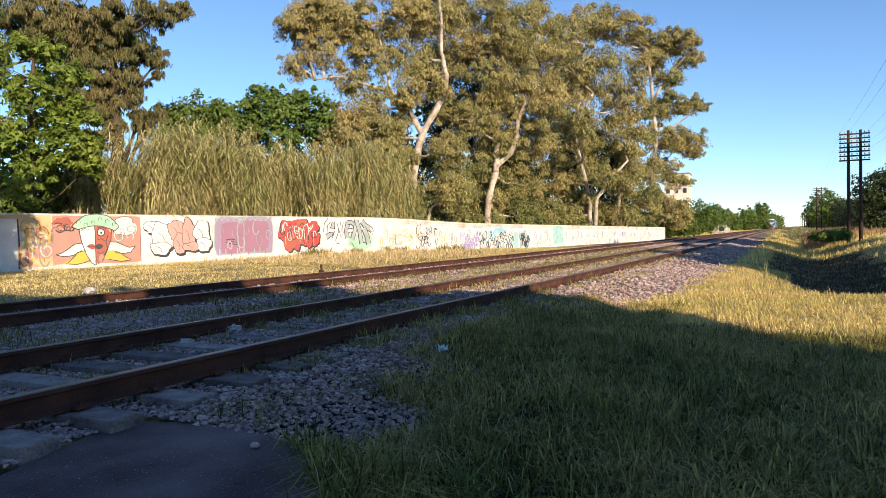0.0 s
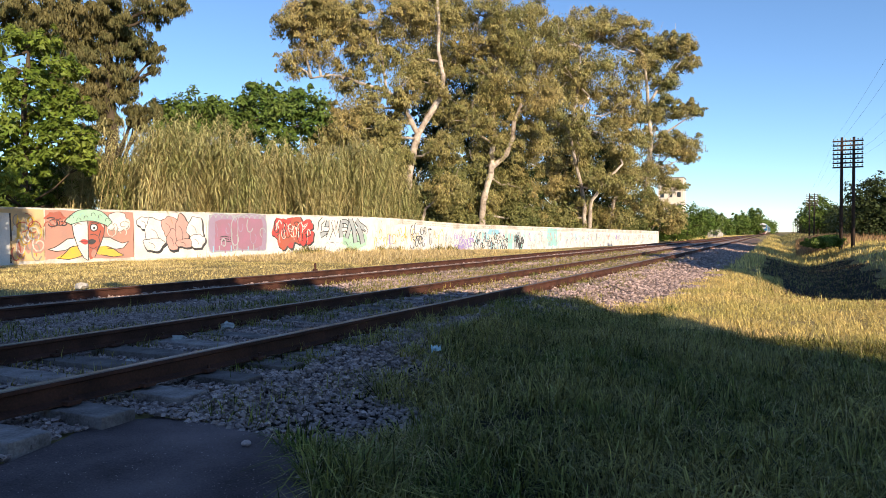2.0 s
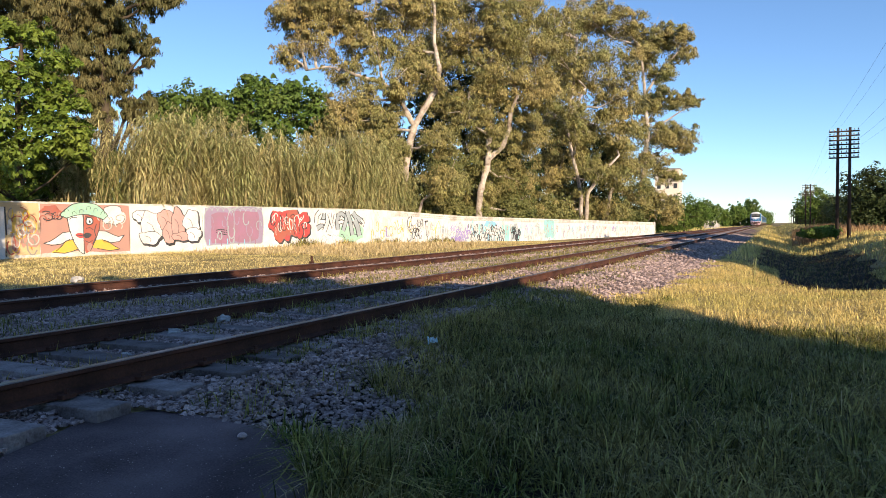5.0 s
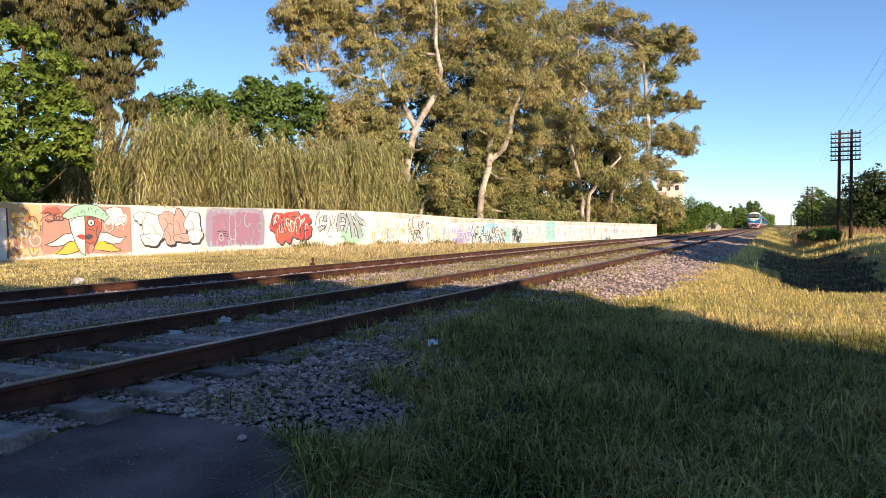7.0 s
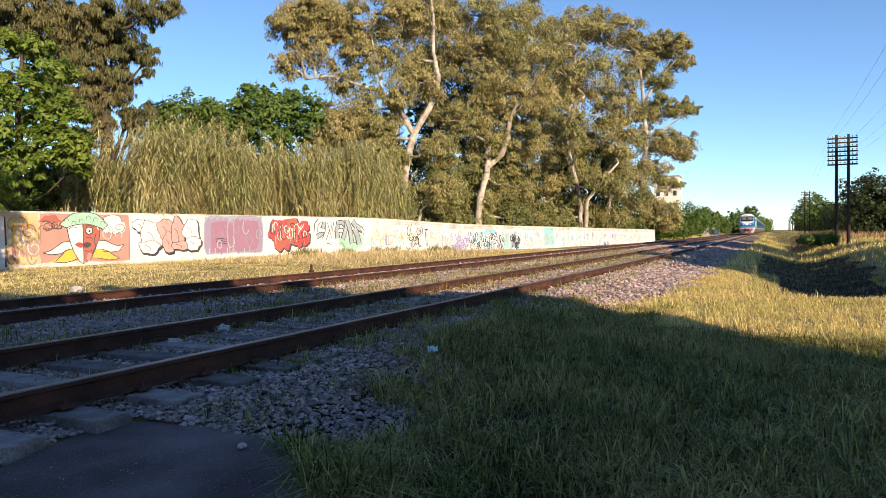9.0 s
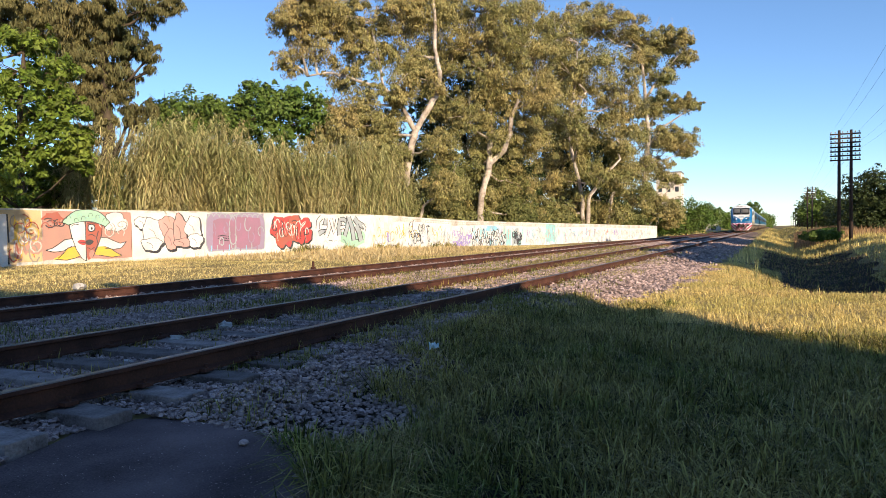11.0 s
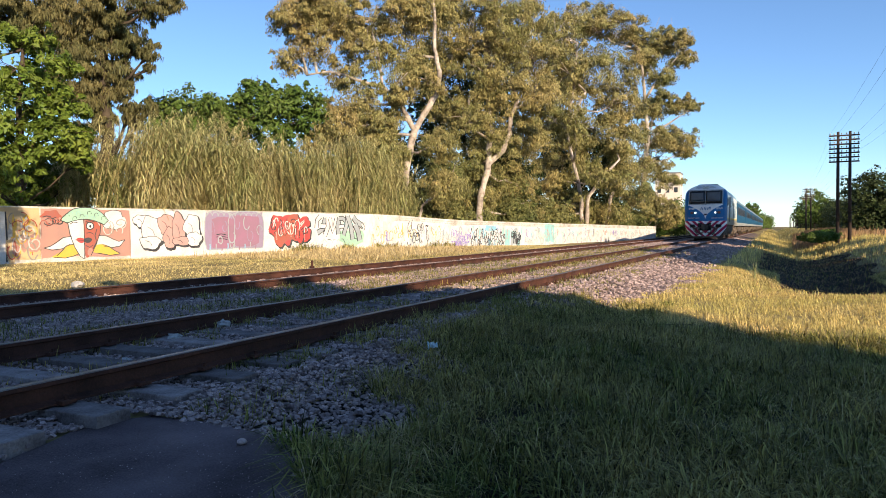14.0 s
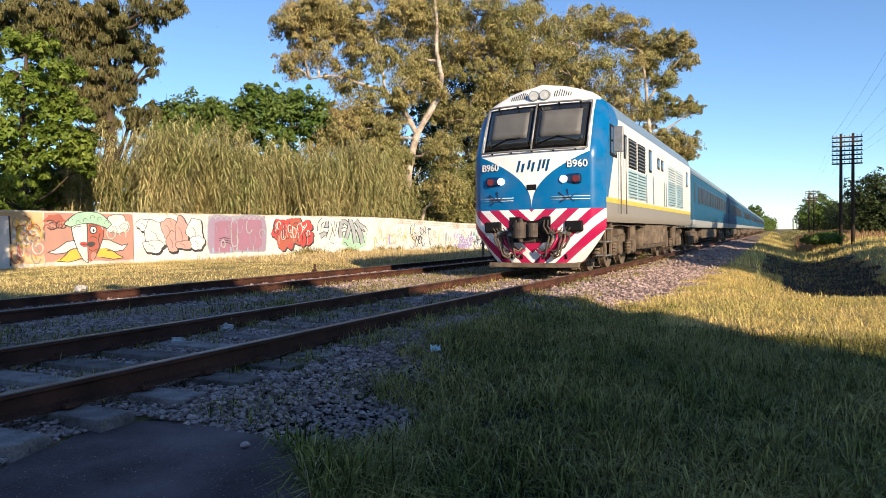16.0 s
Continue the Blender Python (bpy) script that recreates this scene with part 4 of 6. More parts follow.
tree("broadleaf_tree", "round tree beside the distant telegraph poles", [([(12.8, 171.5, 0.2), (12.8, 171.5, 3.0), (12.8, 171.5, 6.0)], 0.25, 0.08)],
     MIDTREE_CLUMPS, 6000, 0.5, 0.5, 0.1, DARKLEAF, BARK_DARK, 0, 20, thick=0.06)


def hedge(name, label, line, height, n, size, leaf, seed):
    """A belt of bushes along a line, as one stand of leaves."""
    rg = np.random.default_rng(seed)
    (x0, y0), (x1, y1) = line
    clumps = []
    m = max(int(math.hypot(x1 - x0, y1 - y0) / (height * 0.7)), 3)
    for i in range(m):
        k = (i + rg.uniform(0, 0.8)) / m
        h = height * rg.uniform(0.65, 1.1)
        for lev in (0.25, 0.6, 0.8):
            clumps.append((x0 + (x1 - x0) * k + rg.normal() * 0.4, y0 + (y1 - y0) * k + rg.normal() * 0.4, h * lev, h * 0.36))
    p, way = crown_points(clumps, n, rg)
    v, f = leaves(p, way, size, 0.44, 0.1, rg)
    return tagged(raw(name, v, f, leaf), label, "trees", kind="stuff")


# The next three belts have their shaded side put into the leaf colour.
hedge("far_woods", "belt of trees beyond the telegraph line, leaves darkened as their shaded side", ((12.0, 88), (15.5, 168)), 5.2, 30000, 0.4, SHADED_LEAF, 31)
hedge("far_woods", "belt of trees beyond the telegraph line, leaves darkened as their shaded side", ((15.5, 170), (19, 330)), 6.0, 14000, 0.7, SHADED_LEAF, 32)
hedge("far_woods", "low bushes along the ditch, leaves darkened as if shaded", ((12.2, 72), (13.5, 90)), 3.6, 9000, 0.3, SHADED_LEAF, 36)
hedge("far_woods", "distant trees at the end of the line", ((-16, 250), (1, 290)), 9.0, 14000, 0.9, DARKLEAF, 33)
hedge("far_woods", "distant trees at the end of the line", ((-1, 400), (12, 520)), 9.0, 6000, 1.2, DARKLEAF, 34)
hedge("far_woods", "bushes behind the far end of the wall", ((-14, 100), (-11, 150)), 4.0, 16000, 0.4, DARKLEAF, 35)
hedge("undergrowth", "tangled scrub under the eucalyptus trees", ((-22.2, 37), (-13.8, 96)), 3.6, 70000, 0.28, SCRUB, 37)
hedge("undergrowth", "dense olive scrub between the eucalyptus trunks", ((-25.5, 41), (-19.5, 58)), 6.2, 40000, 0.24, SCRUB, 39)
hedge("undergrowth", "low green bushes in the ditch", ((3.6, 46), (8.5, 90)), 0.5, 12000, 0.2, DARKLEAF, 40)
hedge("undergrowth", "dark thicket behind the reeds", ((-30, 13), (-25.5, 44)), 4.6, 30000, 0.32, DARKLEAF, 38)

# Trees out of view behind and beside the camera: their shade lies on the foreground, the ditch and the line.
SHADE = [((10.0, -4.65), 2.2, 8.7, 4.3), ((10.0, -0.7), 5.0, 6.4, 1.4), ((8.8, -9.6), 1.0, 9.4, 4.4), ((7.4, -15.5), 1.0, 10.0, 4.4),
         ((26.5, 5.0), 7.6, 12.0, 3.2), ((23.0, 10.5), 7.8, 11.2, 3.2), ((25.6, 11.5), 7.6, 12.2, 3.2), ((23.8, 16.8), 7.8, 11.4, 3.0), ((22.6, 9.2), 7.8, 11.0, 3.0), ((21.0, 15.0), 8.0, 11.0, 3.0), ((20.5, 19.6), 8.2, 10.7, 3.0),
         ((20.5, 26.0), 8.4, 11.0, 3.2), ((20.5, 36.5), 8.4, 11.2, 3.6), ((15.4, 49.6), 6.4, 12.4, 3.3), ((13.2, 45.2), 6.6, 12.0, 3.0)]
for i, ((tx, ty), z0, z1, rad) in enumerate(SHADE):
    rg = np.random.default_rng(50 + i)
    cl = []
    for j in range(24):
        a, k = rg.uniform(0, 6.28), math.sqrt(rg.uniform(0, 1))
        z = rg.uniform(0.0, 1.0)
        w = rad * math.sqrt(max(0.2, 1 - ((z - 0.45) / 0.55) ** 2)) * 0.75
        cl.append((tx + w * k * math.cos(a), ty + w * k * math.sin(a), z0 + (z1 - z0) * z, rad * 0.30))
    tree("broadleaf_tree", "dense green tree that shades the railway verge", [([(tx, ty, 1.0), (tx, ty, 3.0), (tx, ty, (z0 + z1) / 2)], 0.3, 0.1)],
         cl, 11000, 1.05, 0.44, 0.2, DARKLEAF, BARK_DARK, 0, 60 + i, tuft=0.36, thick=0.06)


near_leafy = [(-15.0, 8.2, 4.2, 0.8), (-14.2, 7.4, 4.8, 0.9), (-15.6, 9.0, 5.0, 0.8), (-14.9, 8.0, 6.0, 1.0), (-15.4, 8.8, 7.0, 0.9), (-14.0, 7.0, 6.4, 0.9), (-13.4, 6.4, 5.4, 0.9), (-14.6, 7.6, 7.6, 0.8), (-15.9, 9.4, 6.0, 0.6), (-13.8, 6.6, 7.4, 0.7), (-15.2, 8.5, 3.4, 0.6)]
tree("broadleaf_tree", "bright green broadleaf tree between track and wall", [([(-13.8, 6.4, 0.8), (-13.9, 6.6, 2.5), (-14.6, 7.6, 6.5)], 0.14, 0.05)],
     near_leafy, 20000, 0.13, 0.5, 0.4, LEAFY, BARK_DARK, 0, 80, sub=12, tuft=0.26, thick=0.03)


# ---- reeds behind the wall ----
def reeds(u0, u1, count, high, name, label, seed):
    rg = np.random.default_rng(seed)
    clump = np.sort(rg.uniform(u0, u1, 34))
    own = rg.integers(0, len(clump), count)
    u = clump[own] + rg.normal(size=count) * 0.42
    back = rg.uniform(0.5, 4.5, len(clump))[own] + rg.normal(size=count) * 0.45
    back = np.clip(back, 0.35, 5.0)
    x = WALL0.x + WALL_DIR.x * u - WALL_DIR.y * back
    y = WALL0.y + WALL_DIR.y * u + WALL_DIR.x * back
    h = high(u) * rg.uniform(0.80, 1.08, len(clump))[own] * rg.uniform(0.62, 1.06, count)
    lean = rg.normal(size=(count, 2)) * 0.08 + rg.normal(size=(len(clump), 2))[own] * 0.10 + np.array([0.03, 0.02])
    lean += np.outer(u - clump[own], [WALL_DIR.x, WALL_DIR.y]) * 0.16
    SV, SF = [], []
    nodes = 72
    z0 = ground_z(x, y)
    ts = np.linspace(0, 1, 5)
    for i in range(count):
        p = np.stack([x[i] + lean[i, 0] * h[i] * ts ** 2, y[i] + lean[i, 1] * h[i] * ts ** 2, z0[i] + h[i] * ts], 1)
        w = np.array([0.017, 0.016, 0.014, 0.010, 0.004])
        a = rg.uniform(0, 3.14)
        sd = np.array([math.cos(a), math.sin(a), 0]) * w[:, None]
        sd2 = np.array([-math.sin(a), math.cos(a), 0]) * w[:, None]
        o = len(SV) * 15
        SV.append(np.concatenate([p + sd, p - sd * 0.5 + sd2 * 0.86, p - sd * 0.5 - sd2 * 0.86]))
        for j in range(4):
            for q in range(3):
                r = (q + 1) % 3
                SF.append((o + q * 5 + j, o + r * 5 + j, o + r * 5 + j + 1, o + q * 5 + j + 1))
    stems = raw(name, np.concatenate(SV), SF, REED_STEM)
    tagged(stems, label, "reeds", kind="stuff")
    k = count * nodes
    i = np.repeat(np.arange(count), nodes)
    tt = 0.22 + 0.78 * rg.uniform(0, 1, k) ** 0.75
    p = np.stack([x[i] + lean[i, 0] * h[i] * tt ** 2, y[i] + lean[i, 1] * h[i] * tt ** 2, z0[i] + h[i] * tt], 1)
    a = rg.uniform(0, 6.283, k)
    out = np.stack([np.cos(a), np.sin(a), np.zeros(k)], 1)
    side = np.stack([-np.sin(a), np.cos(a), np.zeros(k)], 1)
    ln = rg.uniform(0.20, 0.58, k)[:, None]
    wd = rg.uniform(0.016, 0.032, k)[:, None]
    up = np.array([0, 0, 1.0])
    m1 = p + out * ln * 0.45 + up * ln * rg.uniform(0.05, 0.50, (k, 1))
    m2 = p + out * ln * 0.98 + up * ln * rg.uniform(-0.75, 0.45, (k, 1))
    v = np.stack([p, m1 + side * wd, m2, m1 - side * wd], 1).reshape(-1, 3)
    f = np.arange(4 * k).reshape(k, 4)
    lv = raw(name.replace("stems", "leaves"), v, f, REED)
    tagged(lv, label.replace("canes", "leaves"), "reeds", kind="stuff")


def reed_height(u):
    return np.interp(u, (-3, 0, 4, 9, 13, 16, 20), (4.6, 5.9, 6.0, 6.3, 6.7, 6.2, 4.4)) + 0.45 * np.sin(u * 2.3) * np.sin(u * 0.9 + 1)


reeds(-0.9, 19.5, 2400, reed_height, "reed_stems", "tall dry yellow-green giant reed canes behind the wall", 41)


# ---- telegraph poles ----
def telegraph_pole(x, y, full):
    z = float(ground_z(x, y)) - 0.2
    t = thing("telegraph_pole", "twin-post dark timber telegraph pole with seven crossarms of insulators", "telegraph pole", "telegraph line", m=Matrix.Translation((x, y, z)))
    top = 7.42 - z
    for px in (-0.36, 0.36):
        b = bmesh.new()
        tube(b, [(px, 0, 0), (px, 0, top / 2), (px + 0.01, 0, top)], [0.13, 0.11, 0.085], 10)
        part("post", b, POLE, t, smooth=True)
    for i in range(7 if full else 4):
        b = bmesh.new()
        za = top - 0.28 - i * 0.30 * (1 if full else 1.4)
        box(b, -0.92, 0.92, -0.14, -0.07, za - 0.05, za + 0.05, 0.008)
        arm = part("crossarm", b, POLE, t)
        if full:
            for px in (-0.85, -0.6, -0.15, 0.15, 0.6, 0.85):
                b = bmesh.new()
                cyl(b, (px, -0.105, za + 0.08), 0.012, 0.08, "z", 6)
                cyl(b, (px, -0.105, za + 0.14), 0.045, 0.09, "z", 8, 0.025)
                part("insulator", b, CERAMIC, arm)
    return t


for i in range(7):
    telegraph_pole(5.85 + i * 3.0 * 1.0, 54.6 + i * 76.5, i < 2)

# The wires of the line.
for i in range(5):
    b = bmesh.new()
    for hop in range(3):
        x0, y0, x1, y1 = 5.85 + (hop - 1) * 3.0, 54.6 + (hop - 1) * 76.5, 5.85 + hop * 3.0, 54.6 + hop * 76.5
        px = (-0.85, -0.6, 0.15, 0.6, 0.85)[i]
        za = 7.28 - i * 0.30
        tube(b, [(x0 + (x1 - x0) * k + px, y0 + (y1 - y0) * k, za - 4 * 0.8 * k * (1 - k)) for k in np.linspace(0, 1, 9)], [0.004] * 9, 3)
    tagged(part("telegraph_wire", b, POLE), "thin dark wire strung along the telegraph poles", "wire", "telegraph wires")


# ---- buildings seen far off ----
RENDER_WALL = mat("pale_render", (0.78, 0.68, 0.58), (0.66, 0.56, 0.47), 0.4, 0.9, 0.2, fine=3)
ROOFING = mat("grey_roofing", (0.30, 0.30, 0.30), (0.2, 0.2, 0.2), 1, 0.8)


def building(name, label, x, y, w, d, h, storeys, per_floor, wall_material):
    t = thing(name, label, "building", m=Matrix.Translation((x, y, float(ground_z(x, y)) - 0.3)))
    b = bmesh.new()
    box(b, -w / 2, w / 2, -d / 2, d / 2, 0, h, 0.03)
    part("wall", b, wall_material, t)
    b = bmesh.new()
    box(b, -w / 2 - 0.2, w / 2 + 0.2, -d / 2 - 0.2, d / 2 + 0.2, h, h + 0.3, 0.04)
    part("roof", b, ROOFING, t)
    for f in range(storeys):
        for k in range(per_floor):
            b = bmesh.new()
            xc = -w / 2 + w * (k + 0.5) / per_floor
            z = h * (f + 0.42) / storeys
            box(b, xc - 0.5, xc + 0.5, -d / 2 - 0.02, -d / 2 + 0.1, z, z + h / storeys * 0.42, 0.01)
            part("window", b, mat_window, t)
    return t


mat_window = mat("far_window", (0.05, 0.055, 0.06), rough=0.2)
building("apartment_building", "pale rendered apartment building behind the trees", -20.9, 200.0, 6.5, 8.0, 16.5, 5, 3, RENDER_WALL)
building("trackside_hut", "small white trackside hut among the bushes", -7.8, 162.0, 3.0, 3.0, 2.2, 1, 1, PLASTER)


# ---- the train: locomotive and coaches, each with its front at y = 0 and its length along +y ----
def painted(name, zones, rough=0.28):
    """Paint in zones: zones(nodes, link, x, z, y) returns the colour socket; x is the distance from the centre line."""
    m = mat(name, (0.5, 0.5, 0.5), rough=rough, spec=0.25)
    n, k = m.node_tree.nodes, m.node_tree.links.new
    co, xyz = n.new("ShaderNodeTexCoord"), n.new("ShaderNodeSeparateXYZ")
    k(co.outputs["Object"], xyz.inputs[0])

    def op(kind, a, b=0.0, c=0.0):
        q = n.new("ShaderNodeMath")
        q.operation = kind
        for i, v in enumerate((a, b, c)):
            if isinstance(v, (int, float)):
                q.inputs[i].default_value = v
            else:
                k(v, q.inputs[i])
        return q.outputs[0]

    def blend(f, a, b):
        q = n.new("ShaderNodeMix")
        q.data_type = "RGBA"
        k(f, q.inputs[0])
        for i, v in ((6, a), (7, b)):
            if isinstance(v, tuple):
                q.inputs[i].default_value = (*v, 1)
            else:
                k(v, q.inputs[i])
        return q.outputs[2]

    colour = zones(op, blend, xyz.outputs[0], xyz.outputs[1], xyz.outputs[2])
    grime = n.new("ShaderNodeTexNoise")
    grime.inputs["Scale"].default_value, grime.inputs["Detail"].default_value = 2.2, 6
    k(co.outputs["Object"], grime.inputs["Vector"])
    soil = op("MULTIPLY", op("SUBTRACT", grime.outputs[0], 0.48), 0.7)
    soil = op("MAXIMUM", soil, 0.0)
    k(blend(soil, colour, (0.20, 0.17, 0.14)), n["Principled BSDF"].inputs["Base Color"])
    return m


BLUE_C, WHITE_C, CRIMSON_C = (0.0, 0.125, 0.335), (0.78, 0.78, 0.78), (0.40, 0.012, 0.075)


def front_zones(op, blend, x, y, z):
    ax = op("ABSOLUTE", x)
    vee = op("MULTIPLY", op("POWER", op("MAXIMUM", op("DIVIDE", op("SUBTRACT", z, 1.42), 1.25), 0.0), 2.35), 1.40)
    in_vee = op("LESS_THAN", ax, vee)
    brow = op("MULTIPLY", op("GREATER_THAN", z, 3.80), op("LESS_THAN", ax, 1.30))
    panel = op("MULTIPLY", op("GREATER_THAN", z, 2.62), op("LESS_THAN", ax, 1.24))
    low = op("MULTIPLY", in_vee, op("LESS_THAN", z, 2.66))
    low = op("MULTIPLY", low, op("LESS_THAN", ax, 1.24))
    white = op("MAXIMUM", op("MAXIMUM", low, brow), panel)
    upper = blend(white, BLUE_C, WHITE_C)
    band = op("LESS_THAN", op("FRACT", op("DIVIDE", op("ADD", op("MULTIPLY", ax, 0.80), op("MULTIPLY", z, -0.86)), 0.385)), 0.5)
    stripes = blend(band, CRIMSON_C, WHITE_C)
    return blend(op("LESS_THAN", z, 1.40), upper, stripes)


def side_zones(op, blend, x, y, z):
    body = blend(op("LESS_THAN", y, op("ADD", -0.35, op("MULTIPLY", z, 0.60))), (0.74, 0.72, 0.65), BLUE_C)
    body = blend(op("LESS_THAN", z, 1.64), body, (0.70, 0.50, 0.05))
    body = blend(op("LESS_THAN", z, 1.53), body, (0.27, 0.25, 0.22))
    roof = blend(op("LESS_THAN", y, 1.6), (0.17, 0.24, 0.30), BLUE_C)
    return blend(op("GREATER_THAN", z, 3.46), body, roof)


def coach_zones(op, blend, x, y, z):
    body = blend(op("GREATER_THAN", z, 1.35), (0.34, 0.36, 0.36), (0.008, 0.085, 0.17))
    return blend(op("GREATER_THAN", z, 3.42), body, (0.20, 0.27, 0.31))


FRONT, SIDE, COACH = painted("front_livery", front_zones), painted("side_livery", side_zones, 0.35), painted("coach_livery", coach_zones, 0.6)
TINT = mat("tinted_window", (0.02, 0.022, 0.025), (0.035, 0.03, 0.03), 2, 0.4, spec=0.05)
GLASS = mat("dark_glass", (0.012, 0.014, 0.016), (0.02, 0.022, 0.024), rough=0.06, spec=0.8)
BLIND = mat("sun_blind", (0.085, 0.085, 0.085), (0.13, 0.13, 0.125), 3, 0.6)
FRAMEM = mat("black_rubber", (0.008, 0.008, 0.009), rough=0.6, spec=0.2)
STEELM = mat("grey_steel", (0.32, 0.32, 0.32), (0.22, 0.22, 0.21), 6, 0.4, 0.1, 0.5)
IRON = mat("grimy_iron", (0.055, 0.043, 0.034), (0.20, 0.155, 0.115), 5, 0.8, 0.5, spec=0.2)
COUPLER = mat("oily_steel", (0.035, 0.028, 0.024), (0.11, 0.085, 0.07), 8, 0.6, 0.4, spec=0.3)
LOUVRE_BLUE = mat("pale_blue_louvre", (0.26, 0.42, 0.50), (0.38, 0.48, 0.50), 3, 0.5)
WHITEM = mat("white_enamel", (0.80, 0.80, 0.78), rough=0.35)
BLUEM = mat("blue_enamel", BLUE_C, rough=0.3)
CRIMSON = mat("crimson_enamel", CRIMSON_C, rough=0.35)
NAVY = mat("navy_enamel", (0.01, 0.03, 0.09), rough=0.35)
LAMP, REDLAMP, LENS = glow("lit_headlamp", (1.0, 0.97, 0.90), 0.9), mat("red_lens", (0.16, 0.012, 0.012), rough=0.15), mat("clear_lens", (0.62, 0.63, 0.62), (0.4, 0.42, 0.42), 20, 0.15)
HW = 1.52


def half_width(z):
    """Half the body's width at height z: upright sides under a rounded roof."""
    if z <= 3.30:
        return HW if z > 1.0 else HW - 0.52 * ((1.0 - z) / 0.76) ** 1.2
    return HW * math.sqrt(max(0.0, 1 - ((z - 3.30) / 0.96) ** 2.4)) if z < 4.26 else 0.0


def nose_y(u, z):
    """How far the front lies back at height z and at the share u of the half width."""
    rake = 0.03 * abs(z - 1.4) if z < 2.6 else 0.036 + 0.44 * (z - 2.6) if z < 3.8 else 0.564 + 0.75 * (z - 3.8)
    return rake + 0.22 * abs(u) ** 2.5 + 0.45 * max(0.0, abs(u) - 0.80) ** 2 / 0.04 * 0.5


def locomotive():
    t = thing("locomotive", "blue and white diesel locomotive with crimson striped front", "locomotive")
    cols = np.concatenate([np.linspace(-1, -0.8, 9), np.linspace(-0.8, 0.8, 25)[1:-1], np.linspace(0.8, 1, 9)])
    rows = np.concatenate([np.linspace(0.24, 1.4, 10), np.linspace(1.4, 2.6, 9)[1:], np.linspace(2.6, 3.8, 9)[1:], np.linspace(3.8, 4.255, 9)[1:]])
    v = [(u * half_width(z), nose_y(u, z), z) for z in rows for u in cols]
    n = len(cols)
    f = [(i * n + j, i * n + j + 1, (i + 1) * n + j + 1, (i + 1) * n + j) for i in range(len(rows) - 1) for j in range(n - 1)]
    raw("front_shell", v, f, FRONT, t, smooth=True)
    # Body: the same section carried back.
    prof = [(HW - 0.02, 1.10)] + [(half_width(z), z) for z in np.linspace(1.15, 4.255, 26)]
    prof = prof + [(-x, z) for x, z in prof[::-1]]
    ys = [None, 2.0, 4, 8, 12, 15.6]
    v = []
    for y in ys:
        for x, z in prof:
            w = half_width(z)
            v.append((x, nose_y(1.0, z) if y is None else y, z))
    n = len(prof)
    f = [(i * n + j, i * n + j + 1, (i + 1) * n + j + 1, (i + 1) * n + j) for i in range(len(ys) - 1) for j in range(n - 1)]
    raw("body_shell", v, f, SIDE, t, smooth=True)
    b = bmesh.new()
    ends = [b.verts.new((x, 15.6, z)) for x, z in prof]
    b.faces.new(ends)
    part("rear_wall", b, WHITEM, t)
    # Roof walkway hatches.
    for y0, y1 in ((2.4, 6.6), (7.0, 9.0), (9.4, 14.6)):
        b = bmesh.new()
        box(b, -0.75, 0.75, y0, y1, 4.0, 4.33, 0.05)
        part("roof_hatch", b, COACH, t)

    # Windscreen: two panes in a dark surround, a post between them, rails above and below.
    def on_nose(x, z, off):
        return Vector((x, nose_y(x / half_width(z), z) - off, z))

    def sheet(name, x0, x1, z0, z1, off, material, label="", cut=8, parent=None):
        b = bmesh.new()
        g = [[b.verts.new(on_nose(x0 + (x1 - x0) * i / cut, z0 + (z1 - z0) * j / 4, off)) for i in range(cut + 1)] for j in range(5)]
        h = [[b.verts.new(on_nose(x0 + (x1 - x0) * i / cut, z0 + (z1 - z0) * j / 4, -0.02)) for i in range(cut + 1)] for j in range(5)]
        for j in range(4):
            for i in range(cut):
                b.faces.new((g[j][i], g[j][i + 1], g[j + 1][i + 1], g[j + 1][i]))
        rim = [g[0][i] for i in range(cut + 1)] + [g[j][cut] for j in range(1, 5)] + [g[4][i] for i in range(cut - 1, -1, -1)] + [g[j][0] for j in range(3, 0, -1)]
        rib = [h[0][i] for i in range(cut + 1)] + [h[j][cut] for j in range(1, 5)] + [h[4][i] for i in range(cut - 1, -1, -1)] + [h[j][0] for j in range(3, 0, -1)]
        for i in range(len(rim)):
            j = (i + 1) % len(rim)
            b.faces.new((rim[i], rib[i], rib[j], rim[j]))
        for row in h[1:-1]:
            for q in row[1:-1]:
                b.verts.remove(q)
        return part(name, b, material, parent or t, label, smooth=True)

    wind = sheet("windscreen_surround", -1.17, 1.17, 2.72, 3.72, 0.015, FRAMEM)
    for x0, x1 in ((-1.12, -0.06), (0.05, 1.12)):
        pane = sheet("windscreen_pane", x0, x1, 2.765, 3.675, 0.028, GLASS, "dark windscreen glass", parent=wind)
        sheet("sun_blind", x0 + 0.06, x1 - 0.10, 2.98, 3.58, 0.034, BLIND, "grey sun blind behind the glass", parent=wind)

    def bar(name, pts, r, material, parent=t, seg=6):
        b = bmesh.new()
        tube(b, pts, [r] * len(pts), seg)
        return part(name, b, material, parent, smooth=True)

    for z, off in ((2.68, 0.09), (3.76, 0.10)):
        bar("handrail", [on_nose(x, z, off) for x in np.linspace(-1.2, 1.2, 9)], 0.022, STEELM)
        for x in (-0.95, -0.48, 0.0, 0.48, 0.95):
            bar("rail_bracket", [on_nose(x, z, off), on_nose(x, z - 0.03, -0.01)], 0.02, FRAMEM)
    bar("centre_post", [on_nose(0.0, z, 0.09) for z in (2.68, 3.2, 3.76)], 0.024, STEELM)
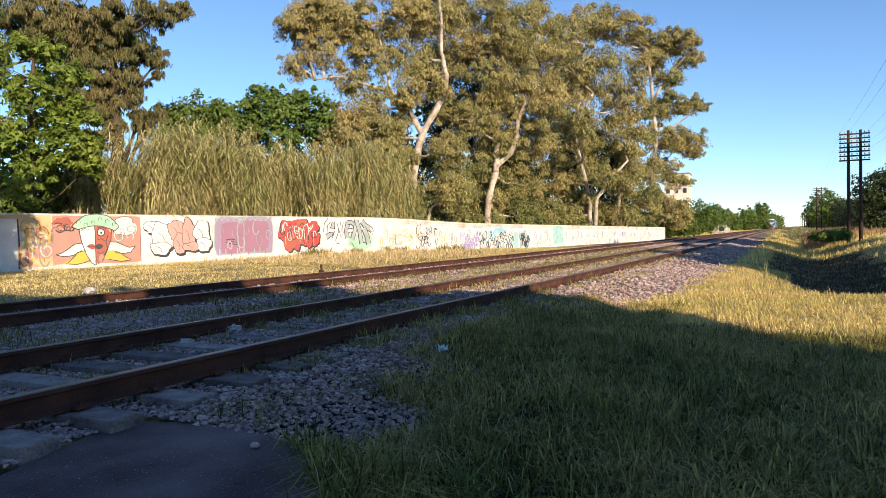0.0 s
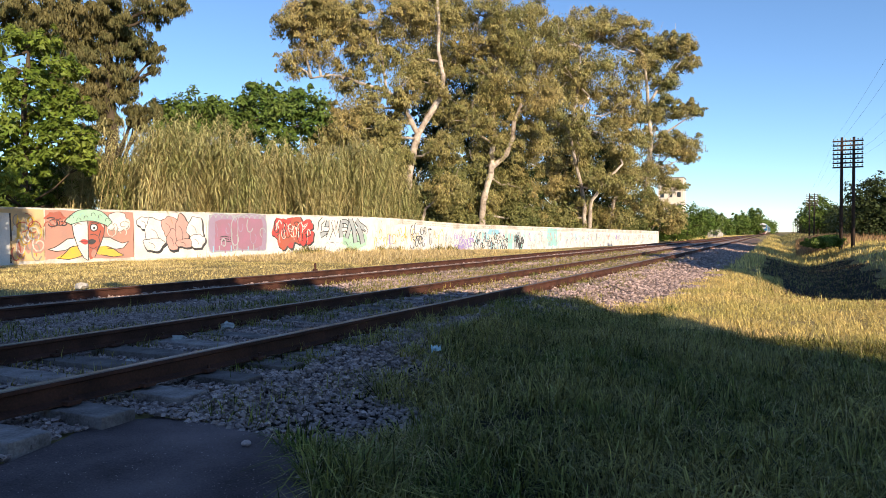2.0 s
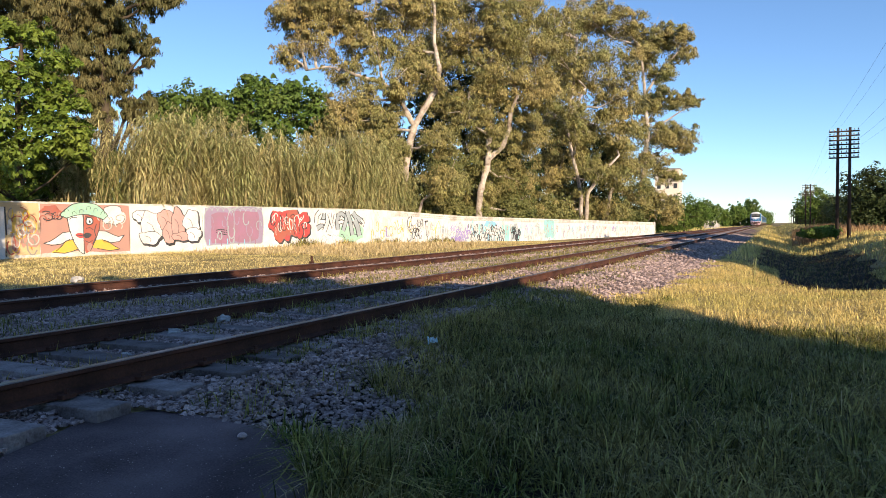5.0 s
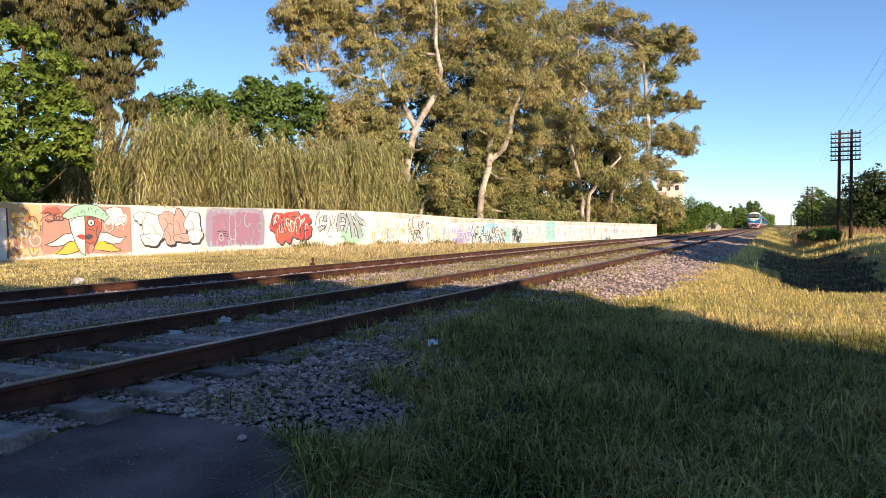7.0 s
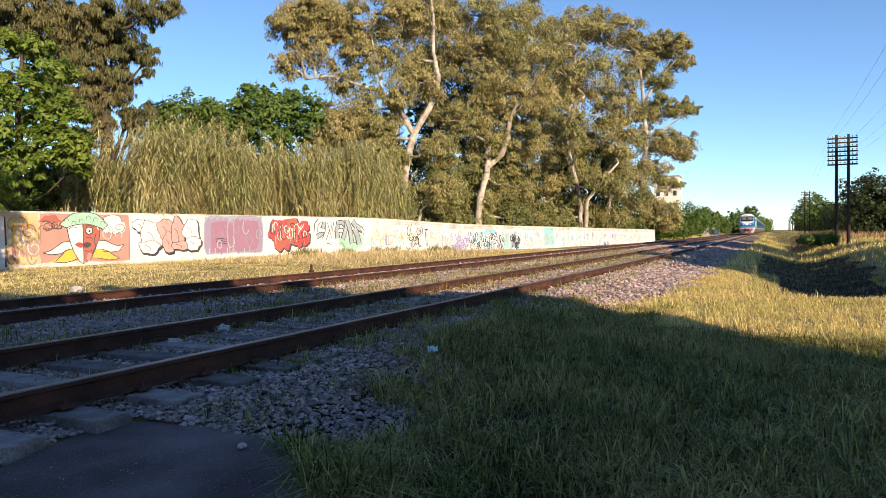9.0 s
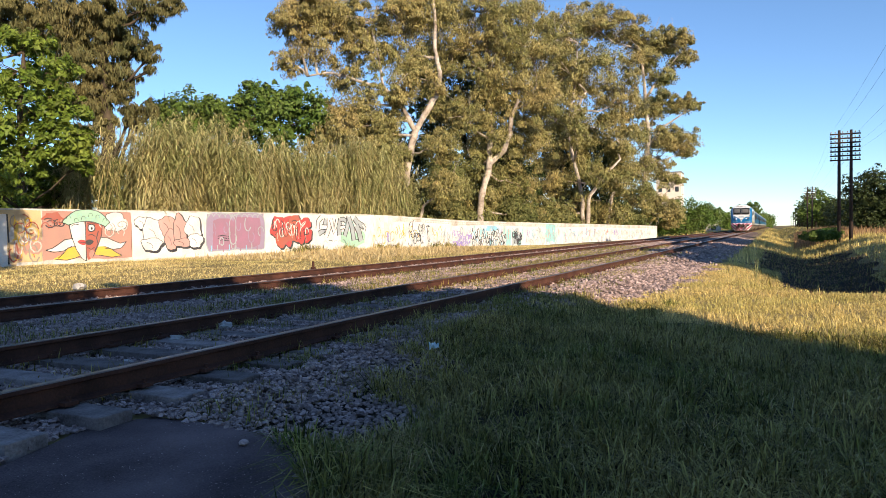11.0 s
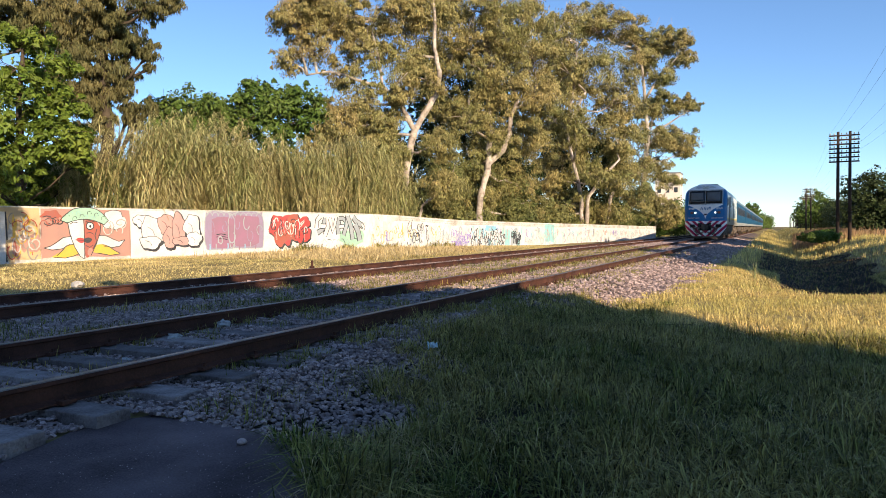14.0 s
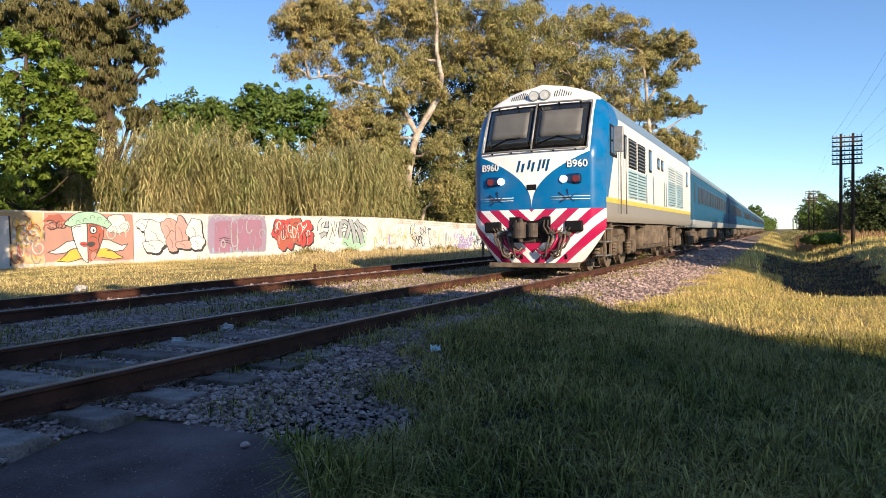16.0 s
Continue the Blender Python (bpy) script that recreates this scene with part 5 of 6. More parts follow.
    for x in (-1.2, 1.2):
        bar("side_post", [on_nose(x, z, 0.09) for z in (2.68, 3.2, 3.76)], 0.022, STEELM)
    for x0, x1 in ((-0.95, -0.30), (0.15, 0.95)):
        bar("wiper", [on_nose(x0, 2.83, 0.06), on_nose((x0 + x1) / 2, 2.98, 0.06), on_nose(x1, 2.99 if x0 < 0 else 2.86, 0.05)], 0.014, FRAMEM)

    def disc(name, x, z, r, off, material, depth=0.05, label="", parent=t, seg=18):
        b = bmesh.new()
        p = on_nose(x, z, off)
        cyl(b, p, r, depth, "y", seg)
        return part(name, b, material, parent, label)

    for x in (-0.125, 0.125):
        ringo = disc("roof_lamp", x, 3.96, 0.125, 0.02, STEELM, 0.16)
        disc("lens", x, 3.96, 0.10, 0.11, LENS, 0.02, "clear round lens", ringo)
    for sx in (-1, 1):
        b = bmesh.new()
        p = on_nose(sx * 0.84, 2.03, 0.01)
        box(b, p.x - 0.24, p.x + 0.24, p.y - 0.012, p.y + 0.05, 1.925, 2.135, 0.05)
        pod = part("lamp_housing", b, NAVY, t)
        disc("headlamp", sx * 0.71, 2.03, 0.078, 0.03, LAMP, 0.05, "lit white headlamp", pod)
        disc("tail_lamp", sx * 0.97, 2.03, 0.075, 0.04, REDLAMP, 0.05, "red tail lamp lens", pod)
        # Roof grille slots.
        for i in range(8):
            x = sx * (0.33 + i * 0.052)
            b = bmesh.new()
            g = on_nose(x, 3.92, 0.006)
            h = on_nose(x, 4.10 - 0.02 * abs(i - 2), 0.006)
            tube(b, [g, h], [0.011, 0.011], 4)
            part("grille_slot", b, FRAMEM, t)
        # Star-like emblem with two thin lines, as plain shapes.
        for dz in (1.60, 1.66):
            bar("trim_line", [on_nose(sx * x, dz, 0.006) for x in (0.42, 0.7, 1.0, 1.25)], 0.008, WHITEM)
        for dx, dz, ln, tilt in ((-0.10, 0.03, 0.13, 35), (0.10, 0.03, 0.13, -35), (0.0, 0.06, 0.11, 80), (-0.08, -0.05, 0.12, -30), (0.08, -0.05, 0.12, 30), (0.0, -0.02, 0.16, 5)):
            b = bmesh.new()
            p = on_nose(sx * 0.80 + dx, 1.64 + dz, 0.012)
            box(b, p.x - ln, p.x + ln * 0.6, p.y - 0.004, p.y + 0.02, p.z - 0.022, p.z + 0.022)
            for v in b.verts:
                if v.co.x > p.x + ln * 0.5:
                    v.co.z = p.z
            bmesh.ops.rotate(b, cent=p, matrix=Matrix.Rotation(radians(tilt), 3, "Y"), verts=b.verts)
            part("emblem_bar", b, NAVY, t)
        # Running number.
        cu = bpy.data.curves.new("number", "FONT")
        cu.body, cu.size, cu.extrude, cu.align_x, cu.offset = "B960", 0.215, 0.004, "CENTER", 0.004
        cu.materials.append(WHITEM)
        num = new("number", cu)
        num.parent = t
        p = on_nose(sx * 0.99, 2.28, 0.018)
        slope = (on_nose(sx * 1.2, 2.28, 0) - on_nose(sx * 0.76, 2.28, 0)) * sx
        num.matrix_basis = Matrix.Translation(p) @ pose(0, 0, 0, 90, 0, math.degrees(math.atan2(slope.y, slope.x)))
        # Buffer pads.
        b = bmesh.new()
        p = on_nose(sx * 0.92, 0.98, 0.03)
        box(b, p.x - 0.20, p.x + 0.20, p.y - 0.05, p.y + 0.06, 0.90, 1.14, 0.04)
        part("buffer_pad", b, FRAMEM, t)
        for i in range(3):
            bar("step_slot", [on_nose(sx * (0.25 + 0.24 * i), 0.33, 0.004), on_nose(sx * (0.25 + 0.24 * i), 0.42, 0.004)], 0.03, FRAMEM)
        # Brake hoses.
        for i in range(6):
            x = sx * (0.40 + 0.085 * i)
            sag, swing = 0.34 + 0.05 * ((i * 7) % 4), 0.05 + 0.05 * (i % 3)
            bar("brake_hose", [on_nose(x, 0.90 - 0.04 * (i % 2), 0.05), on_nose(x + sx * 0.02, 0.76, 0.15), on_nose(x - sx * swing * 0.5, 0.58, 0.19), on_nose(x - sx * swing, sag + 0.06, 0.17), on_nose(x - sx * swing * 2.2, sag, 0.15), on_nose(x - sx * swing * 3.0, sag + 0.10, 0.12)], 0.024, (COUPLER, IRON, CRIMSON, COUPLER, IRON, COUPLER)[i], seg=8)
            disc("hose_cock", x, 0.90 - 0.04 * (i % 2), 0.045, 0.06, (IRON, STEELM, CRIMSON, IRON, STEELM, IRON)[i], 0.12)
            bar("cock_lever", [on_nose(x, 0.92, 0.13), on_nose(x + sx * 0.05, 1.00, 0.14)], 0.012, IRON)
        # Steps up to the cab, behind the corner of the front.
        for dy in (0.62, 1.16):
            b = bmesh.new()
            box(b, min(sx * 1.40, sx * 1.46), max(sx * 1.40, sx * 1.46), dy, dy + 0.05, 0.34, 1.14, 0.01)
            part("step_hanger", b, IRON, t)
        for z in (0.36, 0.66, 0.94):
            b = bmesh.new()
            box(b, min(sx * 1.24, sx * 1.47), max(sx * 1.24, sx * 1.47), 0.62, 1.21, z, z + 0.03, 0.006)
            part("cab_step", b, STEELM, t)
        b = bmesh.new()
        box(b, min(sx * 1.05, sx * 1.38), max(sx * 1.05, sx * 1.38), 1.30, 1.75, 0.62, 1.12, 0.04)
        cyl(b, (sx * 1.2, 1.5, 0.52), 0.06, 0.30, "z", 8)
        part("sandbox", b, IRON, t)
        bar("brake_pipe", [(sx * 1.36, y, 1.04 + 0.02 * math.sin(y * 3)) for y in np.linspace(0.5, 15.0, 24)], 0.022, IRON)
        for i in range(7):
            y = 2.2 + 1.9 * i
            b = bmesh.new()
            cyl(b, (sx * 1.32, y, 0.86), 0.09 + 0.03 * (i % 2), 0.26 + 0.1 * (i % 3), "z" if i % 2 else "y", 12)
            part("brake_cylinder", b, IRON, t)
    # Plain slanting blocks in place of the line's lettering.
    for x, w, z0, z1 in ((-0.30, 0.05, 2.22, 2.47), (-0.19, 0.05, 2.22, 2.40), (-0.06, 0.05, 2.27, 2.47), (0.04, 0.05, 2.22, 2.42), (0.18, 0.05, 2.22, 2.47), (0.27, 0.05, 2.28, 2.47), (0.36, 0.05, 2.22, 2.47)):
        b = bmesh.new()
        q = [on_nose(x - w / 2 + 0.25 * (z - 2.35), z, 0.008) for z in (z0, z1)] + [on_nose(x + w / 2 + 0.25 * (z - 2.35), z, 0.008) for z in (z1, z0)]
        b.faces.new([b.verts.new(v) for v in q])
        bmesh.ops.solidify(b, geom=b.faces[:], thickness=0.006)
        part("lettering_block", b, BLUEM, t)
    b = bmesh.new()
    p = on_nose(0, 1.88, 0.01)
    box(b, -0.11, 0.11, p.y - 0.01, p.y + 0.05, 1.82, 1.94, 0.01)
    part("socket_plate", b, FRAMEM, t)
    # Coupler in its dark pocket.
    b = bmesh.new()
    p = on_nose(0, 0.95, 0.004)
    box(b, -0.52, 0.42, p.y - 0.002, p.y + 0.05, 0.68, 1.24, 0.004)
    part("coupler_pocket", b, FRAMEM, t)
    b = bmesh.new()
    box(b, -0.13, 0.11, -0.30, 0.10, 0.84, 1.05, 0.05)
    cyl(b, (-0.15, -0.34, 0.95), 0.14, 0.34, "z", 16)
    cyl(b, (0.13, -0.32, 0.95), 0.11, 0.30, "z", 16)
    box(b, -0.20, 0.16, -0.32, -0.18, 0.80, 1.10, 0.05)
    cyl(b, (-0.12, -0.38, 0.95), 0.045, 0.50, "z", 12)
    cyl(b, (0.0, -0.24, 0.72), 0.05, 0.30, "x", 10)
    part("coupler", b, COUPLER, t, smooth=False)
    for x in (-0.36, -0.24, 0.28, 0.36):
        bar("jumper_cable", [(x, 0.02, 1.16), (x * 1.1, -0.14, 1.02), (x * 1.5, -0.16, 0.86), (x * 1.9, -0.08, 0.94)], 0.02, COUPLER, seg=8)
    bar("uncoupling_lever", [(-0.75, -0.08, 0.78), (-0.4, -0.14, 0.82), (-0.1, -0.3, 1.14)], 0.018, IRON)
    b = bmesh.new()
    box(b, -1.02, 1.02, 0.02, 0.16, 0.13, 0.24, 0.02)
    part("rail_guard", b, IRON, t)

    # Sides: cab window, mirror, door rails, louvres, small windows.
    def flat(name, sx, y0, y1, z0, z1, material, parent=t, proud=0.012, bev=0.015):
        b = bmesh.new()
        x = sx * HW
        box(b, min(x - sx * 0.03, x + sx * proud), max(x - sx * 0.03, x + sx * proud), y0, y1, z0, z1, bev)
        return part(name, b, material, parent)

    for sx in (-1, 1):
        fr = flat("cab_window", sx, 0.82, 1.50, 2.55, 3.25, FRAMEM)
        flat("pane", sx, 0.88, 1.44, 2.61, 3.19, GLASS, fr, 0.018)
        if sx > 0:
            b = bmesh.new()
            box(b, 1.58, 1.80, 0.86, 0.92, 2.62, 3.18, 0.02)
            mir = part("mirror", b, STEELM, t)
            bar("mirror_arm", [(HW, 1.06, 2.9), (1.69, 0.90, 2.9)], 0.02, FRAMEM, mir)
        for y in (1.62, 2.22):
            bar("door_handrail", [(sx * (HW + 0.07), y, z) for z in (1.3, 2.3, 3.1)], 0.018, STEELM)
        flat("cab_door", sx, 1.68, 2.16, 1.68, 3.25, WHITEM, t, 0.006)
        w = flat("side_window", sx, 2.3, 2.62, 2.62, 3.2, FRAMEM)
        flat("pane", sx, 2.34, 2.58, 2.67, 3.15, GLASS, w, 0.018)
        for y0, y1 in ((2.85, 3.85), (4.05, 5.1)):
            grille = flat("air_grille", sx, y0, y1, 2.45, 3.18, FRAMEM, t, 0.01)
            for i in range(8):
                z = 2.50 + i * 0.085
                b = bmesh.new()
                x = sx * (HW + 0.02)
                box(b, x - 0.015, x + 0.015, y0 + 0.03, y1 - 0.03, z, z + 0.022)
                part("slat", b, STEELM, grille)
            grille = flat("air_grille", sx, y0 - 0.1, y1 + 0.05, 1.70, 2.42, LOUVRE_BLUE, t, 0.01)
            for i in range(9):
                z = 1.74 + i * 0.075
                b = bmesh.new()
                x = sx * (HW + 0.025)
                box(b, x - 0.018, x + 0.018, y0 - 0.05, y1, z, z + 0.03)
                part("slat", b, LOUVRE_BLUE, grille)
        for y0, y1, z0, z1 in ((5.7, 6.15, 2.55, 3.2), (7.2, 7.6, 2.75, 3.1), (7.95, 8.35, 2.75, 3.1), (14.1, 14.6, 2.6, 3.2)):
            w = flat("side_window", sx, y0, y1, z0, z1, FRAMEM)
            flat("pane", sx, y0 + 0.04, y1 - 0.04, z0 + 0.05, z1 - 0.05, GLASS, w, 0.018)
        for y0, y1 in ((9.3, 11.1), (11.3, 13.1)):
            grille = flat("air_grille", sx, y0, y1, 1.70, 3.05, LOUVRE_BLUE, t, 0.01)
            for i in range(15):
                z = 1.76 + i * 0.085
                b = bmesh.new()
                x = sx * (HW + 0.025)
                box(b, x - 0.018, x + 0.018, y0 + 0.05, y1 - 0.05, z, z + 0.03)
                part("slat", b, LOUVRE_BLUE if i < 9 else WHITEM, grille)
        for y0 in (5.25, 6.4, 8.5, 8.9):
            b = bmesh.new()
            x = sx * (HW + 0.004)
            pts = [(x, y0, 1.66), (x, y0 + 0.22, 1.66), (x, y0 + 0.10, 2.5), (x, y0 - 0.05, 2.4)]
            b.faces.new([b.verts.new(p) for p in pts])
            bmesh.ops.solidify(b, geom=b.faces[:], thickness=0.003)
            part("livery_flash", b, LOUVRE_BLUE, t)
        b = bmesh.new()
        box(b, min(sx * 1.50, sx * 1.40), max(sx * 1.50, sx * 1.40), 14.9, 15.66, 1.3, 3.4, 0.02)
        part("end_post", b, WHITEM, t)
    running_gear(t, (3.1, 12.6), 3, 0.50, 1.75)
    # Fuel tank and boxes between the bogies.
    b = bmesh.new()
    box(b, -1.36, 1.36, 5.6, 10.0, 0.36, 1.12, 0.12)
    part("fuel_tank", b, IRON, t)
    for i in range(9):
        b = bmesh.new()
        cyl(b, (1.30, 5.9 + 0.46 * i, 0.80), 0.15, 0.55, "z", 10)
        part("air_reservoir", b, IRON, t)
    return t


def running_gear(t, centres, axles, radius, pitch):
    """Bogies with wheelsets, side frames, axle boxes and coil springs."""
    for c in centres:
        span = pitch * (axles - 1)
        b = bmesh.new()
        for sx in (-1, 1):
            box(b, min(sx * 1.00, sx * 1.18), max(sx * 1.00, sx * 1.18), c - span / 2 - 0.55, c + span / 2 + 0.55, 0.62, 0.86, 0.03)
            box(b, min(sx * 0.98, sx * 1.22), max(sx * 0.98, sx * 1.22), c - 0.6, c + 0.6, 0.80, 1.02, 0.03)
        box(b, -1.0, 1.0, c - 0.35, c + 0.35, 0.60, 1.05, 0.03)
        bogie = part("bogie", b, IRON, t)
        for i in range(axles):
            y = c - span / 2 + pitch * i
            for sx in (-1, 1):
                b = bmesh.new()
                cyl(b, (sx * 0.87, y, radius), radius, 0.13, "x", 28)
                cyl(b, (sx * 0.80, y, radius), radius + 0.028, 0.03, "x", 28)
                cyl(b, (sx * 0.94, y, radius), radius * 0.40, 0.08, "x", 16)
                part("wheel", b, IRON, bogie)
                b = bmesh.new()
                box(b, min(sx * 1.04, sx * 1.28), max(sx * 1.04, sx * 1.28), y - 0.17, y + 0.17, radius - 0.16, radius + 0.16, 0.03)
                part("axle_box", b, IRON, bogie)
                for dy in (-0.30, 0.30):
                    b = bmesh.new()
                    for q in range(5):
                        cyl(b, (sx * 1.14, y + dy, radius - 0.16 + q * 0.085), 0.095, 0.045, "z", 10)
                    cyl(b, (sx * 1.14, y + dy, radius), 0.05, 0.42, "z", 8)
                    part("coil_spring", b, IRON, bogie)


def coach():
    L = 24.6
    t = thing("passenger_coach", "blue passenger coach with a row of dark windows and grey roof", "railway coach", "coaches of the train")
    hw = 1.46
    prof = [(hw - 0.06, 1.02), (hw, 1.12)] + [(hw, z) for z in (2.0, 3.2)] + [(hw * math.sqrt(1 - (k / 8) ** 2.2), 3.25 + 0.85 * k / 8) for k in range(1, 9)]
    prof = prof + [(-x, z) for x, z in prof[::-1]]
    n = len(prof)
    ys = (0.0, 8, 16, L)
    v = [(x, y, z) for y in ys for x, z in prof]
    f = [(i * n + j, i * n + j + 1, (i + 1) * n + j + 1, (i + 1) * n + j) for i in range(len(ys) - 1) for j in range(n - 1)]
    raw("body", v, f, COACH, t, smooth=True)
    for y in (0.0, L):
        b = bmesh.new()
        b.faces.new([b.verts.new((x, y, z)) for x, z in prof])
        part("end_wall", b, COACH, t)
    b = bmesh.new()
    box(b, -0.6, 0.6, -0.35, 0.0, 1.0, 3.3, 0.05)
    part("gangway", b, FRAMEM, t)
    for i in range(5):
        for sx in (-1, 1):
            b = bmesh.new()
            box(b, min(sx * 1.0, sx * 1.44), max(sx * 1.0, sx * 1.44), -0.02, 0.01, 1.3 + i * 0.42, 1.3 + i * 0.42 + 0.42, 0.004)
            part("end_stripe", b, (CRIMSON, WHITEM)[i % 2], t)

    def flat(name, sx, y0, y1, z0, z1, material, parent, proud):
        b = bmesh.new()
        x = sx * hw
        box(b, min(x - sx * 0.03, x + sx * proud), max(x - sx * 0.03, x + sx * proud), y0, y1, z0, z1, 0.02)
        return part(name, b, material, parent)

    for sx in (-1, 1):
        for y0 in (1.0, 22.7):
            d = flat("door", sx, y0, y0 + 0.9, 1.15, 3.15, COACH, t, 0.012)
            flat("door_window", sx, y0 + 0.2, y0 + 0.7, 2.15, 3.0, TINT, d, 0.02)
        for i in range(12):
            y0 = 2.9 + i * 1.6
            w = flat("window_frame", sx, y0, y0 + 1.2, 2.12, 2.98, NAVY, t, 0.010)
            flat("pane", sx, y0 + 0.05, y0 + 1.15, 2.17, 2.93, TINT, w, 0.018)
        b = bmesh.new()
        box(b, min(sx * hw, sx * (hw + 0.02)), max(sx * hw, sx * (hw + 0.02)), 0.1, L - 0.1, 3.30, 3.36)
        part("gutter", b, STEELM, t)
    b = bmesh.new()
    box(b, -1.2, 1.2, 7.5, 17.0, 0.45, 1.0, 0.06)
    part("underfloor_box", b, IRON, t)
    running_gear(t, (3.4, 21.2), 2, 0.46, 2.4)
    return t


LOCO_L, COACH_L = 15.9, 25.1
loco = locomotive()
first = coach()
coaches = [first] + [copy_thing(first, Matrix()) for _ in range(7)]


RUSSET = mat("russet_grass", (0.30, 0.16, 0.085), (0.40, 0.27, 0.13), 0.3, 0.8, island=0.3, leaf=0.2)


# ---- ballast, grass and litter ----
def stones(name, label, pts, size, seed, fineness):
    rg = np.random.default_rng(seed)
    b = bmesh.new()
    if fineness:
        bmesh.ops.create_cube(b, size=1.5)
        bmesh.ops.triangulate(b, faces=b.faces[:])
    else:
        bmesh.ops.create_cone(b, cap_ends=False, segments=4, radius1=1.05, radius2=0.0, depth=1.0, matrix=Matrix.Translation((0, 0, 0.4)))
        bmesh.ops.create_cone(b, cap_ends=False, segments=4, radius1=0.0, radius2=1.05, depth=0.6, matrix=Matrix.Translation((0, 0, -0.4)))
        bmesh.ops.remove_doubles(b, verts=b.verts[:], dist=0.01)
    b.verts.ensure_lookup_table()
    base = np.array([v.co for v in b.verts])
    fc = np.array([[v.index for v in f.verts] for f in b.faces])
    b.free()
    n, m = len(pts), len(base)
    q = rg.normal(size=(n, 4))
    q /= np.linalg.norm(q, axis=1)[:, None]
    w, x, y, z = q.T
    rot = np.stack([1 - 2 * (y * y + z * z), 2 * (x * y - z * w), 2 * (x * z + y * w), 2 * (x * y + z * w), 1 - 2 * (x * x + z * z), 2 * (y * z - x * w), 2 * (x * z - y * w), 2 * (y * z + x * w), 1 - 2 * (x * x + y * y)], 1).reshape(n, 3, 3)
    shape = base[None] * (1 + rg.uniform(-0.32, 0.22, (n, m, 3))) * rg.uniform(0.5, 1.0, (n, 1, 3))
    v = np.einsum("nij,nmj->nmi", rot, shape) * (size * rg.uniform(0.55, 1.45, (n, 1, 1))) * np.array([1.1, 1.1, 0.75]) + pts[:, None]
    f = (fc[None] + (np.arange(n) * m)[:, None, None]).reshape(-1, 3)
    return tagged(raw(name, v.reshape(-1, 3), f, STONE), label, "gravel", kind="stuff")


def scatter(n, x0, x1, y0, y1, keep, seed):
    rg = np.random.default_rng(seed)
    x, y = rg.uniform(x0, x1, n), rg.uniform(y0, y1, n)
    k = keep(x, y, rg)
    return x[k], y[k]


def patches(x, y, scale, seed):
    """Smooth random patches between 0 and 1."""
    r = np.random.default_rng(seed)
    v = np.zeros_like(x)
    for _ in range(7):
        a, k = r.uniform(0, 6.28), r.uniform(0.5, 1.6) / scale
        v = v + np.sin((x * math.cos(a) + y * math.sin(a)) * k * 6.28 + r.uniform(0, 6.28))
    return 0.5 + v / 6


def on_path(x, y):
    return (x < path_edge(y) - 0.05 * patches(x, y, 0.35, 31)) & (y < 3.12) & (x > -3.42 - 0.14 * step(2.0, 2.7, y))


def ballast_keep(x, y, rg):
    d1, d2 = x - t1(y), x - t2(y)
    shoulder = np.interp(y, (-6, 2, 4, 5.5, 7, 10, 11.5, 14, 20), (3.0, 2.9, 2.75, 2.3, 2.1, 2.1, 2.6, 3.1, 3.0)) + 0.5 * (patches(x, y, 1.3, 5) - 0.5)
    k = ((d1 < shoulder) & (d2 > -1.6)) & ~on_path(x, y)
    on_sleeper = (np.abs(d1) < 1.40) & (np.abs((y + 2.755 + 0.2825) % 0.565 - 0.2825) < 0.125) & (rg.uniform(size=len(x)) > 0.05)
    return k & ((x > -1.75 * y - 2.2) | (y < 0.8)) & ~on_sleeper


# The packed bed of stone chips under the loose ballast.
BY = axis_points((-4, 30, 0.3), (30, 130, 2.0))
BK = np.linspace(0, 1, 45)
left_edge, right_edge = t2(BY) - 1.7, t1(BY) + np.interp(BY, (-4, 3.3, 5.5, 7, 10, 14, 130), (1.45, 2.0, 1.9, 1.7, 1.8, 2.8, 2.7))
BX = left_edge[:, None] + (right_edge - left_edge)[:, None] * BK
BYY = np.repeat(BY[:, None], len(BK), 1)
bed_on = np.where((BYY < 3.2) & (BX > -3.2), -0.03, 0.002)
idx = np.arange(BX.size).reshape(BX.shape)
bed = raw("ballast_bed", np.stack([BX, BYY, ground_z(BX, BYY) + bed_on], -1).reshape(-1, 3), np.stack([idx[:-1, :-1], idx[:-1, 1:], idx[1:, 1:], idx[1:, :-1]], -1).reshape(-1, 4), BED, smooth=True)
tagged(bed, "packed grey stone chips under the tracks", "track bed", kind="structure")

for n, ya, yb, sz, fine_, seed in ((92000, 0.8, 4.8, 0.0185, 1, 71), (58000, 4.8, 8.0, 0.0275, 0, 76), (5000, -4.0, 0.8, 0.036, 0, 75), (40000, 8.0, 22.0, 0.042, 0, 72), (20000, 22.0, 70.0, 0.074, 0, 73)):
    x, y = scatter(n, -13, 0.5, ya, yb, ballast_keep, seed)
    z = ground_z(x, y) + np.random.default_rng(seed).uniform(-0.015, 0.022, len(x)) + 0.010
    z = np.where((x < -3.2) & (y < 3.4), np.maximum(z, -0.238), z) + 0.018 * np.exp(-((x - t1(y) - 1.45) / 0.25) ** 2)
    stones("ballast", "loose grey crushed-stone ballast of the track bed", np.stack([x, y, z], 1), sz, seed, fine_)


x, y = scatter(7000, -3.5, -1.0, 0.9, 3.2, lambda a, c, r: on_path(a, c) & (r.uniform(size=len(a)) < 0.3 + np.exp((a - path_edge(c)) / 0.18)), 74)
stones("grit", "fine loose grit on the asphalt path", np.stack([x, y, np.full(len(x), -0.2395)], 1), 0.0038, 74, 0)


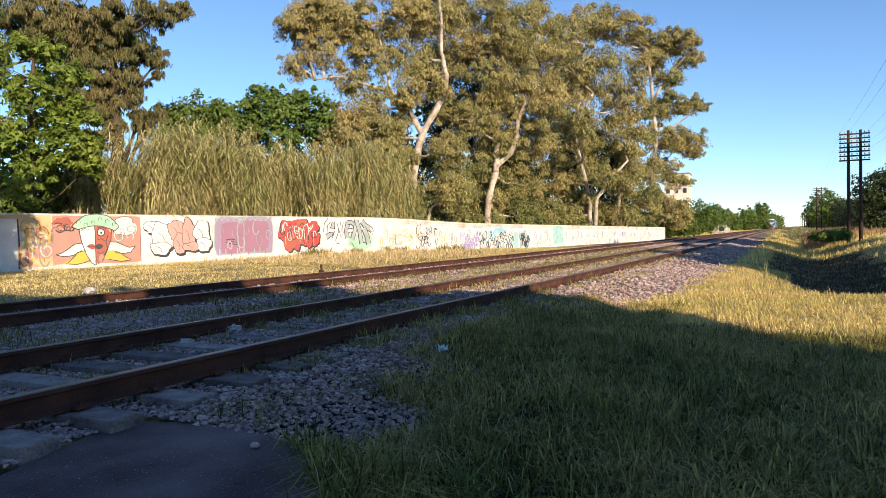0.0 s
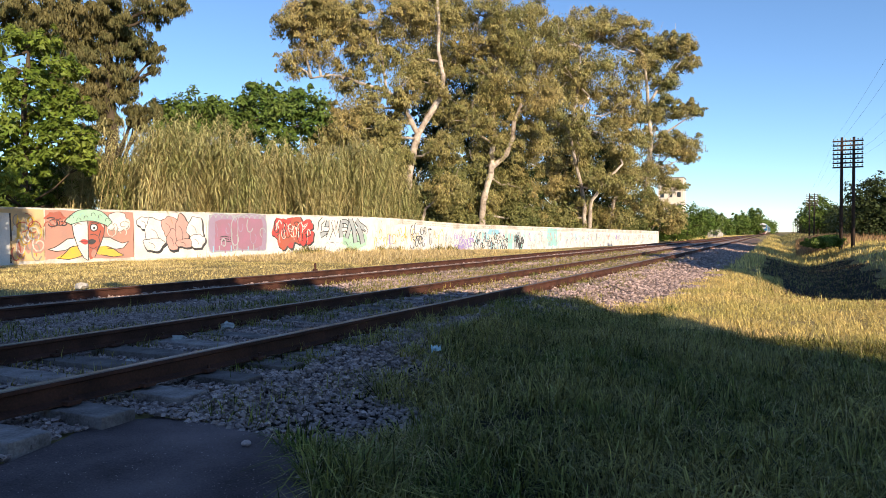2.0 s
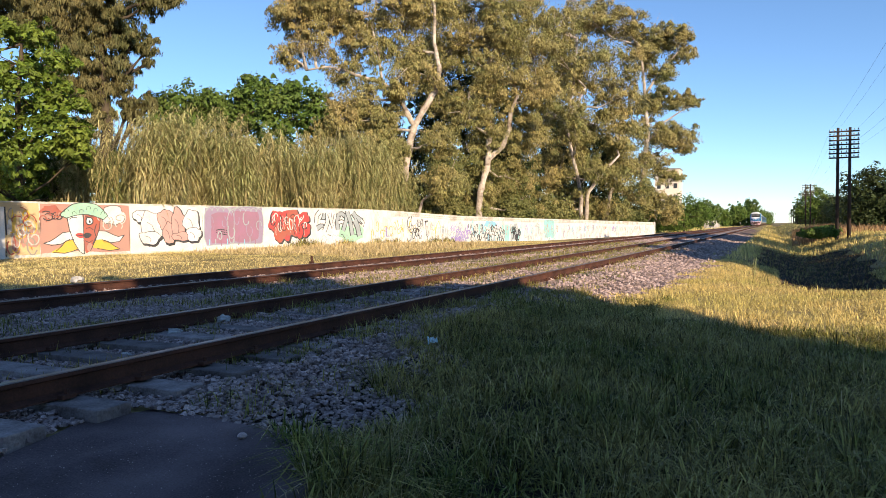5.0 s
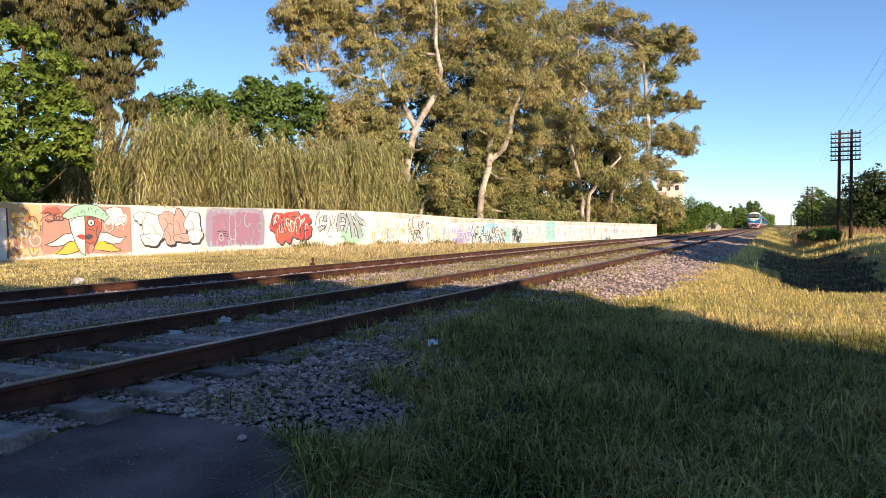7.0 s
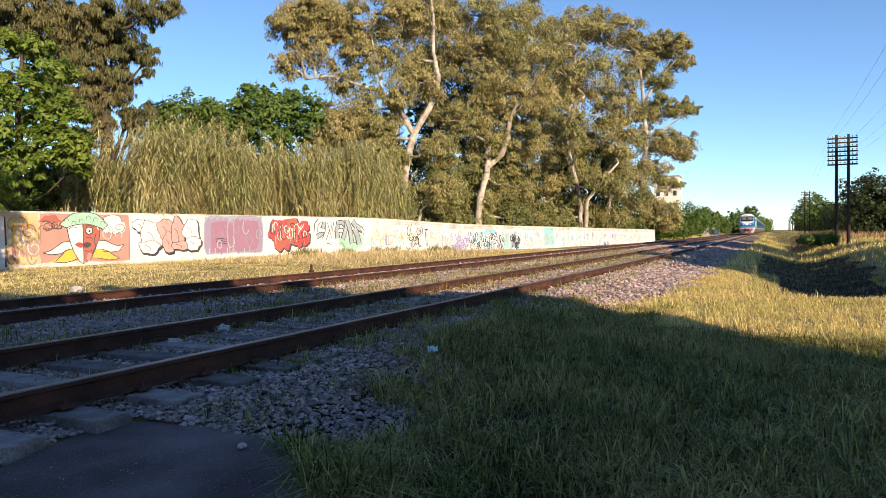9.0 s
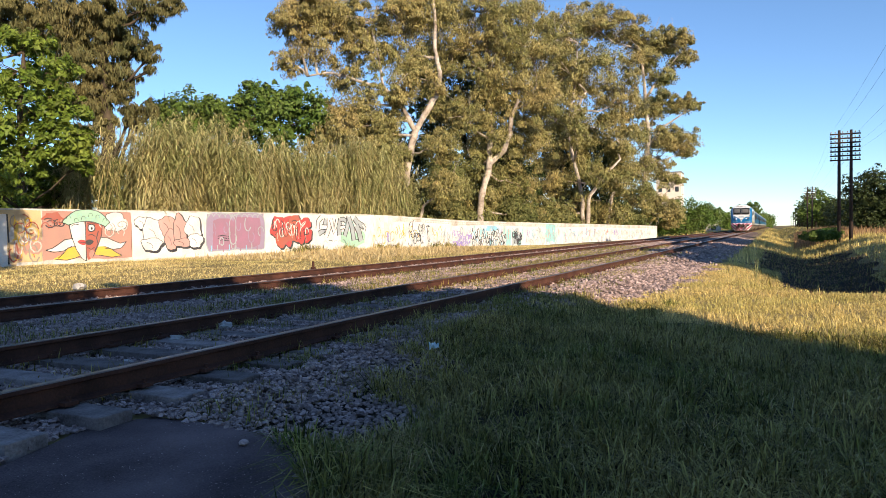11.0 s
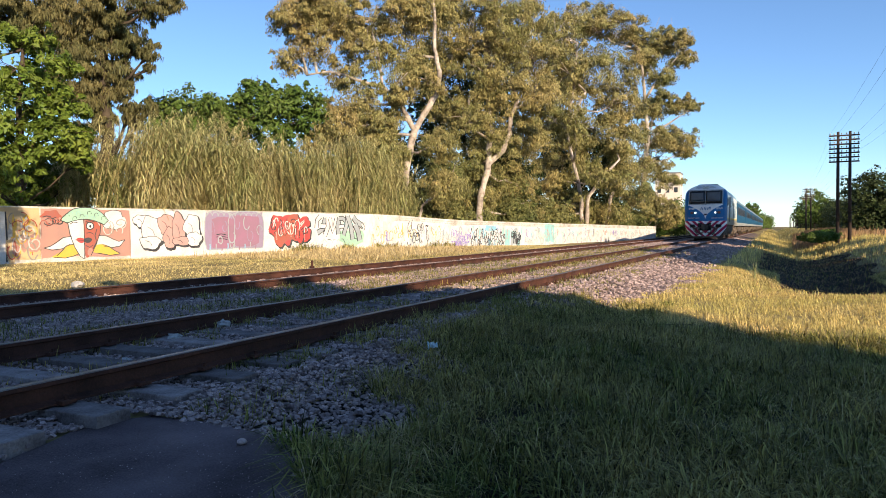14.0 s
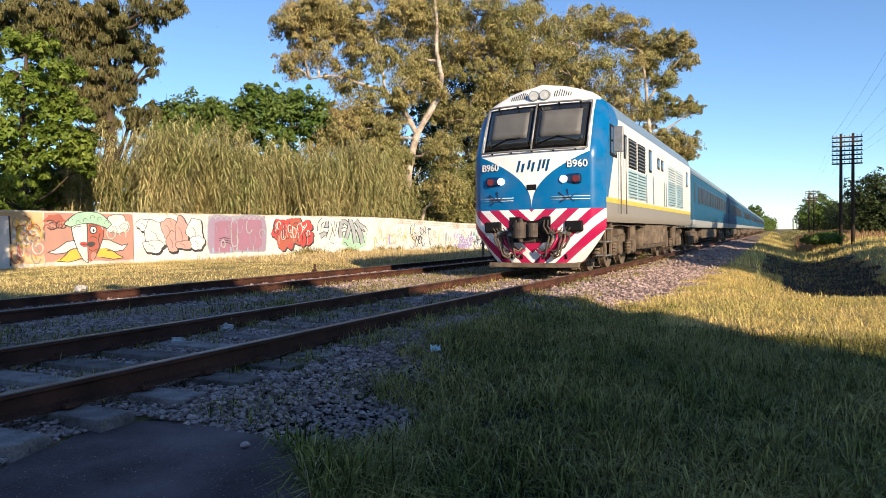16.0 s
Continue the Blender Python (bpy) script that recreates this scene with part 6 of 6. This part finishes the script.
def blades(name, label, x, y, low, high, width, material, seed, bend=0.5, simple=False, tuft=1):
    """Bent blades at the points x, y, or in spreading tufts of so many round each point."""
    rg = np.random.default_rng(seed)
    n = len(x) * tuft
    spread = rg.normal(size=(n, 2)) * 0.028
    if tuft > 1:
        tall = np.repeat(rg.uniform(0.55, 1.25, len(x)), tuft)
        x, y = np.repeat(x, tuft) + spread[:, 0], np.repeat(y, tuft) + spread[:, 1]
    h = (low + (high - low) * rg.uniform(0, 1, n) ** 1.4 * (0.55 + 0.6 * np.clip(patches(x, y, 0.8, 21), 0, 1)))[:, None]
    if tuft > 1:
        h *= tall[:, None]
    p = np.stack([x, y, ground_z(x, y) - 0.01], 1)
    a = rg.uniform(0, 6.283, n) if tuft == 1 else np.arctan2(spread[:, 1], spread[:, 0]) + rg.normal(size=n) * 0.5
    out = np.stack([np.cos(a), np.sin(a), np.zeros(n)], 1)
    side = np.stack([-np.sin(a), np.cos(a), np.zeros(n)], 1) * width * rg.uniform(0.6, 1.3, n)[:, None]
    up = np.array([0, 0, 1.0])
    k = rg.uniform(0.1, 1.0, n)[:, None] * bend
    m = p + out * h * k * 0.40 + up * h * 0.55
    t = p + out * h * k * 1.05 + up * h * np.maximum(1.02 - 0.5 * k, 0.12)
    if simple:
        v = np.stack([p - side * 1.2, p + side * 1.2, t], 1).reshape(-1, 3)
        return tagged(raw(name, v, np.arange(3 * n).reshape(n, 3), material), label, "grass", kind="stuff")
    v = np.stack([p - side, p + side, m + side * 0.75, m - side * 0.75, t], 1).reshape(-1, 3)
    o = np.arange(n)[:, None] * 5
    f = np.concatenate([o + np.array([[0, 1, 2]]), o + np.array([[0, 2, 3]]), o + np.array([[3, 2, 4]])])
    return tagged(raw(name, v, f, material), label, "grass", kind="stuff")


def grass_edge(x, y):
    return np.interp(y, (-6, 2, 4, 5.5, 7, 10, 11.5, 14, 20), (2.9, 2.7, 2.45, 1.85, 1.5, 1.5, 2.3, 3.0, 3.1)) + 0.7 * (patches(x, y, 1.3, 5) - 0.5)


def verge(x, y, rg):
    d = x - t1(y)
    return (d > grass_edge(x, y)) & ~on_path(x, y) & (rg.uniform(size=len(x)) < 0.35 + 0.65 * patches(x, y, 1.1, 6))


def view(x, y):
    return (x < 0.17 * y + 1.2) & (x > -1.7 * y - 2)


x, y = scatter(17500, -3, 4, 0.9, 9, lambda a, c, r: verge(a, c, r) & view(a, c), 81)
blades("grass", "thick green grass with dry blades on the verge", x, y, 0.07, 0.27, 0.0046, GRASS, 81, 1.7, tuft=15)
x, y = scatter(22000, -3, 4, 0.9, 9, lambda a, c, r: verge(a, c, r) & view(a, c), 82)
blades("dry_grass", "dry yellow stalks among the green grass", x, y, 0.06, 0.30, 0.0020, STRAW, 82, 1.5)
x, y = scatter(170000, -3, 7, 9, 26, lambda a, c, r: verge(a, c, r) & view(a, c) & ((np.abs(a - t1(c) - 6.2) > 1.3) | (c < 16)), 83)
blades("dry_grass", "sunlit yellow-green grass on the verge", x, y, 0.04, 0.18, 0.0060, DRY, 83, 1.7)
x, y = scatter(90000, -2, 30, 26, 110, lambda a, c, r: (a - t1(c) > 3.2) & (a < 0.25 * c + 6) & ((np.abs(a - t1(c) - 6.2) > 2.0) | (c > 42)), 84)
blades("dry_grass", "dry tall grass on the verge by the telegraph poles", x, y, 0.10, 0.42, 0.018, DRY, 84, 0.5, True)
x, y = scatter(190000, -24, -9, 3, 48, lambda a, c, r: (t2(c) - a > 1.25 + 0.5 * patches(a, c, 2, 8)) & ((a - WALL0.x) * WALL_DIR.y - (c - WALL0.y) * WALL_DIR.x > 0.12), 85)
blades("dry_grass", "short dry yellow grass between track and wall", x, y, 0.03, 0.11, 0.012, STRIP, 85, 1.3, True)
x, y = scatter(22000, -20.5, -12, 20, 36, lambda a, c, r: (t2(c) - a > 3.5) & ((a - WALL0.x) * WALL_DIR.y - (c - WALL0.y) * WALL_DIR.x > 0.15), 86)
blades("straw", "flattened straw at the foot of the wall", x, y, 0.08, 0.42, 0.018, STRAW, 86, 2.2, True)
x, y = scatter(110000, -12, -3.5, 2, 40, lambda a, c, r: (patches(a, c, 1.6, 9) > 0.50) & (np.abs(a - (t1(c) + t2(c)) / 2 - 0.2) < 1.6), 87)
blades("grass", "weeds growing between the two tracks", x, y, 0.08, 0.22, 0.005, GRASS, 87, 1.2)
x, y = scatter(60000, -8, -2.4, 3.2, 30, lambda a, c, r: (patches(a, c, 1.1, 10) > 0.56) & (np.abs(a - t1(c)) < 2.2), 88)
blades("grass", "weeds growing through the ballast", x, y, 0.07, 0.20, 0.004, GRASS, 88, 1.2)

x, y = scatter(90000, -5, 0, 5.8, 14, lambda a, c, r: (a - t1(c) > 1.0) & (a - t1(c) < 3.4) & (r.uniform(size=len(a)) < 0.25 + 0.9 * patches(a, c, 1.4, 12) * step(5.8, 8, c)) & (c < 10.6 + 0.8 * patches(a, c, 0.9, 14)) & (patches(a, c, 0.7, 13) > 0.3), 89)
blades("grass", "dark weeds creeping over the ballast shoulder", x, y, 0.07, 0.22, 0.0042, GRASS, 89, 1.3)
x, y = scatter(30000, -1, 9, 14, 46, lambda a, c, r: np.abs(a - t1(c) - 6.2) < 2.4, 96)
blades("dead_grass", "trampled brown dead grass and litter in the ditch", x, y, 0.04, 0.15, 0.014, RUSSET, 96, 2.0, True)
x, y = scatter(26000, -0.6, 4, 1.2, 7.5, lambda a, c, r: verge(a, c, r) & view(a, c) & (r.uniform(size=len(a)) < 0.25 + step(-0.3, 1.3, a - 0.05 * c)), 97)
blades("dry_grass", "pale yellowing blades in the verge grass", x, y, 0.06, 0.24, 0.0034, DRY, 97, 1.8)
rg = np.random.default_rng(98)
wu, wo = rg.choice((8.9, 9.4, 9.9, 12.4, 15.2, 16.6, 21.0, 22.5), 1500) + rg.normal(size=1500) * 0.35, 0.18 + np.abs(rg.normal(size=1500)) * 0.22
blades("grass", "green weeds at the foot of the painted wall", WALL0.x + WALL_DIR.x * wu + WALL_DIR.y * wo, WALL0.y + WALL_DIR.y * wu - WALL_DIR.x * wo, 0.12, 0.62, 0.014, GRASS, 98, 0.9)
x, y = scatter(5000, -4.2, -2.6, 4.4, 6.4, lambda a, c, r: (np.abs(a - t1(c) - 1.15) < 0.32) & (patches(a, c, 0.6, 15) > 0.42), 94)
blades("grass", "dark weeds along the foot of the rail", x, y, 0.05, 0.16, 0.005, GRASS, 94, 1.3)
# A straw clump whose pale colour also stands in for a sun fleck.
x, y = scatter(700, -2.4, -1.5, 2.9, 3.9, lambda a, c, r: ((a + 1.9) / 0.34) ** 2 + ((c - 3.42) / 0.40) ** 2 < r.uniform(0, 1, len(a)), 95)
blades("straw", "pale straw tuft in the verge that also stands in for a sun fleck", x, y, 0.14, 0.30, 0.0026, STRAW, 95, 2.0)
x, y = scatter(30000, 3, 26, 60, 120, lambda a, c, r: (a > 0.05 * c) & (a < 0.25 * c + 4), 90)
blades("dry_grass", "reddish dry tall grass by the telegraph poles", x, y, 0.4, 0.95, 0.03, RUSSET, 90, 0.5, True)

x, y = scatter(6000, 0, 8, 15, 46, lambda a, c, r: np.abs(a - t1(c) - 6.2) < 2.1, 91)
blades("grass", "dark weeds and dead stalks in the ditch", x, y, 0.05, 0.30, 0.008, GRASS, 91, 1.2)
x, y = scatter(60000, -3, 9, -7, 3, lambda a, c, r: verge(a, c, r) & ~view(a, c), 92)
blades("grass", "grass round the end of the asphalt path", x, y, 0.06, 0.22, 0.006, GRASS, 92, 1.3, True)

x, y = scatter(45000, -40, 60, 110, 330, lambda a, c, r: (np.abs(a - t1(c)) > 3.0) & (np.abs(a - t2(c)) > 2.0), 93)
blades("dry_grass", "dry grass of the far railway verge", x, y, 0.2, 0.6, 0.10, DRY, 93, 0.8, True)


def rock(x, y, r, seed, label, material):
    b = bmesh.new()
    bmesh.ops.create_icosphere(b, subdivisions=2, radius=r)
    for v in b.verts:
        v.co *= 0.75 + 0.5 * noise.noise(v.co * 14 + Vector((seed, 0, 0)))
        v.co.z *= 0.6
    ob = part("stone", b, material)
    ob.matrix_basis = pose(x, y, float(ground_z(x, y)) + 0.03 + r * 0.35, 0, 0, seed * 40)
    return tagged(ob, label, "stone")


PALE = mat("pale_stone", (0.48, 0.46, 0.44), (0.33, 0.31, 0.29), 20, 0.9, 0.4)
rock(-5.40, 5.95, 0.10, 1, "pale broken stone lying between the rails", PALE)
rock(-5.36, 5.20, 0.09, 2, "pale angular stone beside the rail", PALE)
rock(-4.9, 4.2, 0.06, 3, "small pale stone between sleepers", PALE)
rock(-5.6, 4.1, 0.05, 4, "small pale stone between sleepers", PALE)
rock(-2.5, 2.9, 0.035, 5, "small grey stone on the asphalt path", STONE)
rock(-12.0, 9.2, 0.16, 6, "pale flat stone in the dry grass", PALE)

# Crumpled plastic wrapper in the grass.
b = bmesh.new()
bmesh.ops.create_grid(b, x_segments=9, y_segments=7, size=0.5)
for v in b.verts:
    v.co = Vector((v.co.x * 0.09, v.co.y * 0.07, 0.03 + 0.035 * noise.noise(v.co * 4) + 0.03 * noise.noise(v.co * 9)))
bmesh.ops.solidify(b, geom=b.faces[:], thickness=0.002)
PLASTIC = mat("pale_blue_plastic", (0.42, 0.62, 0.70), (0.75, 0.80, 0.82), 12, 0.3)
w = tagged(part("plastic_wrapper", b, PLASTIC), "crumpled pale blue plastic wrapper lying in the grass", "litter")
w.matrix_basis = pose(-2.64, 5.61, float(ground_z(-2.64, 5.61)) + 0.12, 20, 0, 30)

# Iron marker stake beside the second track.
b = bmesh.new()
tube(b, [(0, 0, 0), (0.005, 0, 0.2), (0.0, 0, 0.42)], [0.035, 0.032, 0.03], 8)
box(b, -0.06, 0.06, -0.03, 0.03, 0.22, 0.28, 0.008)
w = tagged(part("track_stake", b, RAIL_SIDE), "short dark iron stake at the edge of the track", "stake")
w.matrix_basis = pose(-10.15, 14.4, -0.24)


# ---- birds crossing the sky, flying along their own -x ----
FEATHER = mat("dark_feathers", (0.03, 0.03, 0.035), (0.06, 0.055, 0.05), 8, 0.8)


def bird(size, up):
    t = thing("bird", "small dark bird in flight with raised wings", "bird", "birds in the sky")
    b = bmesh.new()
    tube(b, [(0, -0.24 * size, 0), (0, -0.12 * size, 0.01), (0, 0.05 * size, 0.0), (0, 0.28 * size, 0.01)], [0.02 * size, 0.07 * size, 0.06 * size, 0.02 * size], 8)
    part("body", b, FEATHER, t, smooth=True)
    for sx in (-1, 1):
        b = bmesh.new()
        v = [(0, -0.10, 0.02), (0, 0.12, 0.02), (sx * 0.28, 0.10, up), (sx * 0.52, 0.06, up * 0.7), (sx * 0.28, -0.12, up)]
        b.faces.new([b.verts.new(Vector(q) * size) for q in v])
        bmesh.ops.solidify(b, geom=b.faces[:], thickness=0.012 * size)
        part("wing", b, FEATHER, t)
    return t


birds = [bird(1.0, 0.34), bird(0.55, 0.12), bird(0.5, -0.08)]


# Scraps of litter and a tall dead stalk in the verge.
SCRAP = mat("white_paper", (0.75, 0.75, 0.73), (0.6, 0.6, 0.58), 20, 0.7)
for i, (lx, ly) in enumerate(((1.05, 4.55), (0.55, 3.45), (1.65, 6.3), (-0.2, 3.2), (2.1, 7.9))):
    b = bmesh.new()
    bmesh.ops.create_grid(b, x_segments=4, y_segments=3, size=0.5)
    for v in b.verts:
        v.co = Vector((v.co.x * 0.05, v.co.y * 0.03, 0.02 * noise.noise(v.co * 5 + Vector((i, 0, 0)))))
    bmesh.ops.solidify(b, geom=b.faces[:], thickness=0.001)
    w = tagged(part("paper_scrap", b, SCRAP), "small crumpled white scrap lying in the grass", "litter", "scraps in the grass")
    w.matrix_basis = pose(lx, ly, float(ground_z(lx, ly)) + 0.07, 25, 10, 50 * i)
b = bmesh.new()
stalk = random.Random(9)
for i in range(7):
    a, k = stalk.uniform(0, 6.28), stalk.uniform(0.05, 0.3)
    h = stalk.uniform(0.35, 0.75)
    tube(b, [(0, 0, 0), (k * 0.4 * math.cos(a), k * 0.4 * math.sin(a), h * 0.6), (k * math.cos(a), k * math.sin(a), h)], [0.005, 0.004, 0.002], 5)
w = tagged(part("dead_weed", b, REED), "tall yellow-green weed stalks standing by the ditch", "plant")
w.matrix_basis = pose(0.1, 20.3, float(ground_z(0.1, 20.3)) - 0.02)


# ---- what moves: the train comes down the line ----
RUN = [(0.0, 325.0), (2.0, 288.0), (4.0, 251.0), (6.0, 213.0), (8.0, 174.8), (10.0, 136.0), (11.5, 106.6), (12.5, 86.6), (13.5, 66.1), (14.0, 55.7), (14.5, 45.3), (15.0, 34.9), (15.5, 24.5), (16.0, 14.3)]


BIRD_ROWS = [
    [(0.0, 216.4, 215.6, 8.0), (11.5, 25.2, 126.5, 11.7), (12.0, 16.8, 122.6, 11.3), (12.5, 9.3, 119.1, 9.4), (13.0, 1.0, 115.2, 9.3), (13.5, -7.3, 111.4, 10.7), (14.0, -15.7, 107.4, 11.9), (16.0, -49.5, 91.7, 13.3)],
    [(0.0, -48.8, 109.6, 24.0), (12.0, -62.2, 103.4, 26.8), (14.0, -72.2, 98.7, 30.3), (15.0, -78.6, 95.7, 32.5), (15.5, -82.0, 94.2, 34.6), (16.0, -84.8, 92.8, 37.4)],
    [(0.0, -65.1, 118.6, 21.6), (12.0, -70.1, 116.3, 22.9), (14.0, -81.8, 110.8, 26.5), (15.0, -91.2, 106.4, 31.8), (15.5, -99.6, 102.5, 31.5), (16.0, -105.8, 99.6, 31.3)],
]


def on_track(s, length):
    """The pose of a vehicle whose front is at s and whose rear is length further on."""
    a, c = float(t1(s)), float(t1(s + length))
    return pose(a, s, 0, 0, 0, -math.degrees(math.atan2(c - a, length)))


def motions():
    walk(loco, [(t, on_track(s, LOCO_L)) for t, s in RUN])
    for i, c in enumerate(coaches):
        walk(c, [(t, on_track(s + LOCO_L + 0.35 + i * COACH_L, COACH_L)) for t, s in RUN])

    for ob, rows in zip(birds, BIRD_ROWS):
        walk(ob, [(t, pose(x, y, z, 0, 0, 65)) for t, x, y, z in rows])


motions()
